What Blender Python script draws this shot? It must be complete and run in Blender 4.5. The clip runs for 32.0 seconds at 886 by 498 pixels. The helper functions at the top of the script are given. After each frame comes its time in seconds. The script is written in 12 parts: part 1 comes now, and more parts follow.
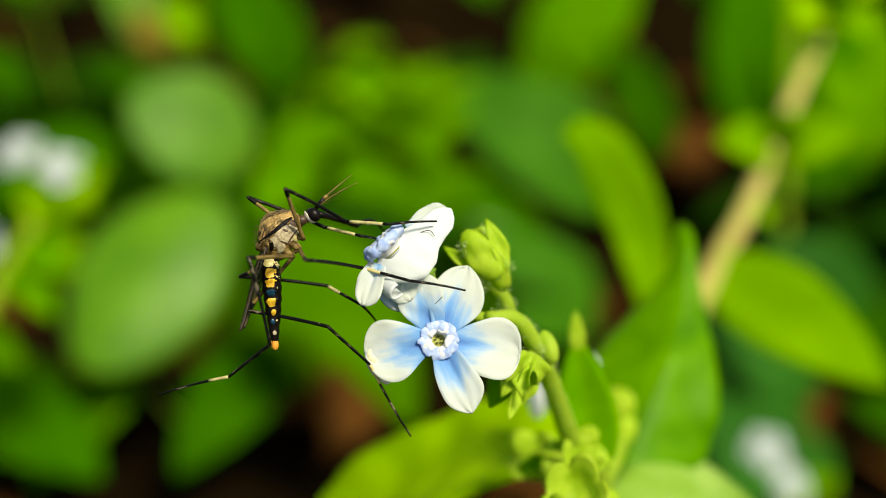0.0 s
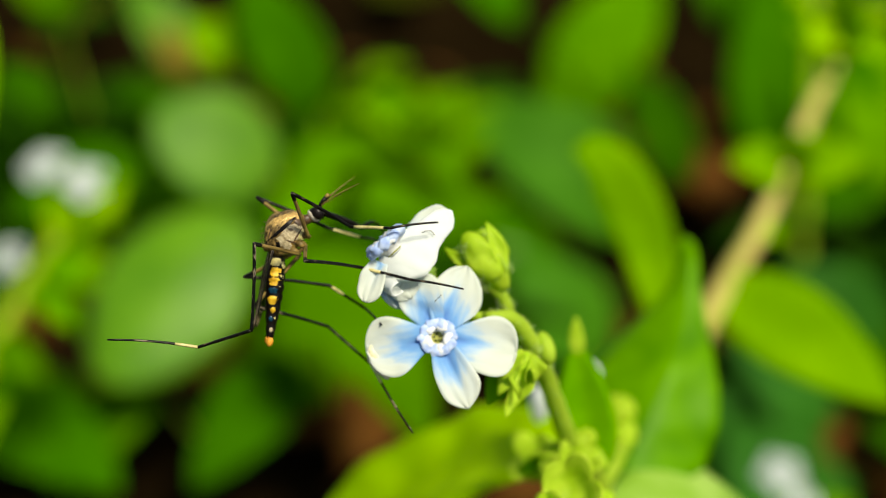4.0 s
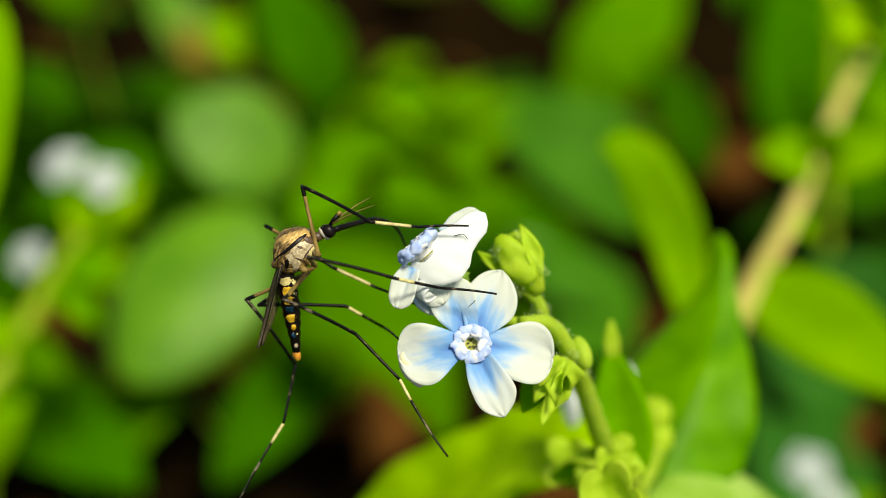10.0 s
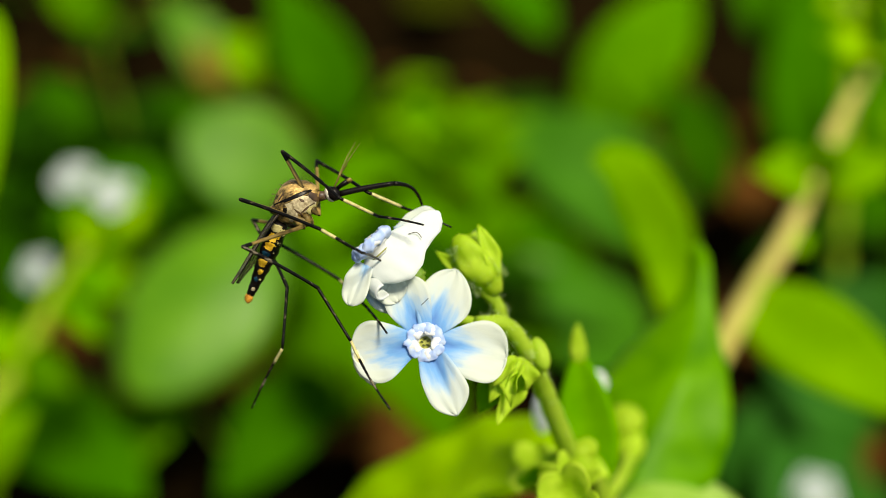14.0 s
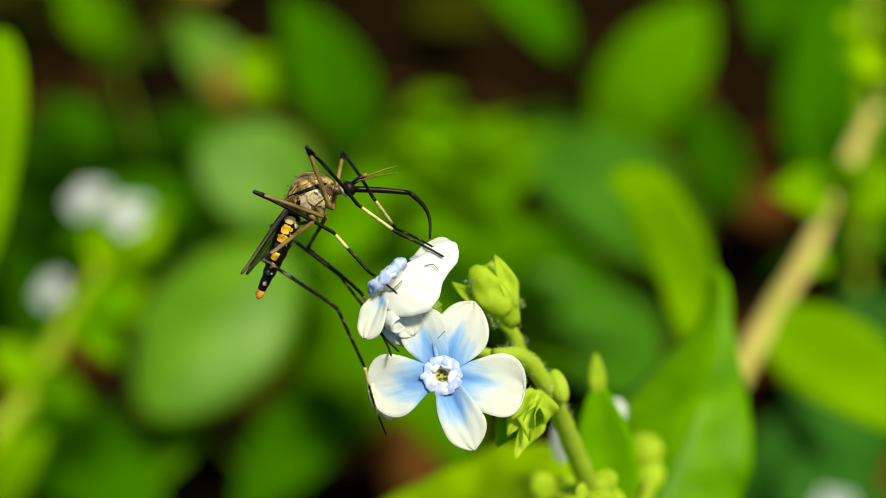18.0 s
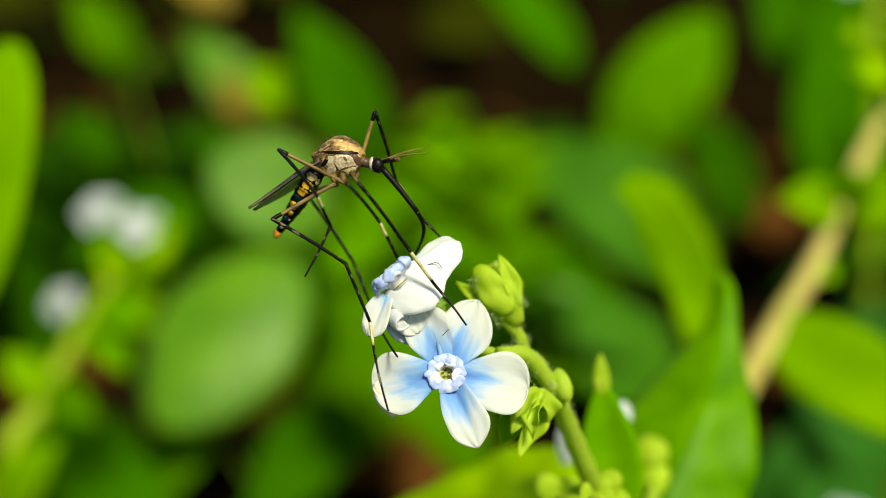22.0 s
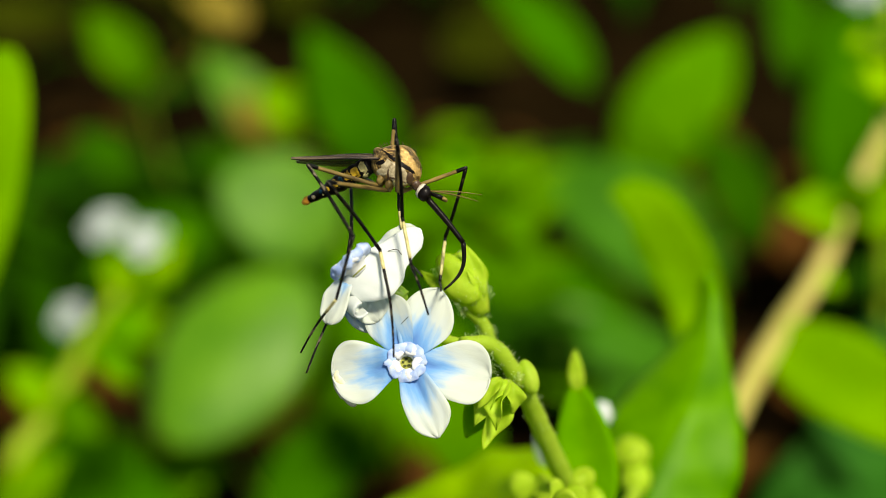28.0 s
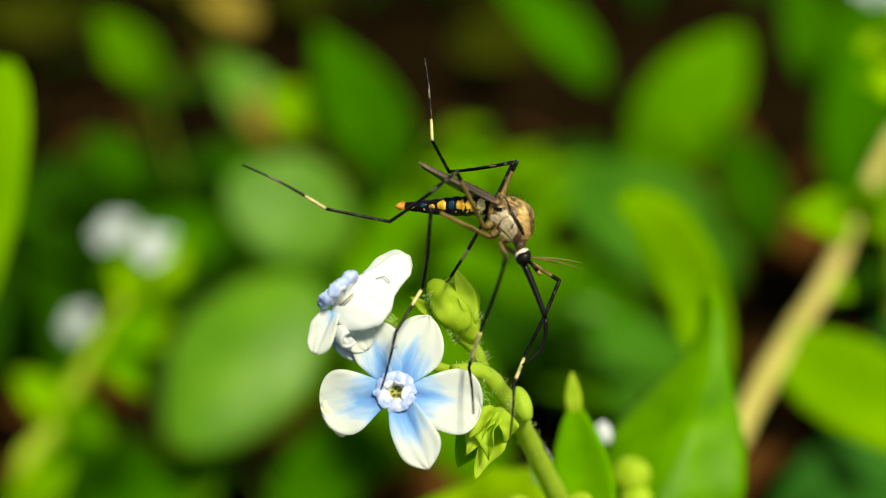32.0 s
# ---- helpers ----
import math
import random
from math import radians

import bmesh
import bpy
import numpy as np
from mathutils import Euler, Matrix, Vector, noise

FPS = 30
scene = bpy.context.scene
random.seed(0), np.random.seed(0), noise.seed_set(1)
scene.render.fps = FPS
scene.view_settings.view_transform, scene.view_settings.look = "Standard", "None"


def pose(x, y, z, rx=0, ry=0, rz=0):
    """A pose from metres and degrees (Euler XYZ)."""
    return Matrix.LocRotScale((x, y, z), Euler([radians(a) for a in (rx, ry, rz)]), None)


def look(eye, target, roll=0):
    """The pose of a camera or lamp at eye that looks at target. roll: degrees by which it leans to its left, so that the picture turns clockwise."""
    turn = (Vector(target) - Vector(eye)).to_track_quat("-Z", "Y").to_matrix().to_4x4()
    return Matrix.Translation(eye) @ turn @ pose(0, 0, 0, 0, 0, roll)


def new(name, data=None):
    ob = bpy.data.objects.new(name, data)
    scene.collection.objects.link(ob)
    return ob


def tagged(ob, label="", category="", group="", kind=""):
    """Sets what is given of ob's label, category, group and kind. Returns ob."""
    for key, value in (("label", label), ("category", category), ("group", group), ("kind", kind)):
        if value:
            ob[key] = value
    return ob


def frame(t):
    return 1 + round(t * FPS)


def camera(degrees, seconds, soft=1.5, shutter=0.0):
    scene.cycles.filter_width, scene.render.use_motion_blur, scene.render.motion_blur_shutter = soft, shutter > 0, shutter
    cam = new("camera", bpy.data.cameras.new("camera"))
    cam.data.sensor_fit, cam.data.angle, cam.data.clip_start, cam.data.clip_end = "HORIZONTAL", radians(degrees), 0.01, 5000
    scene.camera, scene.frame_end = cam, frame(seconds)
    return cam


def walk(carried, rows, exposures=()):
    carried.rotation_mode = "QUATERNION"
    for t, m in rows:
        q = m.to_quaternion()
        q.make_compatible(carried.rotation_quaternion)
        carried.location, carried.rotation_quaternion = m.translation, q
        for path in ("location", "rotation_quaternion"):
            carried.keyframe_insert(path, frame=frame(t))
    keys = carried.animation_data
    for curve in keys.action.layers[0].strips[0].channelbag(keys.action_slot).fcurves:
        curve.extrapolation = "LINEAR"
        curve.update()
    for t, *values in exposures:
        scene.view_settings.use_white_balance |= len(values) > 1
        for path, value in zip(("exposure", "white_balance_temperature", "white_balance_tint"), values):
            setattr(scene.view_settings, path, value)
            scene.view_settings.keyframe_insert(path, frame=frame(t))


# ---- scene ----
# Working axes in millimetres: right, up and away, leaning back by TILT from the level.
TILT = radians(25)
CT, ST = math.cos(TILT), math.sin(TILT)


def way(x, y, z):
    """A direction from right, up, away."""
    return Vector((x, z * CT + y * ST, y * CT - z * ST))


def spot(x, y, z):
    """A place in the world (metres) from right, up, away (millimetres)."""
    return (way(x, y, z) + Vector((0, -62, 200))) * 0.001


# ---------------------------------------------------------------- camera
cam = camera(40, 32.0, 0.85)
cam.data.dof.use_dof = True
cam.data.dof.focus_distance = 0.0696
cam.data.dof.aperture_fstop = 17.2
walk(cam, [
    (0, pose(0.00023, -0.06113, 0.19990, 63.823, -0.253, -1.927)),
    (0.5, pose(0.00111, -0.06135, 0.19934, 63.802, -0.138, -1.811)),
    (1, pose(0.00210, -0.06201, 0.19845, 63.827, -0.136, -1.604)),
    (1.5, pose(0.00287, -0.06282, 0.19733, 64.034, -0.161, -1.384)),
    (2, pose(0.00262, -0.06311, 0.19784, 64.195, -0.463, -1.188)),
    (2.5, pose(0.00198, -0.06284, 0.19915, 64.393, -0.630, -0.861)),
    (3, pose(0.00262, -0.06328, 0.19907, 64.711, -0.512, -0.636)),
    (3.5, pose(0.00274, -0.06402, 0.19850, 65.007, -0.425, -0.541)),
    (4, pose(0.00155, -0.06405, 0.19958, 65.051, -0.527, -0.572)),
    (4.5, pose(0.00158, -0.06385, 0.20034, 65.136, -0.614, -0.457)),
    (6.5, pose(0.00062, -0.06446, 0.20021, 65.251, -0.415, -0.274)),
    (7, pose(0.00199, -0.06469, 0.19905, 65.264, -0.188, -0.147)),
    (7.5, pose(0.00227, -0.06518, 0.19876, 65.282, -0.102, -0.094)),
    (8, pose(0.00116, -0.06496, 0.19974, 65.313, -0.163, -0.093)),
    (8.5, pose(-0.00063, -0.06277, 0.20083, 65.126, -0.204, -0.082)),
    (9, pose(-0.00000, -0.06200, 0.20000, 65.000, 0.000, -0.000)),
    (9.5, pose(0.00140, -0.06215, 0.19915, 64.862, 0.145, 0.075)),
    (10, pose(0.00071, -0.06179, 0.19929, 64.677, 0.254, 0.024)),
    (10.5, pose(0.00100, -0.06132, 0.19948, 64.376, 0.158, -0.040)),
    (11, pose(0.00265, -0.06173, 0.19745, 64.222, 0.271, 0.101)),
    (11.5, pose(0.00629, -0.06296, 0.19545, 64.481, 0.369, 0.371)),
    (12, pose(0.00549, -0.06258, 0.19631, 64.673, 0.298, 0.591)),
    (12.5, pose(0.00459, -0.06195, 0.19759, 64.991, -0.021, 0.818)),
    (13, pose(0.00358, -0.06177, 0.19849, 65.182, 0.057, 0.821)),
    (13.5, pose(0.00386, -0.06251, 0.19794, 65.596, 0.084, 1.192)),
    (14, pose(0.00477, -0.06257, 0.19803, 65.798, 0.257, 1.263)),
    (14.5, pose(0.00230, -0.06225, 0.20007, 66.096, 0.148, 1.264)),
    (15, pose(0.00205, -0.06224, 0.20110, 66.316, 0.219, 1.286)),
    (15.5, pose(0.00254, -0.06302, 0.20013, 66.796, 0.069, 1.503)),
    (17.5, pose(0.00271, -0.06168, 0.19933, 66.592, 0.566, 1.740)),
    (18, pose(0.00464, -0.06126, 0.19855, 66.481, 0.715, 1.823)),
    (18.5, pose(0.00364, -0.06084, 0.19919, 66.409, 0.726, 1.795)),
    (19, pose(0.00177, -0.06025, 0.20059, 66.324, 0.529, 1.821)),
    (19.5, pose(0.00184, -0.06019, 0.20058, 66.338, 0.573, 1.839)),
    (20, pose(0.00389, -0.06072, 0.19911, 66.404, 0.788, 1.998)),
    (20.5, pose(0.00583, -0.06093, 0.19853, 66.478, 1.062, 2.056)),
    (21, pose(0.00493, -0.06119, 0.19863, 66.724, 0.911, 2.091)),
    (21.5, pose(0.00401, -0.06143, 0.19896, 66.949, 0.874, 2.143)),
    (22, pose(0.00509, -0.06222, 0.19786, 67.253, 0.952, 2.298)),
    (22.5, pose(0.00671, -0.06285, 0.19654, 67.433, 1.130, 2.415)),
    (23, pose(0.00624, -0.06288, 0.19679, 67.571, 1.132, 2.495)),
    (23.5, pose(0.00664, -0.06274, 0.19751, 67.638, 1.128, 2.510)),
    (24, pose(0.00743, -0.06268, 0.19710, 67.844, 1.185, 2.638)),
    (24.5, pose(0.00767, -0.06285, 0.19687, 68.113, 1.210, 2.693)),
    (25, pose(0.00651, -0.06232, 0.19804, 68.196, 1.300, 2.777)),
    (25.5, pose(0.00573, -0.06174, 0.19901, 68.264, 1.113, 2.929)),
    (27.5, pose(0.00803, -0.06180, 0.19608, 68.452, 1.193, 3.332)),
    (28, pose(0.00866, -0.06185, 0.19535, 68.441, 1.367, 3.341)),
    (28.5, pose(0.00815, -0.06200, 0.19556, 68.545, 1.385, 3.480)),
    (29, pose(0.00750, -0.06209, 0.19602, 68.666, 1.476, 3.546)),
    (29.5, pose(0.00695, -0.06211, 0.19687, 68.634, 1.477, 3.657)),
    (30, pose(0.00679, -0.06153, 0.19725, 68.615, 1.585, 3.757)),
    (30.5, pose(0.00721, -0.06117, 0.19718, 68.487, 1.670, 3.795)),
    (31, pose(0.00805, -0.06075, 0.19682, 68.390, 1.714, 3.818)),
    (31.5, pose(0.00936, -0.06037, 0.19615, 68.261, 1.802, 3.859)),
    (32, pose(0.01001, -0.05983, 0.19644, 68.246, 1.923, 3.876)),
], exposures=[(0.0, 0.37, 7900, 7), (20.0, 0.38, 7900, 7), (32.0, 0.42, 7900, 7)])

# ---------------------------------------------------------------- light
world = bpy.data.worlds.new("sky")
scene.world = world
world.use_nodes = True
wn = world.node_tree.nodes
sky = wn.new("ShaderNodeTexSky")
sky.sky_type, sky.sun_disc = "NISHITA", False
sky.sun_elevation, sky.sun_rotation = radians(54), radians(145)
wn["Background"].inputs["Strength"].default_value = 0.082
world.node_tree.links.new(sky.outputs[0], wn["Background"].inputs["Color"])
sun = new("sun", bpy.data.lights.new("sun", "SUN"))
sun.data.energy, sun.data.angle, sun.data.color = 3.95, radians(12), (1.0, 0.97, 0.9)
SUN_FROM = Vector((0.34, -0.48, 0.81))
sun.matrix_world = look(SUN_FROM, (0, 0, 0))


# ---------------------------------------------------------------- materials
def nodes_of(name):
    m = bpy.data.materials.new(name)
    m.use_nodes = True
    nt = m.node_tree
    return m, nt, nt.nodes["Principled BSDF"], nt.nodes["Material Output"]


def noise_node(nt, scale, detail=4.0, coord="Object", stretch=None):
    tc = nt.nodes.new("ShaderNodeTexCoord")
    n = nt.nodes.new("ShaderNodeTexNoise")
    n.inputs["Scale"].default_value, n.inputs["Detail"].default_value = scale, detail
    if stretch:
        mp = nt.nodes.new("ShaderNodeMapping")
        mp.inputs["Scale"].default_value = stretch
        nt.links.new(tc.outputs[coord], mp.inputs["Vector"])
        nt.links.new(mp.outputs[0], n.inputs["Vector"])
    else:
        nt.links.new(tc.outputs[coord], n.inputs["Vector"])
    return n


def ramp(nt, src, stops):
    r = nt.nodes.new("ShaderNodeValToRGB")
    while len(r.color_ramp.elements) < len(stops):
        r.color_ramp.elements.new(0.5)
    for e, (p, c) in zip(r.color_ramp.elements, stops):
        e.position, e.color = p, (*c, 1)
    nt.links.new(src, r.inputs[0])
    return r


def mix(nt, a, b, fac, mode="MIX"):
    n = nt.nodes.new("ShaderNodeMix")
    n.data_type, n.blend_type = "RGBA", mode
    for sock, v in ((n.inputs[6], a), (n.inputs[7], b)):
        if isinstance(v, tuple):
            sock.default_value = (*v, 1)
        else:
            nt.links.new(v, sock)
    if isinstance(fac, (int, float)):
        n.inputs[0].default_value = fac
    else:
        nt.links.new(fac, n.inputs[0])
    return n.outputs[2]


def bump(nt, bsdf, src, strength, distance):
    b = nt.nodes.new("ShaderNodeBump")
    b.inputs["Strength"].default_value, b.inputs["Distance"].default_value = strength, distance
    nt.links.new(src, b.inputs["Height"])
    nt.links.new(b.outputs[0], bsdf.inputs["Normal"])


def surface(name, dark, light, rough=0.5, scale=400.0, fine=3000.0, metal=0.0, rel=0.00003, spec=0.5, sheen=0.0, edge=0.15, stretch=None):
    """A speckled surface: broad patches, fine grain and low relief."""
    m, nt, p, out = nodes_of(name)
    a, b = noise_node(nt, scale, 4, stretch=stretch), noise_node(nt, fine, 6, stretch=stretch)
    c1 = ramp(nt, a.outputs[0], [(0.5 - edge, dark), (0.5 + edge, light)])
    c2 = ramp(nt, b.outputs[0], [(0.3, tuple(v * 0.7 for v in dark)), (0.7, tuple(min(1, v * 1.15) for v in light))])
    nt.links.new(mix(nt, c1.outputs[0], c2.outputs[0], 0.4), p.inputs["Base Color"])
    p.inputs["Roughness"].default_value, p.inputs["Metallic"].default_value = rough, metal
    p.inputs["Specular IOR Level"].default_value = spec
    p.inputs["Sheen Weight"].default_value = sheen
    bump(nt, p, b.outputs[0], 0.6, rel)
    return m


def leafy(name, dark, light, rough=0.45, trans=0.35, scale=120.0, spec=0.5, vary=0.3, fine=900.0, glow=(1.0, 1.0, 0.35)):
    """Leaf tissue: mottled green with per-leaf variation, fine relief and light shining through."""
    m, nt, p, out = nodes_of(name)
    a, b = noise_node(nt, scale), noise_node(nt, fine, 6)
    c1 = ramp(nt, a.outputs[0], [(0.3, dark), (0.7, light)])
    c2 = ramp(nt, b.outputs[0], [(0.3, dark), (0.7, light)])
    c = mix(nt, c1.outputs[0], c2.outputs[0], 0.35)
    info, hsv = nt.nodes.new("ShaderNodeObjectInfo"), nt.nodes.new("ShaderNodeHueSaturation")
    rng = nt.nodes.new("ShaderNodeMapRange")
    rng.inputs["To Min"].default_value, rng.inputs["To Max"].default_value = 1 - vary, 1 + vary
    nt.links.new(info.outputs["Random"], rng.inputs["Value"])
    nt.links.new(rng.outputs[0], hsv.inputs["Value"])
    nt.links.new(c, hsv.inputs["Color"])
    nt.links.new(hsv.outputs[0], p.inputs["Base Color"])
    p.inputs["Roughness"].default_value, p.inputs["Specular IOR Level"].default_value = rough, spec
    bump(nt, p, b.outputs[0], 0.5, 0.0001)
    tr, ms = nt.nodes.new("ShaderNodeBsdfTranslucent"), nt.nodes.new("ShaderNodeMixShader")
    warm = mix(nt, hsv.outputs[0], glow, 1.0, "MULTIPLY")
    gain = nt.nodes.new("ShaderNodeHueSaturation")
    gain.inputs["Value"].default_value = 1.7
    nt.links.new(warm, gain.inputs["Color"])
    nt.links.new(gain.outputs[0], tr.inputs["Color"])
    ms.inputs[0].default_value = trans
    nt.links.new(p.outputs[0], ms.inputs[1])
    nt.links.new(tr.outputs[0], ms.inputs[2])
    nt.links.new(ms.outputs[0], out.inputs["Surface"])
    return m


def petal_material(name, near, far):
    """White petal, sky blue towards its base (from near to far, metres), with streaks along it."""
    m, nt, p, out = nodes_of(name)
    tc, sep = nt.nodes.new("ShaderNodeTexCoord"), nt.nodes.new("ShaderNodeSeparateXYZ")
    nt.links.new(tc.outputs["Object"], sep.inputs[0])
    streak = noise_node(nt, 1600.0, 4, stretch=(0.22, 1.0, 1.0))
    blot = noise_node(nt, 500.0, 2)
    y2 = nt.nodes.new("ShaderNodeMath")
    y2.operation = "ABSOLUTE"
    nt.links.new(sep.outputs[1], y2.inputs[0])
    m1 = nt.nodes.new("ShaderNodeMath")
    m1.operation, m1.inputs[1].default_value = "MULTIPLY_ADD", 1.15
    nt.links.new(y2.outputs[0], m1.inputs[0])
    nt.links.new(sep.outputs[0], m1.inputs[2])
    m2 = nt.nodes.new("ShaderNodeMath")
    m2.operation, m2.inputs[1].default_value = "MULTIPLY_ADD", 0.0038
    nt.links.new(streak.outputs[0], m2.inputs[0])
    nt.links.new(m1.outputs[0], m2.inputs[2])
    mr = nt.nodes.new("ShaderNodeMapRange")
    mr.inputs["From Min"].default_value, mr.inputs["From Max"].default_value = near, far
    nt.links.new(m2.outputs[0], mr.inputs["Value"])
    r = ramp(nt, mr.outputs[0], [(0.0, (0.07, 0.26, 0.66)), (0.3, (0.14, 0.4, 0.78)), (0.5, (0.36, 0.56, 0.76)), (0.68, (0.58, 0.67, 0.67)), (1.0, (0.61, 0.68, 0.61))])
    nt.links.new(mix(nt, r.outputs[0], (0.8, 0.8, 0.66), 0.06), p.inputs["Base Color"])
    p.inputs["Roughness"].default_value = 0.75
    p.inputs["Specular IOR Level"].default_value = 0.15
    both = nt.nodes.new("ShaderNodeMath")
    both.operation, both.inputs[1].default_value = "MULTIPLY_ADD", 0.6
    nt.links.new(streak.outputs[0], both.inputs[0])
    nt.links.new(blot.outputs[0], both.inputs[2])
    bump(nt, p, both.outputs[0], 0.35, 0.00025)
    tr, ms = nt.nodes.new("ShaderNodeBsdfTranslucent"), nt.nodes.new("ShaderNodeMixShader")
    nt.links.new(r.outputs[0], tr.inputs["Color"])
    ms.inputs[0].default_value = 0.22
    nt.links.new(p.outputs[0], ms.inputs[1])
    nt.links.new(tr.outputs[0], ms.inputs[2])
    nt.links.new(ms.outputs[0], out.inputs["Surface"])
    return m


PETAL = petal_material("petal_white_blue", 0.0031, 0.0067)
SIDE_PETAL = petal_material("petal_white_blue_base", 0.0012, 0.0044)
PLAIN_PETAL = leafy("petal_white", (0.74, 0.8, 0.8), (0.81, 0.86, 0.85), 0.6, 0.3, 300, 0.3, 0.05, glow=(0.57, 0.6, 0.56))
CREAM_PETAL = surface("petal_cream_spotted", (0.6, 0.57, 0.3), (0.8, 0.79, 0.6), 0.6, 1400, 4000, edge=0.1, spec=0.2)
SCALE_BLUE = leafy("throat_scale_blue", (0.28, 0.43, 0.82), (0.6, 0.72, 0.9), 0.5, 0.15, 1500, 0.3, 0.12, glow=(0.6, 0.6, 0.6))
SCALE_WHITE = leafy("throat_scale_white", (0.7, 0.76, 0.84), (0.86, 0.87, 0.8), 0.5, 0.2, 1500, 0.3, 0.05, glow=(0.6, 0.6, 0.6))
THROAT = surface("throat_yellow_green", (0.15, 0.18, 0.02), (0.38, 0.4, 0.08), 0.6, 1500)
THROAT_DARK = surface("throat_dark", (0.02, 0.03, 0.005), (0.05, 0.07, 0.01), 0.7, 1500)
DARK_LINE = surface("dark_line", (0.01, 0.008, 0.005), (0.05, 0.035, 0.02), 0.5, 3000)
LIME = leafy("calyx_lime", (0.29, 0.47, 0.013), (0.52, 0.68, 0.065), 0.5, 0.4, 500, 0.15, 0.08)
LIME_DARK = leafy("sepal_green", (0.14, 0.3, 0.03), (0.3, 0.48, 0.06), 0.5, 0.3, 500, 0.4, 0.1)
STEM = leafy("stem_green", (0.27, 0.45, 0.02), (0.47, 0.64, 0.07), 0.5, 0.32, 300, 0.15, 0.05)
HAIR = leafy("plant_hair", (0.5, 0.6, 0.3), (0.7, 0.8, 0.5), 0.5, 0.4, 500, 0.4, 0.1)
LEAF_FRESH = leafy("leaf_fresh", (0.085, 0.29, 0.001), (0.17, 0.43, 0.002), 0.55, 0.4, 90, 0.04, 0.08)
LEAF_MID = leafy("leaf_mid", (0.054, 0.205, 0.001), (0.115, 0.33, 0.002), 0.55, 0.35, 60, 0.0, 0.25)
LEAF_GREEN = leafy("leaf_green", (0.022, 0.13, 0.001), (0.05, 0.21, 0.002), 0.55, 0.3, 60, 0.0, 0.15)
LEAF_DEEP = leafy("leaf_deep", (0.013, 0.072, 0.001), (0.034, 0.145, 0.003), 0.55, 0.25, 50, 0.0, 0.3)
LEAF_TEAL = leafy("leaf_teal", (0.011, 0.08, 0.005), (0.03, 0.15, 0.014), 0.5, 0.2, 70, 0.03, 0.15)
LEAF_TAN = leafy("leaf_yellowing", (0.14, 0.12, 0.015), (0.34, 0.26, 0.03), 0.6, 0.3, 120, 0.1, 0.1)
LEAF_WAX = leafy("leaf_waxy_pale", (0.045, 0.17, 0.004), (0.12, 0.3, 0.016), 0.5, 0.2, 90, 0.18, 0.05)
# Green leaf darkened in its colour to stand for deep shade.
LEAF_SHADE = leafy("leaf_shade_dark", (0.006, 0.034, 0.001), (0.018, 0.075, 0.003), 0.5, 0.15, 50, 0.0, 0.3)
LEAF_PALE = leafy("leaf_pale_gloss", (0.036, 0.165, 0.002), (0.15, 0.37, 0.012), 0.42, 0.25, 60, 0.28, 0.08, 500.0)
LEAF_MIST = leafy("leaf_soft_green", (0.027, 0.135, 0.004), (0.062, 0.235, 0.011), 0.55, 0.25, 70, 0.04, 0.1)
LEAF_LIME = leafy("leaf_lime", (0.115, 0.32, 0.001), (0.235, 0.49, 0.003), 0.55, 0.4, 80, 0.02, 0.12)
LEAF_GLOSS = leafy("leaf_fresh_gloss", (0.04, 0.175, 0.001), (0.13, 0.36, 0.002), 0.42, 0.24, 160, 0.08, 0.05, 500.0)
# Olive leaf with the far shade put into its colour.
LEAF_OLIVE = leafy("leaf_olive_shaded", (0.014, 0.02, 0.001), (0.05, 0.065, 0.004), 0.6, 0.2, 60, 0.0, 0.3)
LEAF_BRIGHT = leafy("leaf_bright", (0.25, 0.5, 0.002), (0.4, 0.66, 0.008), 0.5, 0.3, 110, 0.05, 0.05, 500.0)
LEAF_SHEEN = leafy("leaf_sheen", (0.2, 0.42, 0.02), (0.42, 0.62, 0.14), 0.34, 0.25, 160, 0.45, 0.05, 500.0)
BLOOM_PETAL = leafy("petal_pale_blue", (0.34, 0.43, 0.46), (0.56, 0.62, 0.56), 0.6, 0.15, 700, 0.1, 0.12, glow=(0.6, 0.6, 0.5))
TWIG = leafy("stem_tan", (0.35, 0.34, 0.06), (0.56, 0.48, 0.15), 0.6, 0.05, 120, 0.2, 0.05)
# Near-black brown: the shade between the plants is put into the soil colour.
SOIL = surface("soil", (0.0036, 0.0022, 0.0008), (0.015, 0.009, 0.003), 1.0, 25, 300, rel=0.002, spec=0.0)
LITTER = surface("dead_leaf_brown", (0.035, 0.014, 0.003), (0.12, 0.05, 0.01), 0.9, 60, 500, spec=0.02)

BLACK = surface("chitin_black", (0.002, 0.0016, 0.0015), (0.007, 0.005, 0.0045), 0.36, 900, 5000, spec=0.16)
SCALES_GOLD = surface("golden_scales", (0.01, 0.005, 0.0018), (0.66, 0.43, 0.14), 0.34, 1700, 7000, 0.3, 0.00022, 0.5, 0.0, 0.05, (0.6, 1.0, 1.0))
BROWN = surface("chitin_brown", (0.03, 0.016, 0.008), (0.12, 0.065, 0.03), 0.45, 1200, 6000)
PLEURA = surface("silver_scales", (0.15, 0.1, 0.035), (0.82, 0.72, 0.47), 0.38, 1500, 7000, 0.1, 0.00008, edge=0.2)
COLLAR = surface("white_scales", (0.4, 0.36, 0.26), (0.88, 0.84, 0.72), 0.45, 1700, 8000)
YELLOW = surface("yellow_scales", (0.42, 0.22, 0.008), (0.86, 0.55, 0.04), 0.45, 2200, 7000, 0, 0.00005, edge=0.12)
CREAM = surface("cream_scales", (0.4, 0.35, 0.12), (0.64, 0.58, 0.26), 0.5, 1800, 7000)
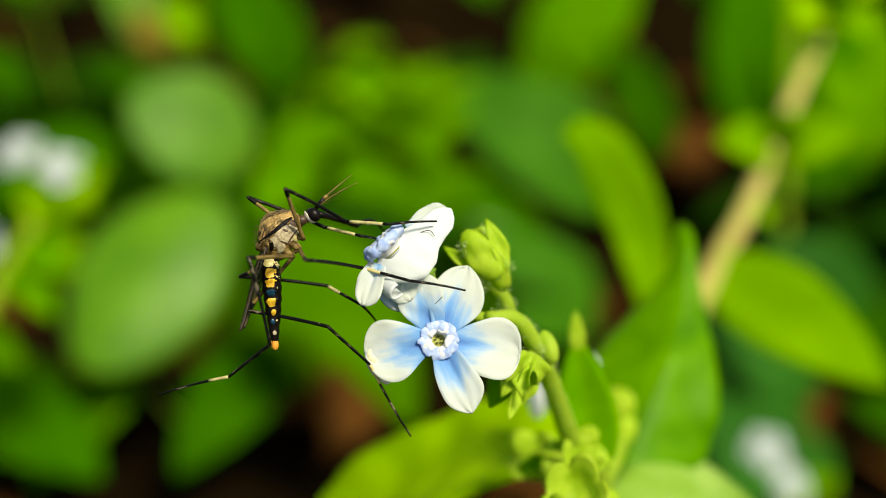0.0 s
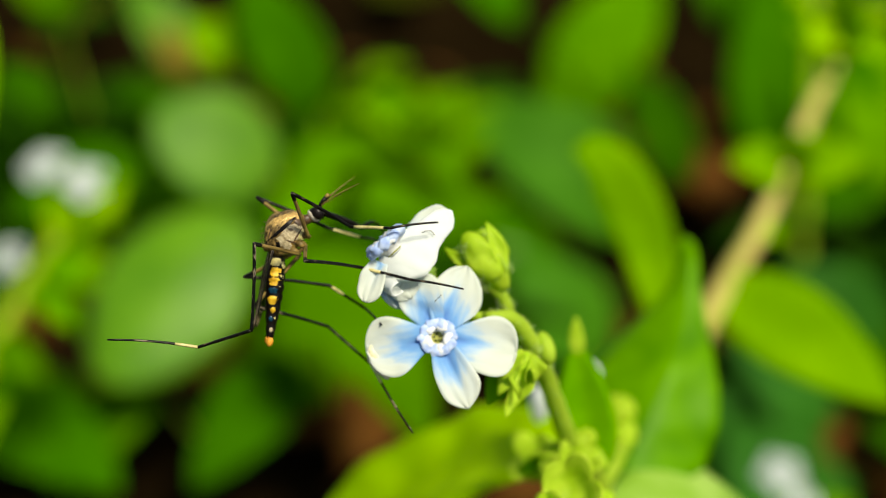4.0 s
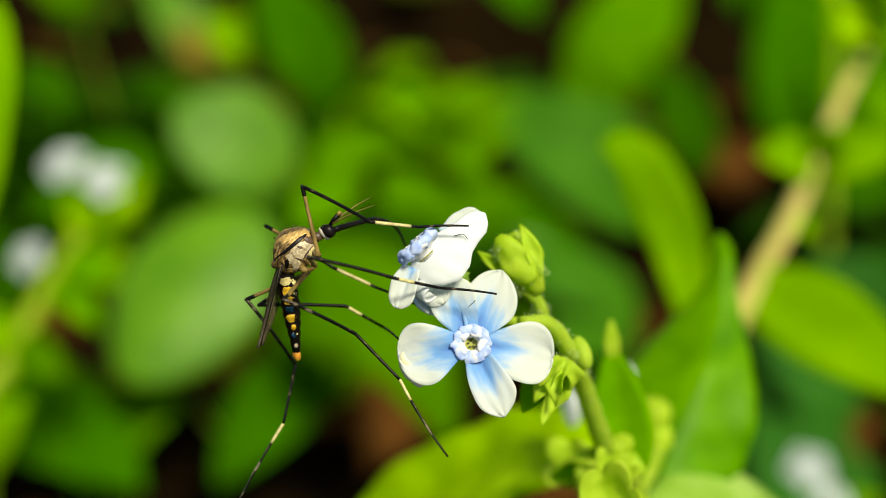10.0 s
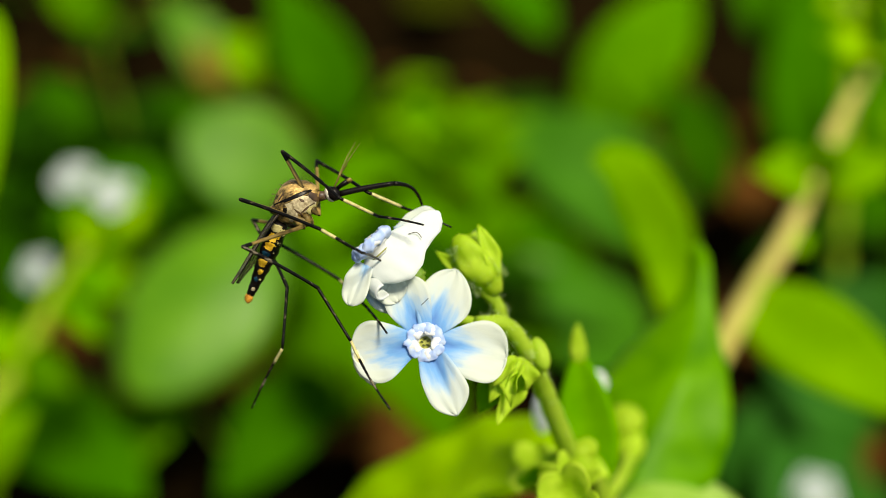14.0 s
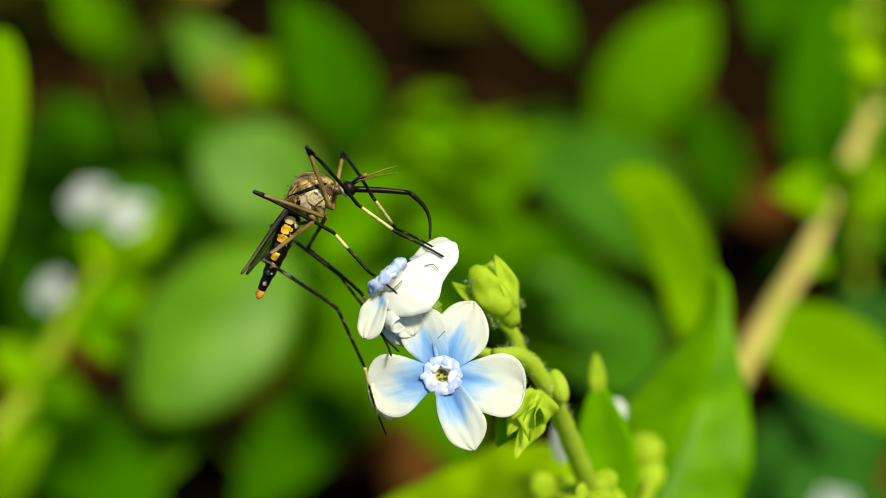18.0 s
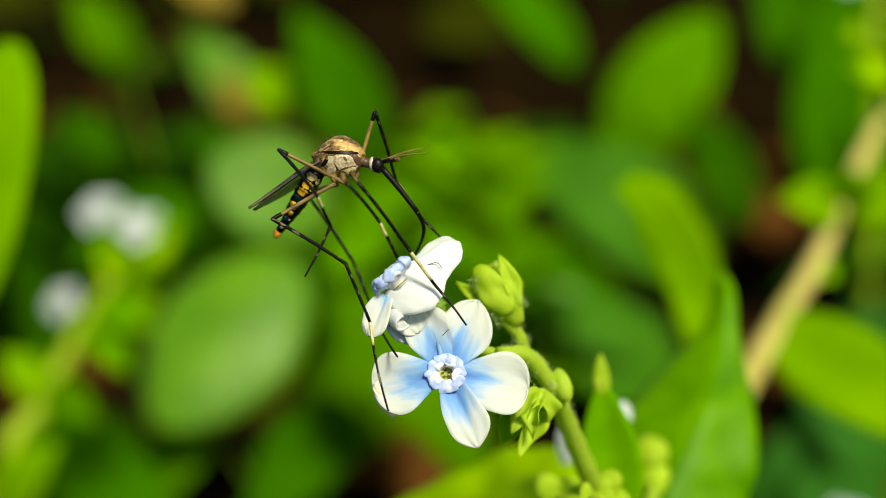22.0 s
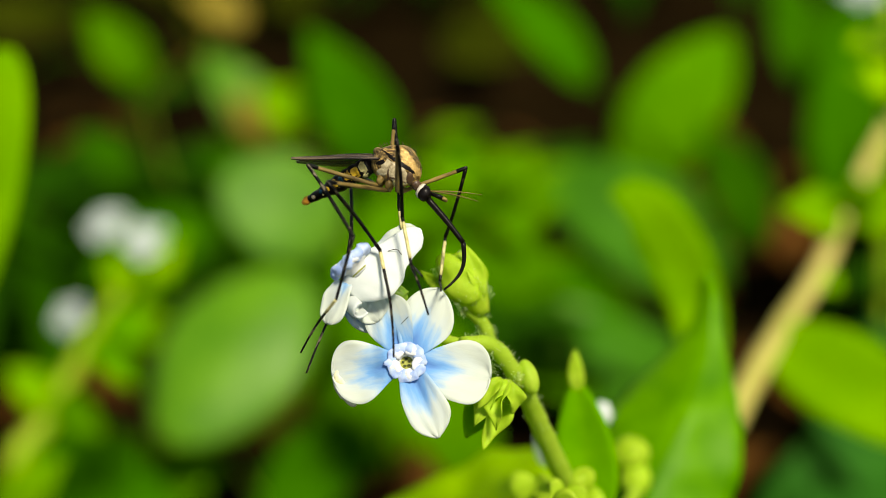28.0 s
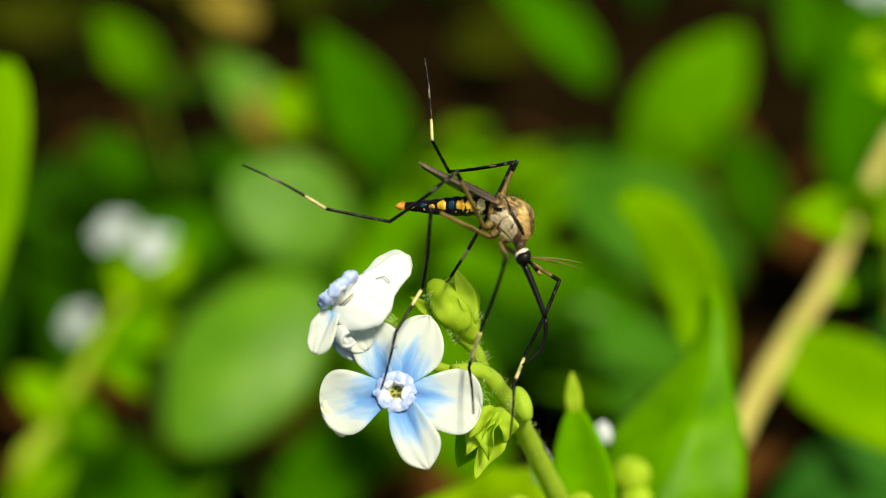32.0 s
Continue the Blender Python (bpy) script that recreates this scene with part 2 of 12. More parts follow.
BLUE = surface("blue_scales", (0.003, 0.012, 0.025), (0.012, 0.09, 0.16), 0.22, 2200, 7000, 0.4)
ORANGE = surface("orange_hair", (0.5, 0.16, 0.01), (0.85, 0.4, 0.04), 0.6, 2500, 8000)
OLIVE = surface("leg_olive", (0.012, 0.008, 0.003), (0.36, 0.25, 0.075), 0.42, 1100, 5200, spec=0.2, edge=0.14, stretch=(0.3, 1.0, 1.0))


def leg_material(name, dark, pale, share, rough):
    """Dark leg cuticle with sparse pale scales."""
    m, nt, p, out = nodes_of(name)
    a, b = noise_node(nt, 5200.0, 3, stretch=(0.35, 1.0, 1.0)), noise_node(nt, 700.0, 3)
    spots = ramp(nt, a.outputs[0], [(share, (0, 0, 0)), (share + 0.07, (1, 1, 1))])
    tone = ramp(nt, b.outputs[0], [(0.35, dark), (0.65, tuple(v * 2.2 for v in dark))])
    nt.links.new(mix(nt, tone.outputs[0], pale, spots.outputs[0]), p.inputs["Base Color"])
    p.inputs["Roughness"].default_value, p.inputs["Specular IOR Level"].default_value = rough, 0.16
    bump(nt, p, a.outputs[0], 0.8, 0.00004)
    return m


LEG_BLACK = leg_material("leg_black", (0.0018, 0.0016, 0.0015), (0.11, 0.09, 0.055), 0.64, 0.42)
GREY_LEG = leg_material("leg_grey", (0.002, 0.002, 0.002), (0.17, 0.145, 0.1), 0.58, 0.4)


def wing_material():
    m, nt, p, out = nodes_of("wing_membrane")
    n = noise_node(nt, 900.0, 4, stretch=(0.3, 2.0, 2.0))
    p.inputs["Specular IOR Level"].default_value = 0.2
    c = ramp(nt, n.outputs[0], [(0.35, (0.03, 0.02, 0.012)), (0.65, (0.24, 0.18, 0.12))])
    nt.links.new(c.outputs[0], p.inputs["Base Color"])
    p.inputs["Roughness"].default_value, p.inputs["Alpha"].default_value = 0.25, 0.6
    return m


WING = wing_material()

# ---------------------------------------------------------------- mesh helpers
PLACE = {}


def part(name, bm, material, parent=None, label="", m=None, scale=1.0):
    """Links a bmesh as one object under a thing or a part. Without m the mesh is given in world metres."""
    mats = material if isinstance(material, (list, tuple)) else [material]
    if scale != 1.0:
        bmesh.ops.scale(bm, vec=(scale,) * 3, verts=bm.verts)
    if m is None:
        c = sum((v.co for v in bm.verts), Vector()) / len(bm.verts)
        bmesh.ops.translate(bm, vec=-c, verts=bm.verts)
        m = Matrix.Translation(c)
    bmesh.ops.recalc_face_normals(bm, faces=bm.faces)
    me = bpy.data.meshes.new(name)
    for f in bm.faces:
        f.smooth = True
    bm.to_mesh(me)
    bm.free()
    for mt in mats:
        me.materials.append(mt)
    ob = new(name, me)
    if parent:
        ob.parent = parent
        ob.matrix_basis = PLACE[parent].inverted() @ m
    else:
        ob.matrix_basis = m
    PLACE[ob] = m
    if label:
        tagged(ob, label)
    return ob


def empty(name, at, label, category, group="", kind=""):
    ob = new(name)
    ob.empty_display_size = 0.005
    ob.matrix_basis = PLACE[ob] = Matrix.Translation(at)
    return tagged(ob, label, category, group, kind)


def tube(bm, pts, radii, n=10, mat=0):
    """A round rod along points, closed at both ends."""
    pts = [Vector(p) for p in pts]
    if isinstance(radii, (int, float)):
        radii = [radii] * len(pts)
    rings, side = [], None
    for i, p in enumerate(pts):
        d = (pts[min(i + 1, len(pts) - 1)] - pts[max(i - 1, 0)]).normalized()
        if side is None:
            side = d.orthogonal().normalized()
        side = (side - d * side.dot(d)).normalized()
        up = d.cross(side)
        rings.append([bm.verts.new(p + (side * math.cos(a) + up * math.sin(a)) * radii[i]) for a in (2 * math.pi * k / n for k in range(n))])
    made = []
    for a, b in zip(rings, rings[1:]):
        for k in range(n):
            made.append(bm.faces.new((a[k], a[(k + 1) % n], b[(k + 1) % n], b[k])))
    made += [bm.faces.new(rings[0][::-1]), bm.faces.new(rings[-1])]
    for f in made:
        f.material_index = mat
    return rings


def ball(bm, c, r, u=14, v=9, turn=None):
    """An ellipsoid."""
    r = (r, r, r) if isinstance(r, (int, float)) else r
    m = Matrix.Translation(c) @ (turn or Matrix.Identity(4)) @ Matrix.Diagonal((*r, 1))
    bmesh.ops.create_uvsphere(bm, u_segments=u, v_segments=v, radius=1, matrix=m)


def smooth_line(pts, n=5):
    """Points along a Catmull-Rom line."""
    pts = [Vector(p) for p in pts]
    ext = [pts[0] * 2 - pts[1]] + pts + [pts[-1] * 2 - pts[-2]]
    out = []
    for i in range(1, len(ext) - 2):
        a, b, c, d = ext[i - 1:i + 3]
        for k in range(n):
            t = k / n
            out.append(0.5 * ((2 * b) + (c - a) * t + (2 * a - 5 * b + 4 * c - d) * t * t + (3 * b - a - 3 * c + d) * t ** 3))
    return out + [pts[-1]]


def slab(bm, rows, thick):
    """A closed thin body over a grid of points."""
    nr, nc = len(rows), len(rows[0])
    top, low = [], []
    for i in range(nr):
        t, l = [], []
        for j in range(nc):
            du = rows[i][min(j + 1, nc - 1)] - rows[i][max(j - 1, 0)]
            dv = rows[min(i + 1, nr - 1)][j] - rows[max(i - 1, 0)][j]
            n = du.cross(dv)
            n = n.normalized() if n.length > 1e-14 else Vector((0, 0, 1))
            edge = 0.3 if j in (0, nc - 1) else 1.0
            t.append(bm.verts.new(rows[i][j] + n * thick * 0.5 * edge))
            l.append(bm.verts.new(rows[i][j] - n * thick * 0.5 * edge))
        top.append(t)
        low.append(l)
    for i in range(nr - 1):
        for j in range(nc - 1):
            bm.faces.new((top[i][j], top[i][j + 1], top[i + 1][j + 1], top[i + 1][j]))
            bm.faces.new((low[i][j], low[i + 1][j], low[i + 1][j + 1], low[i][j + 1]))
        bm.faces.new((top[i][0], top[i + 1][0], low[i + 1][0], low[i][0]))
        bm.faces.new((top[i][-1], low[i][-1], low[i + 1][-1], top[i + 1][-1]))
    for j in range(nc - 1):
        bm.faces.new((top[0][j], low[0][j], low[0][j + 1], top[0][j + 1]))
        bm.faces.new((top[-1][j], top[-1][j + 1], low[-1][j + 1], low[-1][j]))


def leaf(parent, base, tip, width, facing, mat, bend=0.12, fold=0.15, name="leaf", thick=0.35, belly=0.75, blunt=0.8, wave=0.03, rib=True, label="", rn=16):
    """A leaf from base to tip (world metres), facing a direction; width and thickness in millimetres."""
    axis = tip - base
    long = axis.length
    a = axis.normalized()
    nrm = (facing - a * facing.dot(a)).normalized()
    side = a.cross(nrm)
    w = width * 0.0005
    rows, mid = [], []
    for i in range(rn + 1):
        s = i / rn
        hw = w * max(0.02, math.sin(math.pi * min(0.999, 0.03 + 0.96 * s) ** belly)) ** blunt
        c = base + axis * s + nrm * (bend * long * 4 * s * (1 - s))
        row = []
        for j in range(-4, 5):
            u = j / 4
            lift = fold * abs(u) ** 1.4 * hw + wave * hw * math.sin(9 * s + 2.5 * u) * abs(u)
            row.append(c + side * (u * hw) + nrm * lift)
        rows.append(row)
        mid.append(c - nrm * thick * 0.0004)
    bm = bmesh.new()
    slab(bm, rows, thick * 0.001)
    ob = part(name, bm, mat, parent, label)
    if rib:
        bm = bmesh.new()
        tube(bm, mid, [0.001 * thick * (1.5 - 1.1 * i / rn) for i in range(rn + 1)], 6)
        part("midrib", bm, mat, ob)
    if width > 8:
        bm = bmesh.new()
        for i in range(2, rn - 3, 2):
            for sgn in (0, 1):
                js = range(4, 8) if sgn else range(4, 0, -1)
                line = [rows[min(rn, i + k)][j] for k, j in enumerate(js)]
                tube(bm, line, [thick * 0.00085 * (1 - 0.2 * k) for k in range(len(line))], 5)
        part("venation", bm, mat, ob)
    return ob


def blade(parent, spine, outline, face, mat, lift=(0.1, 0.1), wave=0.04, thick=0.3, label="", rn=24, name="leaf", veined=True):
    """A leaf along a curved spine (world metres); outline as (share of length, left, right) half-widths in millimetres, lift folds its two halves."""
    line = smooth_line(spine, 8)
    run = [0.0]
    for a, b in zip(line, line[1:]):
        run.append(run[-1] + (b - a).length)

    def on(s):
        d = s * run[-1]
        k = next((i for i in range(len(run) - 2) if run[i + 1] >= d), len(run) - 2)
        return line[k].lerp(line[k + 1], (d - run[k]) / max(1e-9, run[k + 1] - run[k]))

    def wide(s):
        k = next((i for i in range(len(outline) - 2) if outline[i + 1][0] >= s), len(outline) - 2)
        (s0, l0, r0), (s1, l1, r1) = outline[k], outline[k + 1]
        f = (s - s0) / (s1 - s0)
        f = 0.6 * f + 0.4 * f * f * (3 - 2 * f)
        return l0 + (l1 - l0) * f, r0 + (r1 - r0) * f

    rows, mid = [], []
    for i in range(rn + 1):
        s = i / rn
        c = on(s)
        a = (on(min(1, s + 0.02)) - on(max(0, s - 0.02))).normalized()
        nrm = (face - a * face.dot(a)).normalized()
        side = a.cross(nrm)
        left, right = (0.001 * w for w in wide(s))
        row = []
        for j in range(-6, 7):
            u = j / 6
            w, fold = (right, lift[1]) if u > 0 else (left, lift[0])
            up = fold * abs(u) ** 1.25 * w + wave * w * (math.sin(10 * s + 2.5 * u) * abs(u) + 0.5 * math.sin(31 * s - 4 * abs(u)) * min(1, 3 * abs(u)))
            row.append(c + side * (u * w) + nrm * up)
        rows.append(row)
        mid.append(c - nrm * thick * 0.0003)
    bm = bmesh.new()
    slab(bm, rows, thick * 0.001)
    ob = part(name, bm, mat, parent, label)
    if not veined:
        return ob
    bm = bmesh.new()
    tube(bm, mid, [0.001 * thick * (1.5 - 1.1 * i / rn) for i in range(rn + 1)], 6)
    part("midrib", bm, mat, ob)
    bm = bmesh.new()
    for i in range(2, rn - 5, 3):
        for js in (range(6, 12), range(6, 0, -1)):
            veins = [rows[min(rn, i + k * 2 // 3)][j] for k, j in enumerate(js)]
            tube(bm, veins, [thick * 0.0006 * (1 - 0.12 * k) for k in range(len(veins))], 5)
    part("venation", bm, mat, ob)
    return ob


def stalk(parent, pts, radii, mat, name="stem", label="", n=10, steps=5):
    """A curved round stalk through points (world metres), radii in millimetres from first to last."""
    line = smooth_line(pts, steps)
    k = len(line) - 1
    bm = bmesh.new()
    tube(bm, line, [0.001 * (radii[0] + (radii[1] - radii[0]) * i / k) * (1 + 0.06 * math.sin(i * 2.1)) for i in range(k + 1)], n)
    return part(name, bm, mat, parent, label)


def bristles(parent, pts, radius, count, length, seed):
    """Fine hairs standing off a stalk, as one body."""
    rnd = random.Random(seed)
    line = smooth_line(pts, 8)
    bm = bmesh.new()
    for _ in range(count):
        i = rnd.randrange(len(line) - 1)
        d = (line[i + 1] - line[i]).normalized()
        o = d.orthogonal().normalized()
        o.rotate(Matrix.Rotation(rnd.uniform(0, 6.283), 3, d))
        p = line[i].lerp(line[i + 1], rnd.random())
        q = p + o * (radius * 0.001 * 0.9)
        e = q + (o + d * rnd.uniform(-0.5, 0.5)).normalized() * (length * 0.001 * rnd.uniform(0.5, 1.2))
        tube(bm, [q, e], [0.000016, 0.000007], 3)
    return part("hairs", bm, HAIR, parent)


# ---------------------------------------------------------------- ground
def ground():
    bm = bmesh.new()
    xs = [-20, -5, -1.5] + [-0.8 + 0.04 * i for i in range(41)] + [1.5, 5, 20]
    ys = [-20, -5, -1.0, -0.4] + [-0.2 + 0.04 * i for i in range(50)] + [3, 7, 20]
    grid = []
    for y in ys:
        grid.append([bm.verts.new((x, y, 0.008 * noise.noise(Vector((x * 9, y * 9, 0))) + 0.003 * noise.noise(Vector((x * 40, y * 40, 3))) - 0.006)) for x in xs])
    for i in range(len(ys) - 1):
        for j in range(len(xs) - 1):
            bm.faces.new((grid[i][j], grid[i][j + 1], grid[i + 1][j + 1], grid[i + 1][j]))
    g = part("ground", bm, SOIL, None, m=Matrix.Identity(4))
    tagged(g, "brown soil with the deep shade under the plants put into its colour", "soil", kind="structure")


ground()


def scattered(name, label, category, mats, count, area, heights, sizes, seed, flat=0.5, slim=0.5, patch=2.0):
    """Many small bent leaves as one body."""
    rnd = random.Random(seed)
    verts, faces, idx = [], [], []
    for k in range(count):
        x, y = rnd.uniform(*area[:2]), rnd.uniform(*area[2:])
        if noise.noise(Vector((x * 7, y * 7, seed))) > patch:
            continue
        z = rnd.uniform(*heights)
        size = rnd.uniform(*sizes)
        m = Matrix.Translation((x, y, z)) @ Euler((rnd.gauss(0, flat), rnd.gauss(0, flat), rnd.uniform(0, 6.283))).to_matrix().to_4x4()
        w, bow = size * slim * rnd.uniform(0.7, 1.2), rnd.uniform(0.05, 0.25)
        o = len(verts)
        for i, s in enumerate((0.0, 0.2, 0.45, 0.7, 0.9, 1.0)):
            hw = w * 0.5 * (0.05, 0.72, 1.0, 0.8, 0.36, 0.03)[i]
            h = bow * size * 4 * s * (1 - s)
            for u in (-1, 0, 1):
                verts.append(m @ Vector((size * (s - 0.5), u * hw, h + abs(u) * hw * 0.2)))
        for i in range(5):
            for j in range(2):
                a = o + i * 3 + j
                faces.append((a, a + 1, a + 4, a + 3))
                idx.append(k % len(mats))
    me = bpy.data.meshes.new(name)
    me.from_pydata(verts, [], faces)
    for mt in mats:
        me.materials.append(mt)
    for p, i in zip(me.polygons, idx):
        p.material_index, p.use_smooth = i, True
    return tagged(new(name, me), label, category, kind="stuff")


scattered("leaf_litter", "curled dead brown leaves lying on the dark soil", "dead leaves", [LITTER], 240, (-0.5, 0.6, 0.05, 0.62), (0.0, 0.012), (0.02, 0.05), 3, 0.3)
# Shade among these leaves comes from their darkened colours.
scattered("undergrowth", "dense low green undergrowth with shade darkened into its leaf colours", "undergrowth", [LEAF_SHADE, LEAF_SHADE, LEAF_DEEP], 520, (-0.5, 0.6, 0.21, 0.44), (0.008, 0.045), (0.03, 0.07), 5, 0.45, 0.6, 0.04)
scattered("undergrowth", "sparse undergrowth with deep shade painted into its leaf colours", "undergrowth", [LEAF_SHADE, LEAF_SHADE, LEAF_DEEP], 20, (-0.6, 0.7, 0.44, 0.8), (0.01, 0.05), (0.03, 0.075), 6, 0.45, 0.6, 0.0)
scattered("undergrowth", "olive undergrowth with its leaf colour dimmed to stand for deep shade", "undergrowth", [LEAF_OLIVE, LEAF_OLIVE, LEAF_SHADE], 260, (-0.7, 0.8, 0.72, 1.5), (0.005, 0.05), (0.03, 0.08), 12, 0.5, 0.6, 0.25)
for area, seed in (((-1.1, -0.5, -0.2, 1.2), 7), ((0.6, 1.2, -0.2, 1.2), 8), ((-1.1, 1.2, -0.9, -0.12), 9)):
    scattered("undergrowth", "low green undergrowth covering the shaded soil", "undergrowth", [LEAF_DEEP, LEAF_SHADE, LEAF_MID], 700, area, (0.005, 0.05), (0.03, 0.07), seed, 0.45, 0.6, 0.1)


# ---------------------------------------------------------------- flowers
def petal(parent, m, long, width, mat, curl=-0.3, cup=0.25, seed=0, roll=0.0, name="petal", waist=0.42, peak=0.6, end=0.5):
    """One petal along local x, millimetres: narrow at the waist, widest at the peak, its end from blunt (0.3) to pointed (1)."""
    rnd = random.Random(seed)
    rows = []
    ph = rnd.uniform(0, 6)
    for i in range(23):
        s = math.sin(i / 22 * math.pi / 2) ** 0.9
        hw = waist + (1 - waist) * math.sin(math.pi / 2 * min(1, s / peak)) ** 1.3
        hw = width * 0.5 * hw * max(0.0008, 1 - max(0, (s - peak) / (1 - peak)) ** 2.2) ** end
        row = []
        for j in range(-7, 8):
            u = j / 7
            x = 0.5 + (long - 0.5) * s
            z = curl * s * s * long * 0.3 + cup * u * u * hw * 0.5 - 0.17 * math.exp(-(u / 0.2) ** 2) * (1 - 0.7 * s) * math.sin(math.pi * min(1, s + 0.15))
            z += 0.08 * math.sin(4 * s + ph + 2.5 * u) + 0.035 * math.sin(11 * u + ph) * s + 0.05 * abs(u) ** 3 * math.sin(13 * s + ph + u)
            row.append(Vector((x + 0.1 * math.sin(5 * u + ph) * s * (1 - s), u * hw * (1 + 0.05 * math.sin(7 * s + ph * 2 + u)), z + roll * u * hw)))
        rows.append(row)
    bm = bmesh.new()
    slab(bm, rows, 0.13)
    return part(name, bm, mat, parent, m=m, scale=0.001)


def curled_petal(parent, m, long, r0, r1, mat):
    """A petal rolled up round local z, open at its end, millimetres."""
    rows = []
    for i in range(9):
        d = i / 8
        row = []
        for j in range(22):
            q = j / 21
            a, r = radians(-30 + 255 * q), (r0 + (r1 - r0) * q) * (0.8 + 0.25 * math.sin(math.pi * (0.25 + 0.6 * d)))
            row.append(Vector((r * math.cos(a), r * math.sin(a), long * (d - 1) + 0.18 * math.sin(5 * q) * d)))
        rows.append(row)
    bm = bmesh.new()
    slab(bm, rows, 0.13)
    return part("curled_petal", bm, mat, parent, m=m, scale=0.001)


def flower(parent, m, petals, mat=None, detail=True, label="", deep=1.9, puff=0.12):
    """Five petals round a raised ring of throat scales; petals as (angle, length, width, curl, cup, lift, then the shape)."""
    bm = bmesh.new()
    prof = [(-deep, 0.42), (-deep * 0.63, 0.5), (-deep * 0.27, 0.55), (-0.1, 0.7), (0.06, 0.92), (0.2, 0.85), (0.2, 0.5), (0.02, 0.4), (-0.5, 0.34)]
    rings = [[bm.verts.new((r * math.cos(a), r * math.sin(a), z)) for a in (2 * math.pi * k / 20 for k in range(20))] for z, r in prof]
    for a, b in zip(rings, rings[1:]):
        for k in range(20):
            bm.faces.new((a[k], a[(k + 1) % 20], b[(k + 1) % 20], b[k]))
    bm.faces.new(rings[0])
    bm.faces.new(rings[-1])
    ob = part("flower", bm, SCALE_WHITE if detail else BLOOM_PETAL, parent, label, m=m, scale=0.001)
    for k, (ang, long, width, curl, cup, lift, *shape) in enumerate(petals):
        waist, peak, end = shape or (0.42, 0.6, 0.5)
        petal(ob, m @ pose(0, 0, 0, 0, 0, ang) @ pose(0, 0, 0, 0, -lift, 0), long, width, mat or PETAL, curl, cup, k + 1, waist=waist, peak=peak, end=end)
    if not detail:
        return ob
    first = petals[0][0]
    for k in range(5):
        for dx, mt, r, sz in ((-18, SCALE_BLUE, 0.85, 0.4), (18, SCALE_BLUE, 0.85, 0.4), (0, SCALE_WHITE, 0.72, 0.4)):
            a = radians(first + 72 * k + dx)
            bm = bmesh.new()
            ball(bm, (0, 0, 0), (0.36, sz, puff), 16, 10)
            bmesh.ops.translate(bm, vec=(0, 0, 0.05), verts=bm.verts)
            for v in bm.verts:
                v.co += v.co * 0.45 * noise.noise(v.co * 4.0 + Vector((k * 3, dx, 0)))
            part("throat_scale", bm, mt, ob, m=m @ Matrix.Translation((0.001 * r * math.cos(a), 0.001 * r * math.sin(a), 0.00022)) @ pose(0, 0, 0, 0, 0, math.degrees(a)), scale=0.001)
    bm = bmesh.new()
    ball(bm, (0, 0, -0.36), (0.5, 0.5, 0.14), 16, 8)
    part("throat", bm, THROAT, ob, "yellow-green hollow throat", m=m, scale=0.001)
    bm = bmesh.new()
    for k in range(5):
        a = radians(first + 36 + 72 * k)
        ball(bm, (0.2 * math.cos(a), 0.2 * math.sin(a), -0.14), (0.1, 0.06, 0.06), 8, 6)
    part("anthers", bm, THROAT_DARK, ob, "dark anthers in the throat", m=m, scale=0.001)
    return ob


def facing(at, axis, up):
    """A pose at a place with z along axis and x as near as may be to up."""
    z = axis.normalized()
    x = (up - z * up.dot(z)).normalized()
    r = Matrix((x, z.cross(x), z)).transposed().to_4x4()
    return Matrix.Translation(at) @ r


def calyx(parent, at, axis, size, lobes, spread, mat, seed, body=True, name="calyx"):
    """A green cup with pointed sepals; size in millimetres."""
    m = facing(at, axis, axis.orthogonal())
    rnd = random.Random(seed)
    bm = bmesh.new()
    ball(bm, (0, 0, size * 0.05), (size * 0.28, size * 0.28, size * 0.36), 14, 9)
    for v in bm.verts:
        v.co += v.co * 0.1 * noise.noise(v.co * (3 / size) + Vector((seed, 0, 0)))
    cup = part(name, bm, mat, parent, m=m, scale=0.001)
    for k in range(lobes):
        a = 360 / lobes * k + rnd.uniform(-12, 12)
        rows = []
        long, w = size * rnd.uniform(0.8, 1.15), size * rnd.uniform(0.48, 0.66)
        ph, tw = rnd.uniform(0, 6), rnd.uniform(-0.35, 0.35)
        for i in range(9):
            s = i / 8
            hw = w * 0.5 * math.sin(math.pi * (0.12 + 0.86 * s) ** 0.8) + 0.01
            r = size * 0.28 * (1 - s * 0.3) + spread * size * s * s
            rows.append([Vector((r - 0.35 * hw * abs(u) + 0.05 * size * math.sin(7 * s + ph + 2 * u) + tw * u * hw * s, u * hw, -size * 0.15 + long * s)) for u in (-1, -0.5, 0, 0.5, 1)])
        bm = bmesh.new()
        slab(bm, rows, size * 0.05)
        part("sepal", bm, mat, cup, m=m @ pose(0, 0, 0, 0, 0, a), scale=0.001)
    return cup


def bud(parent, at, axis, r, long, mat, name="bud", label=""):
    bm = bmesh.new()
    ball(bm, (0, 0, 0), (r, r, long), 16, 11)
    for v in bm.verts:
        a = math.atan2(v.co.y, v.co.x)
        v.co.x *= 1 + 0.06 * math.sin(5 * a)
        v.co.y *= 1 + 0.06 * math.sin(5 * a)
    return part(name, bm, mat, parent, label, m=facing(at, axis, axis.orthogonal()), scale=0.001)


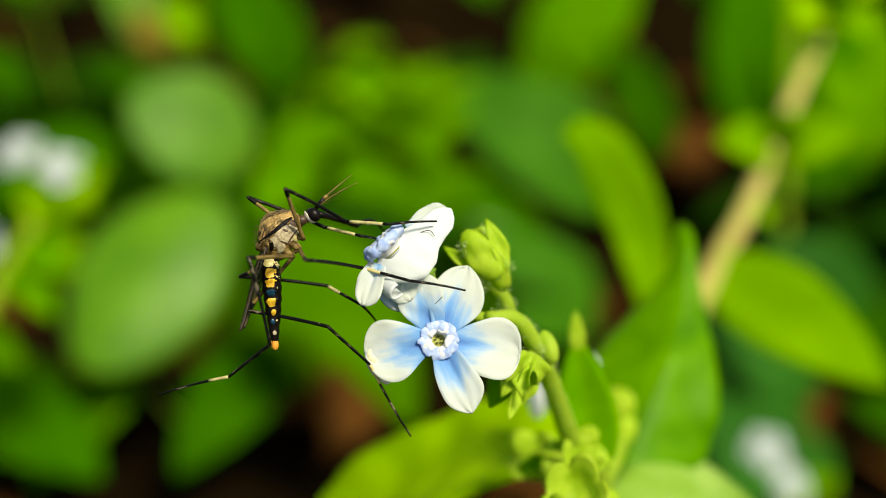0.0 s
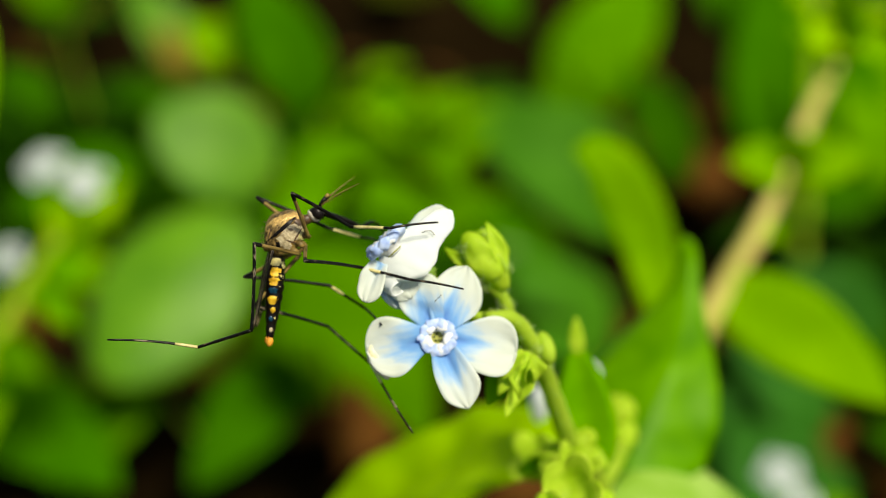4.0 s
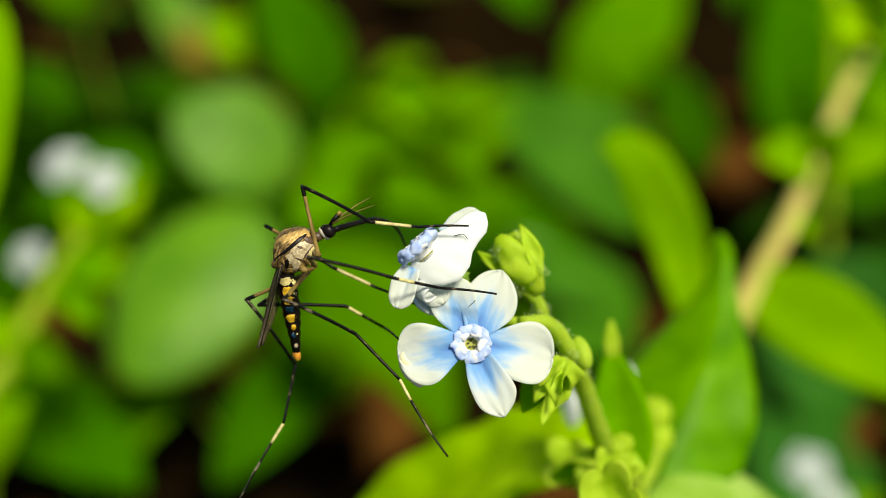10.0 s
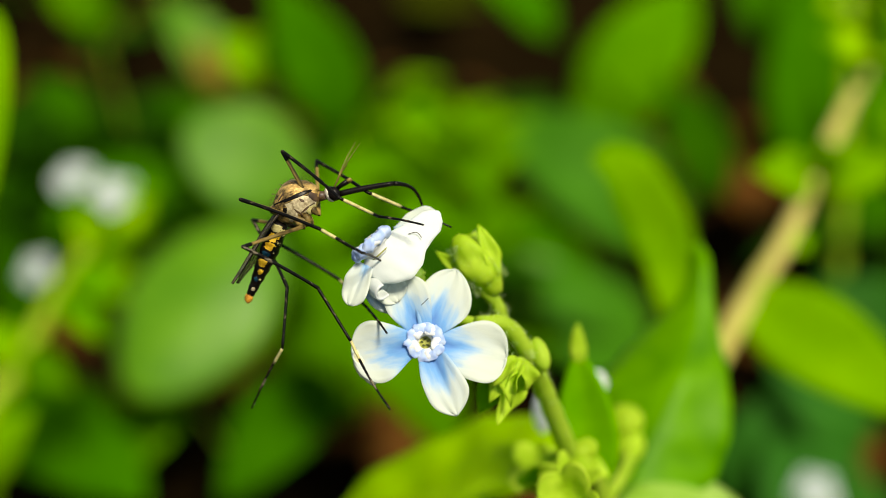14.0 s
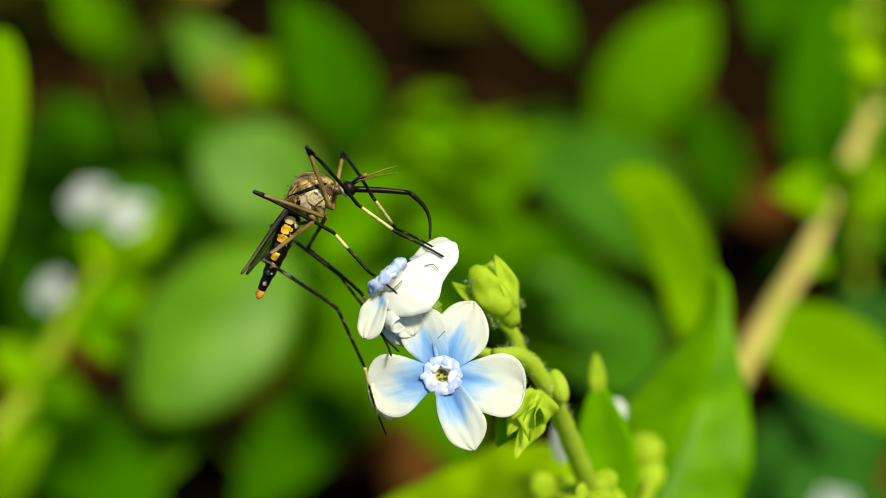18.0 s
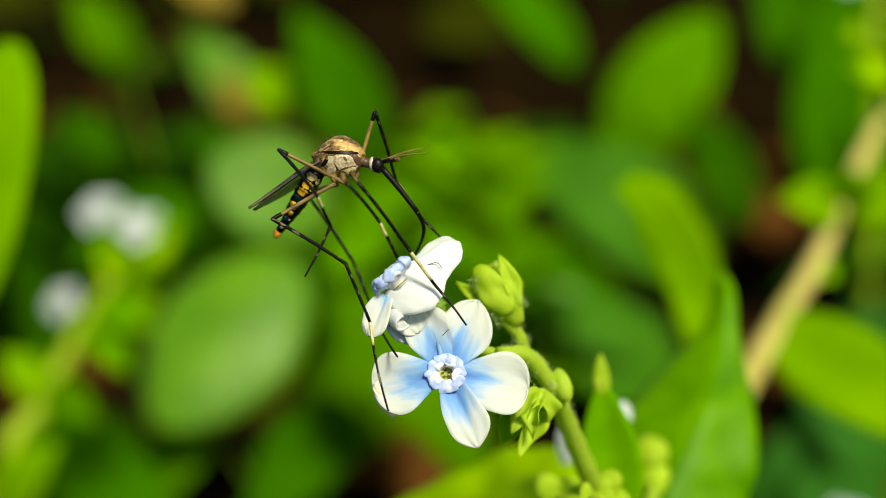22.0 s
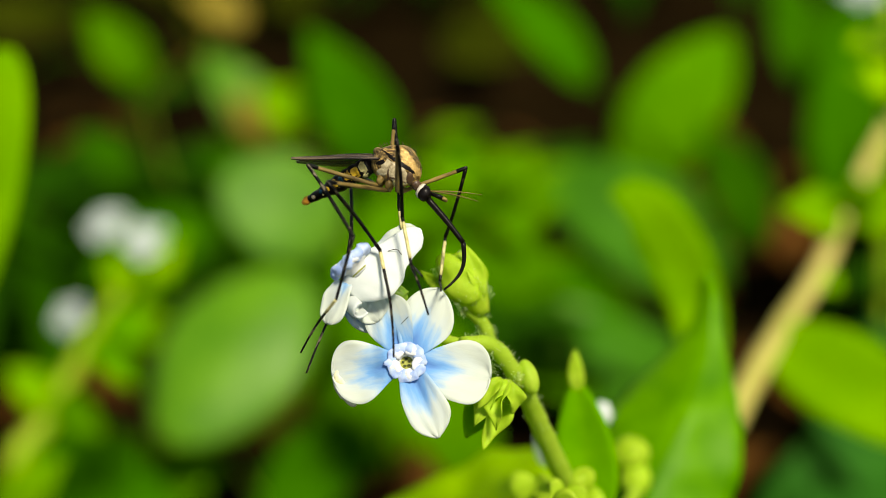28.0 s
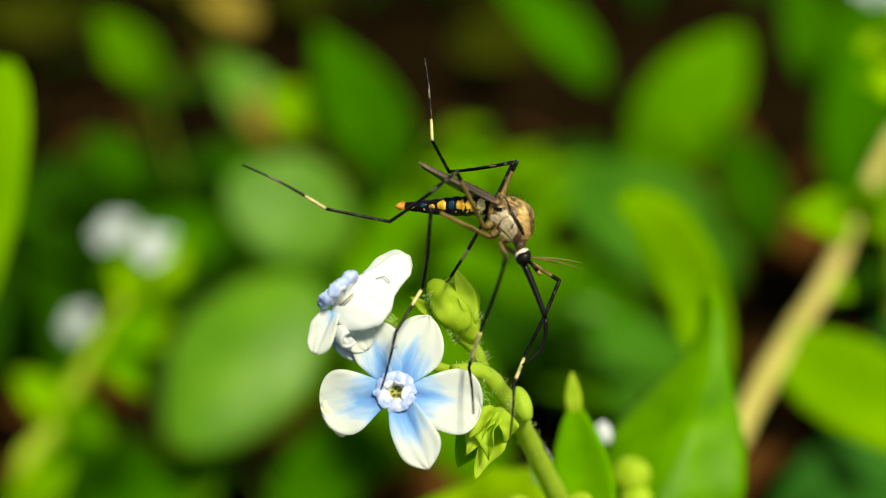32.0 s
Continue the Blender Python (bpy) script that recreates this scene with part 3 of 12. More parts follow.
def goblet(parent, low, high, profile, mat, name, label):
    """A bud with five soft flutes turned round the line from low to high; profile as (height, radius in millimetres)."""
    axis = high - low
    m = facing(low, axis, axis.orthogonal())
    bm = bmesh.new()
    n, rings = 30, []
    for h, r in profile:
        ring = []
        for k in range(n):
            a = 2 * math.pi * k / n
            rr = r * (1 + (0.02 + 0.2 * max(0, h - 0.4)) * math.cos(5 * a + 0.8) + 0.04 * math.sin(3 * a + 5 * h))
            ring.append(bm.verts.new((rr * math.cos(a), rr * math.sin(a), axis.length * 1000 * h * (1 + 0.05 * h * math.sin(5 * a)))))
        rings.append(ring)
    for a, b in zip(rings, rings[1:]):
        for k in range(n):
            bm.faces.new((a[k], a[(k + 1) % n], b[(k + 1) % n], b[k]))
    bm.faces.new(rings[0][::-1])
    bm.faces.new(rings[-1])
    return part(name, bm, mat, parent, label, m=m, scale=0.001)


def open_cup(parent, at, axis, size, mat, seed):
    """A hollow open calyx with five curled lobes; size across in millimetres."""
    rnd = random.Random(seed)
    m = facing(at, axis, axis.orthogonal()) @ pose(0, 0, 0, 0, 0, rnd.uniform(0, 72))
    bm = bmesh.new()
    n, rings = 50, []
    prof = [(-0.1, 0.12), (0.0, 0.24), (0.14, 0.34), (0.3, 0.39), (0.44, 0.45), (0.5, 0.52), (0.46, 0.5), (0.42, 0.42), (0.28, 0.34), (0.12, 0.27), (0.04, 0.1)]
    for q, (h, r) in enumerate(prof):
        rim = max(0, h - 0.1) / 0.4
        ring = []
        for k in range(n):
            a = 2 * math.pi * k / n
            lobe = abs(math.cos(2.5 * a)) ** 0.7
            rr = size * r * (1 + rim * (0.22 * (lobe - 0.6)) + 0.05 * math.sin(3 * a + seed))
            z = size * h * (1 + rim * (0.55 * (lobe - 0.65) + 0.2 * math.sin(2 * a + seed)))
            ring.append(bm.verts.new((rr * math.cos(a), rr * math.sin(a), z)))
        rings.append(ring)
    for a, b in zip(rings, rings[1:]):
        for k in range(n):
            bm.faces.new((a[k], a[(k + 1) % n], b[(k + 1) % n], b[k]))
    bm.faces.new(rings[0][::-1])
    bm.faces.new(rings[-1])
    return part("calyx", bm, mat, parent, m=m, scale=0.001)


# ---------------------------------------------------------------- the flowering plant
foot = spot(14.7, -20.8, 90.0)
plant = empty("forget_me_not_plant", (foot.x + 0.006, foot.y + 0.004, -0.004), "flowering plant with white and blue forget-me-not flowers and fresh green leaves", "flowering plant")
stem_pts = [spot(5.2, -5.5, 74.0), spot(7.0, -5.6, 75.0), spot(8.4, -7.4, 76.5), spot(9.5, -9.7, 79.0), spot(10.6, -12.3, 82.0), spot(12.3, -16.1, 86.0), foot, foot + Vector((0.003, 0.001, -0.045)), Vector((foot.x + 0.006, foot.y + 0.004, -0.004))]
main_stem = stalk(plant, stem_pts, (0.46, 0.9), STEM, "stem", "hairy light green stem")
bristles(main_stem, stem_pts[:6], 0.45, 260, 0.45, 11)

# front flower, facing the eye
fm = facing(spot(2.2, -6.5, 71.6), way(0.06, 0.12, -1), way(1, 0, 0))
front = flower(plant, fm, [(-10, 4.85, 3.65, 0.05, 0.4, -3, 0.34, 0.64, 0.42), (67, 4.65, 3.15, -0.1, 0.4, 0, 0.42, 0.5, 0.62), (113, 4.1, 2.7, -0.1, 0.3, 6, 0.45, 0.6, 0.5), (191, 4.3, 3.6, -0.5, 0.3, 2, 0.34, 0.62, 0.42), (294, 4.6, 2.5, -0.2, 0.45, 4, 0.55, 0.62, 0.75)], label="open white flower with sky-blue heart")
bm = bmesh.new()
ball(bm, (0, 0, 0), (1.15, 0.42, 0.26), 20, 12)
for v in bm.verts:
    v.co.y += 0.22 * (v.co.x / 1.15) ** 2
    v.co += v.co * 0.3 * noise.noise(v.co * 2.2)
part("petal_edge", bm, CREAM_PETAL, plant, "curled cream petal edge with brown spots", m=facing(spot(-1.5, -8.1, 71.8), way(-0.3, -0.1, -1), way(0.5, -0.88, 0)), scale=0.001)
calyx(plant, spot(2.7, -6.6, 74.3), way(0.0, 0.1, -1), 1.7, 5, 0.5, LIME_DARK, 2)

# upper flower, facing up and to the side
um = facing(spot(-0.7, -1.0, 70.6), way(-0.66, 0.72, -0.06), way(0.72, 0.6, 0.0)) @ Matrix.Scale(1.2, 4)
upper = flower(plant, um, [(140, 3.0, 2.2, -2.2, 0.3, -24)], label="white flower seen from its side, blue heart", deep=0.5, puff=0.3)


def petal_to(parent, base, tip, normal, width, curl, cup, seed, mat=None, square=False, shape=(0.42, 0.6, 0.5)):
    """A petal from its base towards its tip, showing its face along the normal (set square to the petal first if asked)."""
    if square:
        a = (tip - base).normalized()
        normal = normal - a * normal.dot(a)
    return petal(parent, facing(base, normal, tip - base), (tip - base).length * 1000, width, mat or PETAL, curl, cup, seed, waist=shape[0], peak=shape[1], end=shape[2])


blade(upper, [spot(-1.1, -2.5, 70.6), spot(-0.2, -1.6, 70.3), spot(1.2, -0.5, 70.6), spot(3.0, 1.1, 71.4)], [(0.0, 0.5, 0.9), (0.15, 1.0, 1.6), (0.35, 1.15, 1.95), (0.5, 1.0, 1.7), (0.62, 0.85, 1.15), (0.75, 0.8, 0.95), (0.88, 0.72, 0.85), (0.96, 0.42, 0.5), (1.0, 0.1, 0.1)], way(0.2, 0.38, -0.9), PLAIN_PETAL, (-0.1, -0.12), 0.03, 0.14, name="petal", veined=False)
petal_to(upper, spot(0.1, -0.4, 71.6), spot(2.7, 1.2, 72.0), way(0.1, 0.5, -0.8), 1.5, -0.1, 0.2, 36, SIDE_PETAL, True, (0.7, 0.6, 0.42))
petal_to(upper, spot(-1.1, -1.5, 70.7), spot(-2.1, -4.2, 69.8), way(-0.05, 0.45, -0.9), 1.65, -0.3, 0.3, 33, SIDE_PETAL, True, (0.6, 0.6, 0.42))
petal_to(upper, spot(-0.9, -1.9, 71.2), spot(0.6, -4.1, 71.3), way(0.1, 0.35, -0.9), 2.0, -0.2, 0.2, 34, SIDE_PETAL, True, (0.7, 0.6, 0.4))
curled_petal(upper, facing(spot(-0.2, -3.5, 69.7), way(0.45, -0.3, -0.85), way(-0.3, 0.8, 0)), 1.3, 0.36, 0.62, PLAIN_PETAL)
# Two thin dark curved lines on the petals.
for at, mid, end in ((spot(1.2, -0.2, 70.6), spot(1.7, -0.1, 70.5), spot(2.0, -0.4, 70.5)), (spot(2.0, -4.3, 70.5), spot(2.2, -4.1, 70.4), spot(2.4, -3.9, 70.4))):
    bm = bmesh.new()
    tube(bm, smooth_line([at, mid, end], 4), 0.000022, 5)
    part("filament", bm, DARK_LINE, front, "thin dark curved line on a petal")
calyx(plant, spot(1.6, -2.7, 73.5), way(-0.6, 0.5, 0.0), 1.7, 5, 0.25, LIME_DARK, 5)
stalk(plant, [spot(1.8, -3.0, 73.6), spot(3.3, -4.8, 75.0), spot(5.4, -5.6, 74.6)], (0.3, 0.35), STEM, "pedicel")

# closed green bud beside them
green_bud = goblet(plant, spot(6.50, -3.71, 75.9), spot(4.64, -0.62, 75.5), [(0.0, 0.42), (0.1, 0.62), (0.22, 0.82), (0.36, 0.95), (0.52, 0.95), (0.68, 0.9), (0.82, 0.8), (0.92, 0.55), (0.97, 0.3)], LIME, "green_bud", "plump hairy lime green bud")
for base, tip, wide, face, bend, fold, end in ((spot(5.88, -3.10, 74.8), spot(3.92, -0.21, 74.6), 1.95, way(-0.3, 0.2, -1), 0.12, -0.35, 0.4), (spot(6.40, -2.79, 75.2), spot(5.26, 0.52, 75.1), 1.1, way(0.3, 0.1, -1), 0.1, 0.5, 0.7), (spot(5.16, -2.79, 75.2), spot(2.68, -1.13, 75.1), 0.9, way(-0.2, 0.5, -1), -0.12, 0.5, 0.8),
                                               (spot(6.19, -2.58, 75.9), spot(5.98, -0.21, 75.7), 1.0, way(0.6, 0.1, -1), 0.1, 0.4, 0.6), (spot(5.88, -2.06, 76.1), spot(4.85, -0.00, 76.1), 1.9, way(0.0, 0.3, -1), 0.05, -0.3, 0.35)):
    leaf(green_bud, base, tip, wide, face, LIME, bend, fold, "sepal", 0.16, 0.85, end, 0.22, False, rn=12)
pp = [spot(5.36, -3.30, 75.9), spot(6.39, -4.23, 76.3), spot(6.80, -5.36, 76.9), spot(6.49, -5.87, 77.3)]
ped = stalk(plant, pp, (0.42, 0.42), STEM, "pedicel", "curved hairy light green pedicel")
bristles(ped, pp, 0.42, 70, 0.4, 12)
bristles(green_bud, [spot(6.19, -3.30, 75.7), spot(5.26, -1.86, 75.5), spot(4.23, -0.41, 75.3)], 1.15, 420, 0.3, 15)

# withered green calyx under the flower
wither = open_cup(plant, spot(8.0, -7.8, 75.4), way(-0.35, -0.9, -0.3), 1.5, STEM, 9)
for base, tip, wide, face, bend, fold in ((spot(8.0, -7.7, 74.6), spot(6.0, -10.3, 74.0), 1.5, way(-0.5, 0.4, -1), 0.12, 0.55), (spot(8.1, -7.9, 74.4), spot(6.5, -11.7, 74.4), 1.6, way(0.5, 0.2, -1), -0.1, 0.6), (spot(8.0, -7.8, 74.0), spot(7.3, -10.5, 73.6), 1.3, way(-0.7, 0.1, -1), 0.14, 0.7),
                                          (spot(7.6, -7.5, 74.0), spot(6.2, -9.3, 73.4), 1.0, way(0.1, 0.6, -1), 0.22, 0.6), (spot(8.1, -7.7, 74.2), spot(8.2, -9.6, 74.4), 1.1, way(0.5, 0.2, -1), 0.2, 0.5)):
    leaf(wither, base, tip, wide, face, LIME, bend, fold, "sepal", 0.06, 0.8, 0.9, 0.5, False, rn=16)
bristles(plant, [spot(7.9, -6.9, 75.0), spot(7.2, -9.0, 75.0)], 1.0, 220, 0.3, 16)
leaf(plant, spot(7.0, -8.0, 75.0), spot(5.4, -11.1, 75.6), 1.9, way(-0.2, 0.3, -1), LEAF_FRESH, -0.05, 0.35, "bract", 0.2, 0.8, 0.8, rib=False)
bud(plant, spot(9.2, -7.5, 76.5), way(-0.35, 1, 0), 0.55, 1.1, STEM)
bud(plant, spot(10.4, -13.5, 95.0), way(-0.12, 1, -0.2), 0.66, 1.6, PLAIN_PETAL, "flower_bud", "closed white flower bud")
bud(plant, spot(15.2, -11.2, 98.0), way(-0.3, 1, 0), 0.55, 0.9, PLAIN_PETAL, "flower_bud", "closed white flower bud")


# leaves of the plant
leaf(plant, spot(14.1, -17.9, 88.0), spot(12.6, -8.1, 88.0), 4.2, way(-0.25, 0.1, -1), LEAF_FRESH, 0.04, 0.25, thick=0.25, belly=0.85, blunt=0.75, label="small upright pointed green leaf")
leaf(plant, spot(12.7, -9.2, 88.0), spot(12.5, -6.1, 87.6), 1.15, way(-0.25, 0.1, -1), LIME, 0.04, 0.2, "leaf_tip", 0.3, 0.8, 0.8, rib=False, rn=8)
blade(plant, [spot(17.2, -20.7, 97.0), spot(19.3, -16.5, 99.0), spot(21.9, -11.7, 101.0), spot(23.9, -7.2, 104.0), spot(24.7, -3.9, 105.5), spot(24.8, -1.7, 106.0), spot(24.3, 0.0, 105.6)], [(0.0, 1.5, 2.0), (0.11, 3.6, 4.8), (0.23, 4.7, 6.2), (0.36, 5.3, 5.9), (0.47, 5.2, 4.9), (0.58, 4.6, 3.6), (0.67, 3.5, 2.5), (0.75, 2.3, 1.6), (0.82, 1.4, 1.1), (0.9, 1.0, 0.9), (0.96, 0.8, 0.8), (1.0, 0.2, 0.2)], way(0.1, 0.25, -1), LEAF_GLOSS, (-0.95, -0.1), 0.045, 0.25, "large folded fresh green leaf", 34)
blade(plant, [spot(13.3, -17.2, 95.0), spot(8.9, -17.8, 98.0), spot(4.5, -19.7, 102.0), spot(-1.7, -23.4, 108.0), spot(-9.7, -28.8, 114.0)], [(0.0, 1.0, 1.0), (0.12, 4.0, 4.2), (0.25, 6.4, 6.2), (0.38, 7.4, 7.0), (0.5, 7.4, 6.2), (0.6, 7.0, 5.7), (0.7, 6.4, 6.0), (0.82, 5.0, 5.6), (0.92, 2.8, 3.6), (1.0, 0.3, 0.3)], way(0.05, 0.75, -0.65), LEAF_BRIGHT, (0.15, 0.12), 0.06, 0.35, "broad bright green leaf spread out flat")
leaf(plant, spot(16.0, -22.6, 94.0), spot(31.1, -25.8, 102.0), 10.5, way(0.0, 0.75, -0.65), LEAF_SHEEN, 0.12, 0.12, thick=0.35, label="broad glossy light green leaf")
stalk(plant, [spot(17.4, -13.8, 97.5), spot(17.4, -17.1, 96.5), spot(15.0, -19.4, 91.0), foot], (0.55, 0.5), STEM, "pedicel")
pod = bud(plant, spot(17.2, -14.3, 97.5), way(0.05, 1, 0), 1.45, 1.4, LIME, "green_bud", "round closed light green bud")
bud(pod, spot(17.5, -16.2, 97.3), way(0.05, 1, 0), 1.2, 1.4, LIME, "bud_base")
for at, ax, size, seed in ((spot(11.2, -17.6, 78.5), way(-0.2, 0.5, -0.85), 4.0, 1), (spot(11.5, -16.4, 82.0), way(0.25, 0.6, -0.7), 2.8, 4), (spot(10.3, -17.6, 89.0), way(-0.5, 0.6, -0.6), 3.8, 2), (spot(10.0, -19.8, 78.0), way(-0.4, 0.45, -0.7), 3.8, 3), (spot(13.4, -19.8, 82.0), way(0.4, 0.6, -0.6), 3.0, 5)):
    open_cup(plant, at, ax, size, LIME, seed)
leaf(plant, spot(12.1, -16.4, 86.6), spot(9.3, -15.9, 85.5), 1.6, way(0, 0.6, -0.8), LIME, 0.25, 0.4, "sepal", 0.2, 0.8, 0.8, rib=False, rn=10)
leaf(plant, spot(12.6, -16.1, 86.6), spot(14.6, -16.7, 85.5), 1.5, way(0, 0.6, -0.8), LIME, 0.25, 0.4, "sepal", 0.2, 0.8, 0.8, rib=False, rn=10)
leaf(plant, spot(11.5, -16.0, 86.6), spot(10.0, -18.4, 85.5), 1.7, way(-0.3, 0.5, -0.8), LIME, 0.25, 0.4, "sepal", 0.2, 0.8, 0.8, rib=False, rn=10)
leaf(plant, spot(12.3, -16.7, 88.0), spot(8.2, -17.6, 88.0), 1.9, way(0.1, 0.6, -0.8), LEAF_FRESH, 0.12, 0.3, "bract", 0.2, rib=False)
bud(plant, spot(12.7, -14.8, 85.0), way(-0.7, -0.4, -0.3), 0.8, 1.15, LIME)
bud(plant, spot(8.5, -20.4, 78.5), way(-0.5, 0.5, -0.6), 1.1, 1.3, PLAIN_PETAL, "flower_bud", "closed white flower bud")


# ---------------------------------------------------------------- plants behind
def sprig(label, top, lean, leaves, mat=None, radius=0.8, name="weed_plant", path=None):
    """A green plant: a stem from the ground to its top and leaves on petioles."""
    if path:
        line = path
    else:
        f = Vector((top.x + lean[0], top.y + lean[1], -0.004))
        line = [f, f.lerp(top, 0.5) + Vector((lean[0] * -0.12, lean[1] * -0.12, 0)), top]
    ob = empty(name, line[0], label, "plant")
    stalk(ob, line, (radius, radius * 0.55), mat or STEM, "stem")
    curve = smooth_line(line, 12)
    for base, tip, width, face, lm, bend, fold, *shape in leaves:
        near = min(curve, key=lambda p: (p - base).length)
        lf = leaf(ob, base, tip, width, face, lm, bend, fold, belly=shape[0] if shape else 0.75, blunt=shape[1] if shape else 0.8)
        if (near - base).length > 0.0015:
            stalk(lf, [near, near.lerp(base, 0.6) + Vector((0, 0, 0.08 * (near - base).length)), base], (0.5, 0.4), lm, "petiole", n=6, steps=4)
    return ob


FRONT, UPWARD, TURNED = way(0, 0.35, -1), way(0, 0.85, -0.6), way(0.5, 0.4, -0.8)
sprig("leafy green weed with two broad pale glossy leaves", spot(-40.4, 21.6, 330.0), (0.02, 0.02), [
    (spot(-40.2, 18.4, 328.0), spot(-70.7, 33.4, 318.0), 30.0, FRONT, LEAF_WAX, 0.08, 0.1, 0.95, 0.55),
    (spot(-48.1, 7.3, 310.0), spot(-75.9, -33.5, 290.0), 37.6, FRONT, LEAF_PALE, 0.06, -0.16, 0.95, 0.62),
    (spot(-34.8, 15.7, 335.0), spot(-13.6, 30.2, 350.0), 19.1, UPWARD, LEAF_MID, 0.12, 0.15)])
sprig("low weed with broad deep green leaves near the soil", spot(-67.4, -38.5, 320.0), (0.01, 0.02), [
    (spot(-71.9, -38.5, 320.0), spot(-91.1, -63.9, 300.0), 21.6, UPWARD, LEAF_MID, 0.12, 0.15),
    (spot(-118.6, -37.3, 310.0), spot(-73.1, -60.1, 295.0), 32.3, UPWARD, LEAF_GREEN, 0.1, 0.1),
    (spot(-33.3, -31.0, 320.0), spot(-56.3, -61.1, 300.0), 22.0, FRONT, LEAF_DEEP, 0.12, 0.15)])
sprig("green weed with a long mid-green leaf", spot(-31.2, 1.5, 300.0), (0.01, 0.03), [
    (spot(-31.0, 0.1, 298.0), spot(2.1, -46.7, 280.0), 30.9, TURNED, LEAF_MID, 0.1, 0.1),
    (spot(-34.0, 2.9, 300.0), spot(-21.4, 16.5, 320.0), 15.8, UPWARD, LEAF_MID, 0.12, 0.15),
    (spot(-23.4, -16.1, 350.0), spot(-48.7, -51.1, 345.0), 33.9, FRONT, LEAF_MID, 0.1, 0.1)])
sprig("tall weed with narrow green leaves", spot(-34.2, 41.0, 400.0), (0.02, 0.03), [
    (spot(-35.3, 43.3, 395.0), spot(-57.5, 87.2, 375.0), 25.5, FRONT, LEAF_GREEN, 0.1, 0.1),
    (spot(-82.6, 58.1, 430.0), spot(-105.6, 93.0, 430.0), 23.0, UPWARD, LEAF_WAX, 0.12, 0.15),
    (spot(-81.7, 59.4, 425.0), spot(-91.4, 76.2, 420.0), 11.8, FRONT, LEAF_TAN, 0.12, 0.15),
    (spot(-59.9, 59.9, 392.0), spot(-75.8, 69.9, 385.0), 16.0, FRONT, LEAF_LIME, 0.12, 0.15),
    (spot(-58.1, 67.1, 412.0), spot(-59.0, 84.8, 405.0), 11.4, FRONT, LEAF_MID, 0.12, 0.15),
    (spot(-27.4, 49.7, 410.0), spot(-4.5, 59.6, 400.0), 16.9, UPWARD, LEAF_LIME, 0.12, 0.15)])
sprig("weed with dull olive leaves in deep shade", spot(-129.5, 77.8, 440.0), (0.01, 0.03), [
    (spot(-126.6, 81.6, 430.0), spot(-145.1, 105.5, 420.0), 19.0, FRONT, LEAF_MID, 0.12, 0.15),
    (spot(-91.7, 104.8, 440.0), spot(-116.2, 117.0, 440.0), 15.0, FRONT, LEAF_TAN, 0.12, 0.15),
    (spot(-123.3, 42.9, 400.0), spot(-140.0, 59.6, 400.0), 17.0, UPWARD, LEAF_DEEP, 0.12, 0.15)])
sprig("bushy weed with small yellow-green leaves", spot(-2.6, 33.6, 400.0), (0, 0.04), [
    (spot(-3.5, 33.6, 400.0), spot(-26.4, 46.0, 395.0), 14.8, UPWARD, LEAF_LIME, 0.12, 0.15),
    (spot(-2.6, 35.5, 400.0), spot(-14.0, 53.0, 400.0), 14.9, FRONT, LEAF_MID, 0.12, 0.15),
    (spot(-1.7, 34.5, 400.0), spot(13.0, 52.0, 395.0), 16.6, FRONT, LEAF_FRESH, 0.12, 0.15),
    (spot(-0.7, 31.8, 400.0), spot(24.6, 45.4, 390.0), 14.7, UPWARD, LEAF_LIME, 0.12, 0.15),
    (spot(-2.6, 29.9, 400.0), spot(9.9, 19.6, 380.0), 14.5, UPWARD, LEAF_MID, 0.12, 0.15),
    (spot(-4.5, 29.9, 400.0), spot(-25.7, 25.2, 385.0), 14.6, UPWARD, LEAF_MID, 0.12, 0.15),
    (spot(-15.9, 21.0, 408.0), spot(-26.1, 51.0, 405.0), 18.0, FRONT, LEAF_MID, 0.12, 0.15),
    (spot(-8.3, 19.1, 408.0), spot(-6.7, 44.0, 402.0), 14.0, FRONT, LEAF_MID, 0.12, 0.15),
    (spot(3.0, 27.9, 398.0), spot(22.0, 36.6, 392.0), 16.0, FRONT, LEAF_FRESH, 0.12, 0.15),
    (spot(-2.6, 34.5, 400.0), spot(-0.7, 52.0, 385.0), 12.8, FRONT, LEAF_LIME, 0.12, 0.15)])
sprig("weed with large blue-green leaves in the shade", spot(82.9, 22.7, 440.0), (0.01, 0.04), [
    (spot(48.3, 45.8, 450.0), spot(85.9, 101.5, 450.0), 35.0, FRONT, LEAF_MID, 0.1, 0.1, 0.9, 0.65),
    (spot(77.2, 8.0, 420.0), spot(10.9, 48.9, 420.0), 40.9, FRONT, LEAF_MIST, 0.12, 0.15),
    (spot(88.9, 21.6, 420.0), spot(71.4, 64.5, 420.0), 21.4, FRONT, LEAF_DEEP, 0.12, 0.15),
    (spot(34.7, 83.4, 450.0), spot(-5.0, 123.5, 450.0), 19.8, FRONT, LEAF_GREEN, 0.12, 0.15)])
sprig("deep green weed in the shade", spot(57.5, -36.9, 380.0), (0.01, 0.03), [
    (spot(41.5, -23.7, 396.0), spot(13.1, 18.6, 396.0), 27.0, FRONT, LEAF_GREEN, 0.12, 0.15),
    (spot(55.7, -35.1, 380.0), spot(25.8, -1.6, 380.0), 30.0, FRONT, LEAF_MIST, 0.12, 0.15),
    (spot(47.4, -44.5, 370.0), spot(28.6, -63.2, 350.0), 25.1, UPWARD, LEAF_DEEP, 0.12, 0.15)])
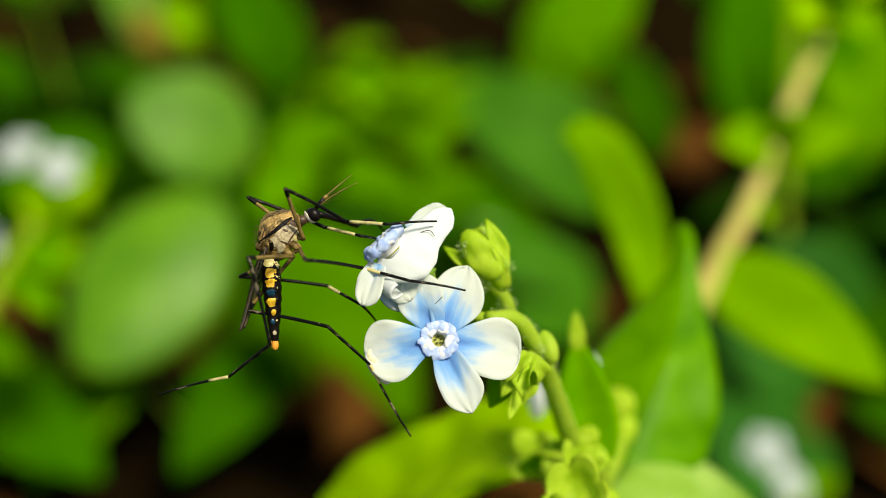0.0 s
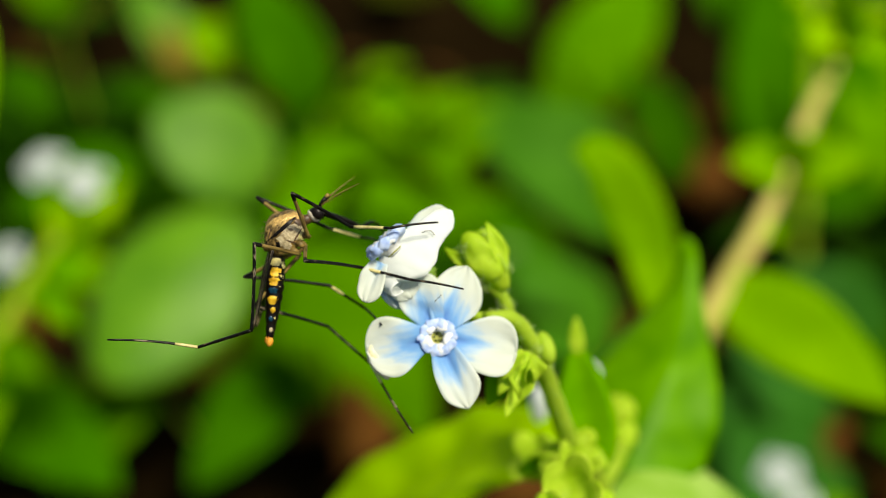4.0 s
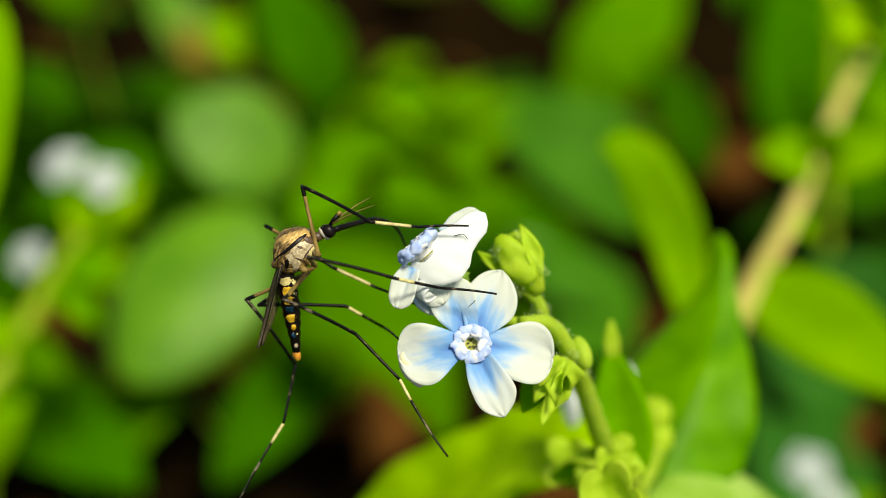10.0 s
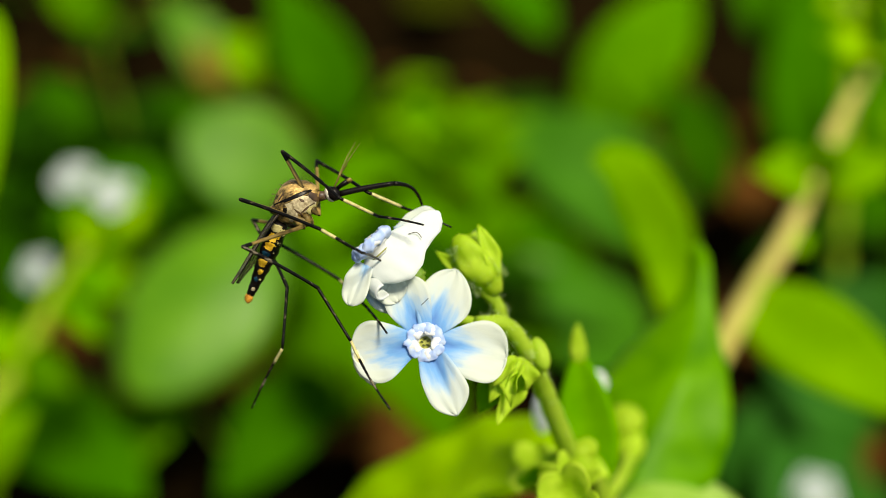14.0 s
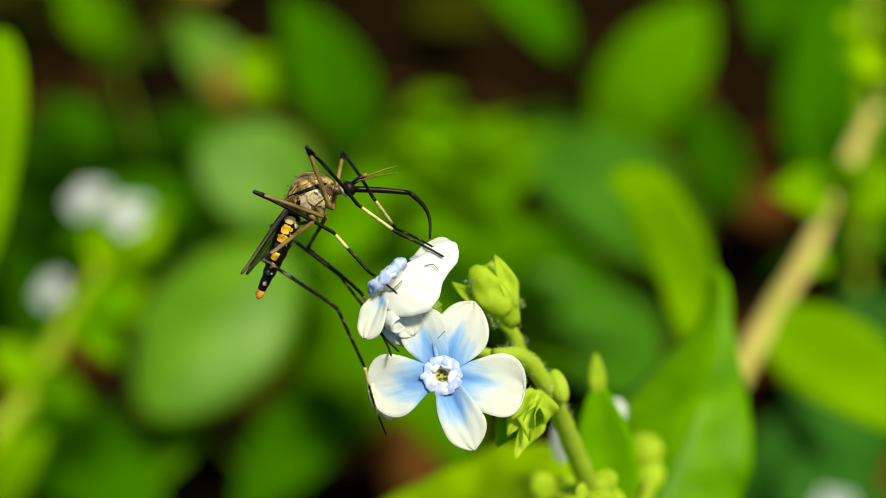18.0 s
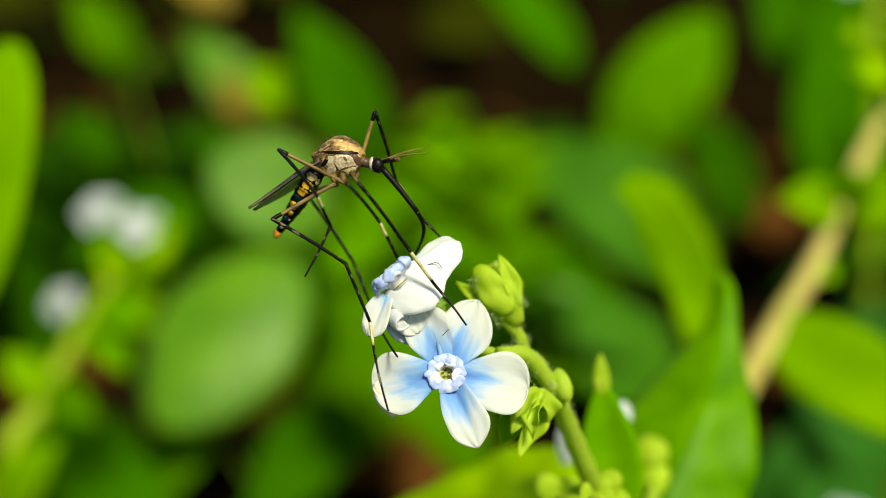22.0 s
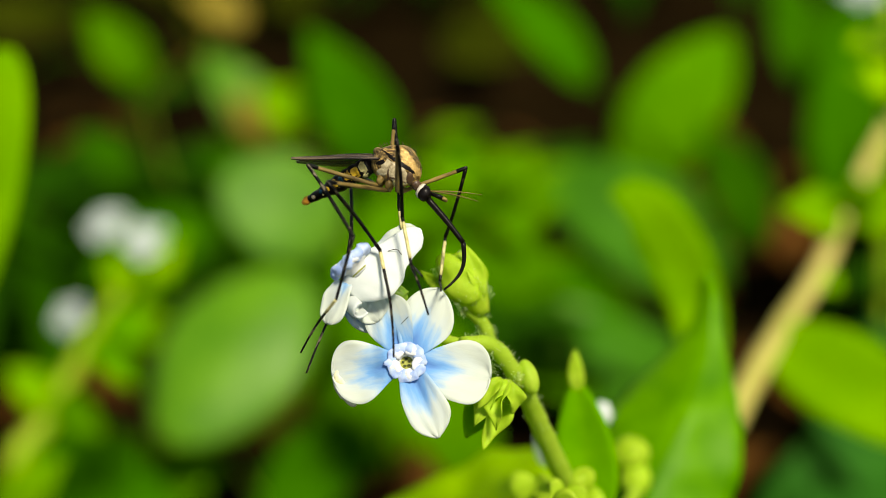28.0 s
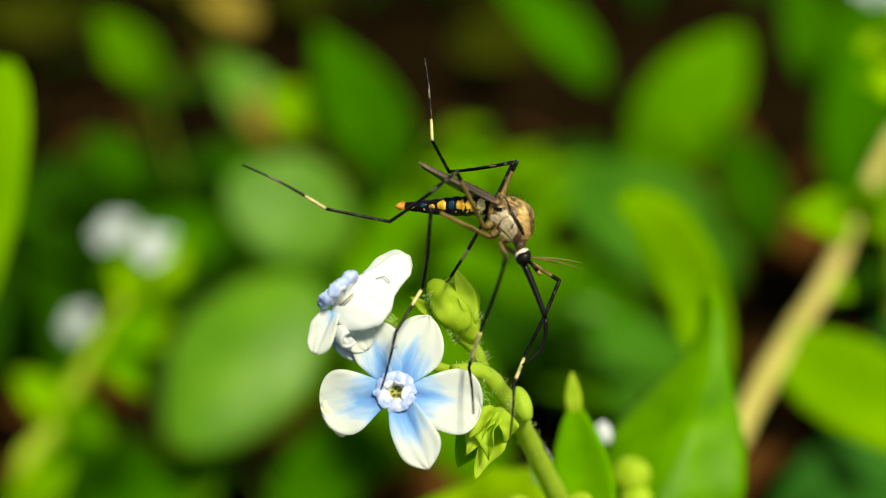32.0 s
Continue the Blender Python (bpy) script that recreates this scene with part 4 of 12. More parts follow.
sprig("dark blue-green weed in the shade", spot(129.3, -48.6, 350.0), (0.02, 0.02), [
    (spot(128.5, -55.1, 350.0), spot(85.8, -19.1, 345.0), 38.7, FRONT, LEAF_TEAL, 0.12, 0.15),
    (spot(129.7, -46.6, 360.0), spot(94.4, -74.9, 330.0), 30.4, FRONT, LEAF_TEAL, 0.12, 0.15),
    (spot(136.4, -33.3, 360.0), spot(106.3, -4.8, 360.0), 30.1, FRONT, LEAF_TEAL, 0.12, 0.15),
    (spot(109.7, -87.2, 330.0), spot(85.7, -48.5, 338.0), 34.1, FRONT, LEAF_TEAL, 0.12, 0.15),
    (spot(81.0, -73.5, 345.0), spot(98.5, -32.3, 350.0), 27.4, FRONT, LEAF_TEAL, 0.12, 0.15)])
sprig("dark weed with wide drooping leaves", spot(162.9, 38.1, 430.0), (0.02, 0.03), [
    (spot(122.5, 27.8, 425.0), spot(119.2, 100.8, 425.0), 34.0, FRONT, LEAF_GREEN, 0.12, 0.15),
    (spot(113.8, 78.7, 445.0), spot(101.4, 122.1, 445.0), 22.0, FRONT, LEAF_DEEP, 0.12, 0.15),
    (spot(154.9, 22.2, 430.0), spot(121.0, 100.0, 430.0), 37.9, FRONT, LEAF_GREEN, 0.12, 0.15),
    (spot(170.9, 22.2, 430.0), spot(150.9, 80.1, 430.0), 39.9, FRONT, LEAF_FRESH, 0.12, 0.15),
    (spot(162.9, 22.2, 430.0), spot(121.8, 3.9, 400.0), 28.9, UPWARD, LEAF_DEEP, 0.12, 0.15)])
sprig("soft green weed with overlapping leaves in the shade", spot(-4.3, -14.3, 390.0), (0, 0.03), [
    (spot(-2.5, -10.7, 390.0), spot(-25.7, 10.9, 385.0), 21.6, FRONT, LEAF_MID, 0.12, 0.15),
    (spot(-0.7, -5.3, 392.0), spot(-18.9, 23.8, 392.0), 23.7, FRONT, LEAF_MID, 0.12, 0.15),
    (spot(-2.6, 3.9, 395.0), spot(13.9, 25.9, 395.0), 20.2, FRONT, LEAF_MID, 0.12, 0.15),
    (spot(-0.7, -5.3, 390.0), spot(26.1, 16.3, 385.0), 23.4, UPWARD, LEAF_MID, 0.12, 0.15),
    (spot(1.1, -17.9, 390.0), spot(30.2, -27.3, 370.0), 26.5, UPWARD, LEAF_MID, 0.12, 0.15),
    (spot(2.9, -10.7, 390.0), spot(40.4, -5.2, 385.0), 21.6, FRONT, LEAF_PALE, 0.12, 0.15)])
sprig("tall weed with a long bright green leaf", spot(-56.6, -7.8, 141.0), (-0.01, 0), [
    (spot(-57.6, -7.0, 141.0), spot(-51.8, 27.8, 141.0), 11.6, FRONT, LEAF_LIME, 0.04, 0.12, 1.2, 0.5)])
path_a = [Vector((spot(13.8, -43.4, 132.0).x, spot(13.8, -43.4, 132.0).y, -0.004)), spot(17.2, -38.5, 134.0), spot(24.4, -28.4, 139.7), spot(32.5, -18.0, 150.1), spot(41.2, -7.1, 162.6), spot(50.6, 2.5, 176.8), spot(55.6, 11.1, 182.3), spot(63.2, 23.0, 190.1), spot(71.6, 35.1, 198.9), spot(83.4, 51.7, 209.9)]
tall = sprig("tall plant with a thick tan stem and fresh green leaves", None, None, [
    (spot(41.3, -5.9, 164.5), spot(62.5, -21.2, 155.4), 12.5, FRONT, LEAF_LIME, 0.06, 0.12),
    (spot(55.1, 10.8, 181.2), spot(45.6, 11.9, 176.8), 7.7, FRONT, LEAF_LIME, 0.12, 0.15),
    (spot(56.2, 11.2, 183.4), spot(56.4, 16.5, 176.8), 6.6, FRONT, LEAF_LIME, 0.12, 0.15),
    (spot(56.7, 11.2, 183.4), spot(68.2, 12.8, 182.3), 7.8, FRONT, LEAF_LIME, 0.12, 0.15),
    (spot(70.3, 36.6, 198.9), spot(59.3, 38.1, 191.2), 10.4, UPWARD, LEAF_BRIGHT, 0.12, 0.15),
    (spot(70.2, 31.2, 196.7), spot(62.9, 30.9, 191.2), 7.6, UPWARD, LEAF_BRIGHT, 0.12, 0.15),
    (spot(71.2, 34.3, 198.9), spot(63.2, 41.5, 190.1), 10.7, UPWARD, LEAF_BRIGHT, 0.12, 0.15),
    (spot(71.6, 35.1, 198.9), spot(77.2, 37.1, 194.5), 9.0, UPWARD, LEAF_BRIGHT, 0.12, 0.15),
    (spot(68.1, 30.3, 196.7), spot(62.1, 35.8, 192.3), 8.1, FRONT, LEAF_BRIGHT, 0.12, 0.15),
    (spot(69.5, 32.9, 196.7), spot(68.5, 42.4, 190.1), 11.6, UPWARD, LEAF_BRIGHT, 0.12, 0.15),
    (spot(50.6, 2.1, 176.8), spot(52.9, 0.1, 173.8), 4.0, FRONT, LEAF_LIME, 0.12, 0.15),
    (spot(66.4, 27.2, 194.5), spot(58.8, 33.6, 190.1), 9.7, UPWARD, LEAF_LIME, 0.12, 0.15),
    (spot(77.0, 42.5, 203.3), spot(65.5, 48.0, 194.5), 11.9, UPWARD, LEAF_LIME, 0.12, 0.15),
    (spot(71.6, 34.3, 198.9), spot(73.7, 29.5, 192.3), 9.8, UPWARD, LEAF_LIME, 0.12, 0.15)], TWIG, 1.9, "tall_weed", path_a)


blade(tall, [spot(33.1, -17.2, 149.0), spot(31.4, -11.1, 151.0), spot(31.0, -7.0, 153.0), spot(29.7, -0.6, 154.0), spot(27.1, 5.0, 153.0), spot(23.4, 9.1, 150.0), spot(19.5, 10.9, 146.0)], [(0.0, 0.6, 0.6), (0.2, 1.8, 1.9), (0.4, 3.0, 3.3), (0.6, 3.6, 3.9), (0.78, 3.7, 4.2), (0.9, 2.7, 3.3), (0.97, 1.3, 1.6), (1.0, 0.3, 0.3)], way(-0.15, 0.35, -1), LEAF_LIME, (0.15, 0.2), 0.05, 0.35, "long bright green leaf with a rounded tip")


def thicket():
    """Background weeds of one kind, built singly."""
    rnd = random.Random(17)
    for k in range(6):
        y = rnd.uniform(0.43, 0.55)
        x = rnd.uniform(0.17, 0.46) * (y + 0.06)
        h = rnd.uniform(0.03, 0.08)
        top = Vector((x, y, h))
        leaves = []
        for q in range(7):
            a = q * 2.4 + rnd.uniform(-0.4, 0.4)
            b = Vector((x, y, h * (0.45 + 0.55 * q / 6)))
            size = rnd.uniform(0.026, 0.05)
            d = Vector((math.cos(a), math.sin(a), rnd.uniform(0.0, 0.5))).normalized()
            # Half of the picks are LEAF_SHADE, green with shade painted in.
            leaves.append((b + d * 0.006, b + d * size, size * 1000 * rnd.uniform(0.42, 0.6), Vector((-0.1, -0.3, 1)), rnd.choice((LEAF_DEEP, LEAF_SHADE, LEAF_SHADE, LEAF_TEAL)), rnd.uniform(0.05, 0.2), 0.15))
        tagged(sprig("bushy green weed among the undergrowth", top, (rnd.uniform(-0.01, 0.01), rnd.uniform(-0.01, 0.01)), leaves), group="background weeds")


thicket()


def dead_leaf(at, turn, long, wide, seed):
    """A curled dead leaf lying on the ground with its stalk."""
    rnd = random.Random(seed)
    ob = empty("dead_leaf", at, "curled dead brown leaf lying on the dark soil", "dead leaf", "dead leaves on the soil")
    d = Vector((math.cos(turn), math.sin(turn), 0))
    a, b = at - d * long * 0.0005, at + d * long * 0.0005
    blade(ob, [a, a.lerp(b, 0.35) + Vector((0, 0, 0.006)), a.lerp(b, 0.7) + Vector((0, 0, 0.009)), b + Vector((0, 0, 0.004))], [(0.0, 1.0, 1.0), (0.2, wide * 0.36, wide * 0.32), (0.45, wide * 0.5, wide * 0.5), (0.7, wide * 0.4, wide * 0.44), (0.9, wide * 0.16, wide * 0.2), (1.0, 0.4, 0.4)], Vector((rnd.uniform(-0.2, 0.2), -0.5, 1)), LITTER, (rnd.uniform(0.2, 0.6), rnd.uniform(0.1, 0.5)), 0.16, 0.4, rn=16)
    stalk(ob, [a - d * 0.012 + Vector((0, 0, 0.004)), a - d * 0.005, a], (0.6, 0.5), LITTER, "petiole", n=6, steps=3)


for k, (right, away, turn, long, wide) in enumerate(((-27.0, 359.0, 0.5, 48, 26), (-38.0, 372.0, 2.2, 40, 22), (-14.0, 348.0, 1.2, 36, 20), (68.0, 470.0, 0.3, 46, 26), (124.0, 530.0, 1.4, 60, 30), (108.0, 545.0, 2.6, 52, 28), (96.0, 640.0, 0.4, 70, 36),
                                                (128.0, 352.0, 0.9, 46, 24), (170.0, 600.0, 1.0, 60, 34))):
    c = spot(right, -(200 - ST * away) / CT, away)
    dead_leaf(Vector((c.x, c.y, 0.003)), turn, long, wide, k)


def small_bloom(parent, at, axis, size, seed):
    """A distant open flower."""
    rnd = random.Random(seed)
    m = facing(at, axis, axis.orthogonal()) @ pose(0, 0, 0, 0, 0, rnd.uniform(0, 72))
    return flower(parent, m, [(72 * k, size, size * 0.75, -0.3, 0.2, 0) for k in range(5)], BLOOM_PETAL, False)


def blooming(label, line, blooms, leaves):
    ob = sprig(label, None, None, leaves, LIME, 2.3, "forget_me_not_plant", line)
    curve = smooth_line(line, 12)
    for k, (at, axis, size) in enumerate(blooms):
        near = min(curve, key=lambda p: (p - at).length)
        fl = small_bloom(ob, at, axis, size, k)
        stalk(fl, [near, near.lerp(at, 0.5), at - axis.normalized() * 0.0012], (0.5, 0.4), STEM, "pedicel", n=6, steps=4)
    return ob


line_a = [Vector((spot(-98.3, -44.8, 248.0).x, spot(-98.3, -44.8, 248.0).y, -0.004)), spot(-95.3, -38.0, 249.0), spot(-89.6, -25.5, 251.0), spot(-82.4, -10.4, 252.0), spot(-74.2, 2.5, 252.0), spot(-69.8, 11.9, 253.0)]
blooming("flowering forget-me-not stalk with small white blooms", line_a, [(spot(-77.6, 15.9, 250.0), way(-0.2, 0.6, -0.8), 4.9), (spot(-68.6, 12.6, 250.0), way(0.2, 0.6, -0.8), 5.2), (spot(-85.0, -3.2, 250.0), way(-0.3, 0.4, -0.8), 4.2)], [(spot(-68.3, 2.5, 252.0), spot(-60.8, 7.1, 250.0), 7.0, UPWARD, LEAF_LIME, 0.12, 0.15), (spot(-89.4, -23.3, 252.0), spot(-98.0, -13.8, 250.0), 9.3, UPWARD, LEAF_LIME, 0.12, 0.15), (spot(-74.2, -3.4, 252.0), spot(-63.8, -3.3, 248.0), 7.0, FRONT, LEAF_LIME, 0.12, 0.15), (spot(-69.5, 4.8, 252.0), spot(-78.2, 9.4, 250.0), 5.8, FRONT, LEAF_LIME, 0.12, 0.15), (spot(-68.9, 9.5, 252.0), spot(-59.7, 12.9, 250.0), 5.8, FRONT, LEAF_LIME, 0.12, 0.15), (spot(-97.2, -48.2, 248.0), spot(-83.0, -31.7, 243.0), 12.0, FRONT, LEAF_LIME, 0.12, 0.15), (spot(-74.2, 1.1, 252.0), spot(-77.3, 8.0, 250.0), 5.0, UPWARD, LEAF_BRIGHT, 0.12, 0.15), (spot(-68.8, 4.8, 252.0), spot(-60.8, 10.3, 249.0), 5.5, FRONT, LEAF_BRIGHT, 0.12, 0.15), (spot(-77.4, -3.4, 251.0), spot(-65.2, -9.1, 247.0), 8.0, FRONT, LEAF_MID, 0.12, 0.15), (spot(-80.3, -8.6, 251.0), spot(-69.8, -18.2, 247.0), 8.0, UPWARD, LEAF_MID, 0.12, 0.15), (spot(-87.9, -19.9, 251.0), spot(-75.3, -27.9, 246.0), 8.0, FRONT, LEAF_MID, 0.12, 0.15), (spot(-74.2, 0.6, 252.0), spot(-61.3, 4.3, 248.0), 8.0, UPWARD, LEAF_LIME, 0.12, 0.15)])
line_b = [Vector((spot(89.7, -76.3, 270.0).x, spot(89.7, -76.3, 270.0).y, -0.004)), spot(87.9, -65.5, 272.0), spot(84.1, -55.4, 272.0)]
blooming("low forget-me-not stalk with two white blooms", line_b, [(spot(81.0, -50.8, 270.0), way(-0.1, 0.6, -0.8), 5.0), (spot(85.8, -58.1, 268.0), way(0.3, 0.6, -0.8), 4.4)], [(spot(87.9, -64.3, 272.0), spot(97.3, -57.5, 270.0), 8.8, UPWARD, LEAF_LIME, 0.12, 0.15)])
line_c = [Vector((spot(118.9, 70.6, 330.0).x, spot(118.9, 70.6, 330.0).y, -0.004)), spot(108.2, 82.1, 330.0)]
blooming("forget-me-not stalk with a single white bloom", line_c, [(spot(100.2, 84.8, 328.0), way(-0.1, 0.6, -0.8), 6.0)], [])


# ---------------------------------------------------------------- the mosquito
def mm(m):
    """A pose in millimetres to one in metres."""
    m = m.copy()
    m.translation *= 0.001
    return m


mosquito = new("mosquito")
mosquito.empty_display_size = 0.003
PLACE[mosquito] = Matrix.Identity(4)
tagged(mosquito, "large mosquito with golden thorax, yellow-spotted abdomen, banded black legs", "mosquito")


def bpart(name, bm, mat, parent=None, label="", m=None):
    return part(name, bm, mat, parent or mosquito, label, m=mm(m or Matrix.Identity(4)), scale=0.001)


# body axes: x forward, y away, z towards the back of the insect
bm = bmesh.new()
ball(bm, (0, 0, 0), (1.52, 1.05, 1.14), 28, 20)
for v in bm.verts:
    x, y, z = v.co
    v.co.z += 0.18 * math.exp(-((x + 0.1) / 0.9) ** 2) * (1 if z > 0 else 0)
    v.co.z -= 0.16 * max(0, x) * (1 if z > 0 else 0)
    v.co.x += 0.16 * z
    v.co *= 1 + 0.025 * noise.noise(v.co * 3)
thorax = bpart("thorax", bm, SCALES_GOLD, label="humped golden-brown scaly thorax")


def plate(parent, surf, cx, cz, rx, rz, mt, seed, name="side_plate", turn=0.0):
    """A flat scale patch of uneven outline lying on a curved side; surf gives the surface point."""
    bm = bmesh.new()
    rings = []
    for k in range(1, 5):
        ring = []
        for q in range(18):
            a = 2 * math.pi * q / 18
            r = k / 4 * (1 + 0.34 * noise.noise(Vector((2 * math.cos(a), 2 * math.sin(a), seed * 3.1))))
            dx, dz = rx * r * math.cos(a), rz * r * math.sin(a)
            ring.append(bm.verts.new(surf(cx + dx * math.cos(turn) - dz * math.sin(turn), cz + dx * math.sin(turn) + dz * math.cos(turn), 0.022 if k < 4 else -0.02)))
        rings.append(ring)
    mid = bm.verts.new(surf(cx, cz, 0.024))
    for q in range(18):
        bm.faces.new((mid, rings[0][q], rings[0][(q + 1) % 18]))
        for a, b in zip(rings, rings[1:]):
            bm.faces.new((a[q], b[q], b[(q + 1) % 18], a[(q + 1) % 18]))
    return bpart(name, bm, mt, parent)


def thorax_side(sy):
    return lambda x, z, up: Vector((x, sy * (1.05 * math.sqrt(max(0.03, 1 - (x / 1.52) ** 2 - (z / 1.28) ** 2)) + up), z))


for sy in (-1, 1):
    for k, (cx, cz, rx, rz, mt, tn) in enumerate(((0.14, -0.36, 0.95, 0.5, PLEURA, -0.12), (-0.5, -0.75, 0.34, 0.24, PLEURA, 0.4), (0.62, -0.86, 0.34, 0.2, CREAM, 0.4),
                                                  (0.14, 0.2, 1.24, 0.15, BLACK, -0.12), (-0.12, -0.66, 0.06, 0.4, BROWN, 0.45), (-0.82, -0.3, 0.34, 0.16, BLACK, 0.7), (0.45, -0.7, 0.5, 0.07, BROWN, 0.15), (1.05, -0.3, 0.22, 0.32, BROWN, 0.2), (0.4, -0.2, 0.1, 0.2, BROWN, 0.5), (-0.5, 0.62, 0.5, 0.05, BROWN, 0.5))):
        plate(thorax, thorax_side(sy), cx, cz, rx, rz, mt, k + sy, turn=tn)
    for cx, cz in ((0.7, -1.0), (0.15, -1.25), (-0.4, -1.25)):
        bm = bmesh.new()
        tube(bm, [(cx - 0.05, sy * 0.42, cz + 0.35), (cx, sy * 0.5, cz), (cx + 0.05, sy * 0.45, cz - 0.22)], [0.24, 0.2, 0.12], 10)
        bpart("coxa", bm, OLIVE, thorax)
bm = bmesh.new()
ball(bm, (-1.25, 0, 0.2), (0.42, 0.55, 0.3), 14, 9)
bpart("scutellum", bm, SCALES_GOLD, thorax)
rnd = random.Random(4)
bm = bmesh.new()
for _ in range(60):
    a, b = rnd.uniform(-0.7, 0.7), rnd.uniform(0.35, 1.5)
    d = Vector((math.cos(b) * rnd.choice((-1, 1)), math.sin(a) * 0.7, math.sin(b))).normalized()
    p = Vector((d.x * 1.46, d.y * 1.02, d.z * 1.3))
    tube(bm, [p, p + (d + Vector((-0.4, 0, 0))) * rnd.uniform(0.1, 0.22)], [0.012, 0.004], 3)
bpart("bristles", bm, BROWN, thorax)

HX, HZ = 2.05, -0.57
bm = bmesh.new()
ball(bm, (0, 0, 0), (0.4, 0.45, 0.45), 20, 14)
head = bpart("head", bm, BLACK, label="small round black head", m=Matrix.Translation((HX, 0, HZ)))
bm = bmesh.new()
tube(bm, [(1.1, 0, -0.25), (HX - 0.3, 0, HZ + 0.05)], [0.36, 0.24], 12)
bpart("neck", bm, BROWN, thorax)
for sy in (-1, 1):
    bm = bmesh.new()
    ball(bm, (0.1, sy * 0.3, -0.05), (0.36, 0.28, 0.42), 16, 11)
    bpart("eye", bm, BLACK, head, "glossy black compound eye", m=Matrix.Translation((HX, 0, HZ)))
    bm = bmesh.new()
    tube(bm, [(0.28, sy * 0.2, 0.12), (0.75, sy * 0.3, 0.2), (1.15, sy * 0.36, 0.22)], [0.08, 0.11, 0.12], 8)
    tube(bm, [(1.15, sy * 0.36, 0.22), (1.4, sy * 0.38, 0.24)], [0.12, 0.08], 8, 1)
    bpart("palp", bm, [BLACK, OLIVE], head, "dark palp with a pale tip", m=Matrix.Translation((HX, 0, HZ)))
bm = bmesh.new()
tube(bm, [(-0.38, 0, 0.02), (-0.28, 0, 0.02), (-0.2, 0, 0.02), (-0.13, 0, 0.02)], [0.3, 0.4, 0.45, 0.47], 18)
bpart("collar", bm, COLLAR, head, "silvery white band behind the eyes", m=Matrix.Translation((HX, 0, HZ)))

# wings folded back over the abdomen
for sy in (-1, 1):
    rows = []
    for i in range(15):
        s = i / 14
        hw = 0.62 * math.sin(math.pi * (0.06 + 0.9 * s) ** 0.75) ** 0.8 + 0.03
        rows.append([Vector((5.3 * s, u * hw + 0.1 * math.sin(3 * s), 0.05 * math.sin(6 * s + 4 * u))) for u in (-1, -0.6, -0.2, 0.2, 0.6, 1)])
    bm = bmesh.new()
    slab(bm, rows, 0.03)
    wing = bpart("wing", bm, WING, label="narrow folded smoky wing", m=Matrix.Translation((-0.85, sy * 0.4, 0.12)) @ pose(0, 0, 0, 0, 180 - 30, 0) @ pose(0, 0, 0, sy * 22, 0, sy * 4))
    bm = bmesh.new()
    tube(bm, [r[0] for r in rows], [0.05 - 0.002 * i for i in range(15)], 5)
    for q in (1, 3, 4):
        tube(bm, [r[q] for r in rows], 0.022, 4)
    part("venation", bm, BLACK, wing, m=PLACE[wing], scale=0.001)

# abdomen along local x
SEG = 8
bm = bmesh.new()
line, radii = [], []
for i in range(33):
    s = i / 32
    line.append((5.0 * s, 0, 0.05 * math.sin(3 * s)))
    radii.append((0.485 + 0.11 * math.sin(math.pi * min(1, s * 1.1 + 0.1)) - 0.06 * s - 0.19 * s * s) * (1 + 0.06 * math.cos(2 * math.pi * s * SEG)) * (0.5 if i in (0, 32) else 1))
tube(bm, line, radii, 16)
abdomen = bpart("abdomen", bm, BLACK, label="slender black abdomen with yellow and blue side patches")


def abdomen_side(sy):
    def surf(x, z, up):
        q = x / 5
        r = (0.485 + 0.11 * math.sin(math.pi * min(1, q * 1.1 + 0.1)) - 0.06 * q - 0.19 * q * q) * (1 + 0.06 * math.cos(2 * math.pi * q * SEG)) + up * 0.6
        return Vector((x, sy * r * math.cos(z * 2), r * math.sin(z * 2)))
    return surf


for sy in (-1, 1):
    for k, (x, z, rx, rz, mt) in enumerate(((0.34, 0.0, 0.24, 0.4, CREAM), (0.92, 0.1, 0.27, 0.4, YELLOW), (1.5, 0.08, 0.28, 0.4, YELLOW), (2.05, 0.02, 0.2, 0.3, BLUE), (2.62, 0.1, 0.3, 0.42, YELLOW), (3.22, 0.1, 0.2, 0.22, YELLOW), (3.75, 0.0, 0.18, 0.22, BLUE), (3.66, 0.34, 0.16, 0.16, CREAM), (4.4, 0.1, 0.14, 0.22, PLEURA),
                                            (0.5, 0.5, 0.24, 0.22, CREAM), (1.12, 0.5, 0.26, 0.24, CREAM), (1.74, 0.48, 0.26, 0.22, CREAM), (2.36, 0.46, 0.26, 0.2, CREAM), (2.98, 0.44, 0.24, 0.18, CREAM))):
        plate(abdomen, abdomen_side(sy), x, z, rx, rz, mt, k + 20 + sy, "side_patch")
bm = bmesh.new()
for k in range(40):
    a, q = k * 2.4, (k % 5) / 5
    r = 0.2 * (1 - 0.5 * q)
    tube(bm, [(4.85 + 0.3 * q, r * math.cos(a), r * math.sin(a)), (5.15 + 0.3 * q, 1.35 * r * math.cos(a), 1.35 * r * math.sin(a))], [0.035, 0.012], 4)
for sy in (-1, 1):
    ball(bm, (5.12, sy * 0.1, 0.02), (0.32, 0.17, 0.2), 12, 9)
bpart("tail_tuft", bm, ORANGE, abdomen, "orange hairy tail tip")

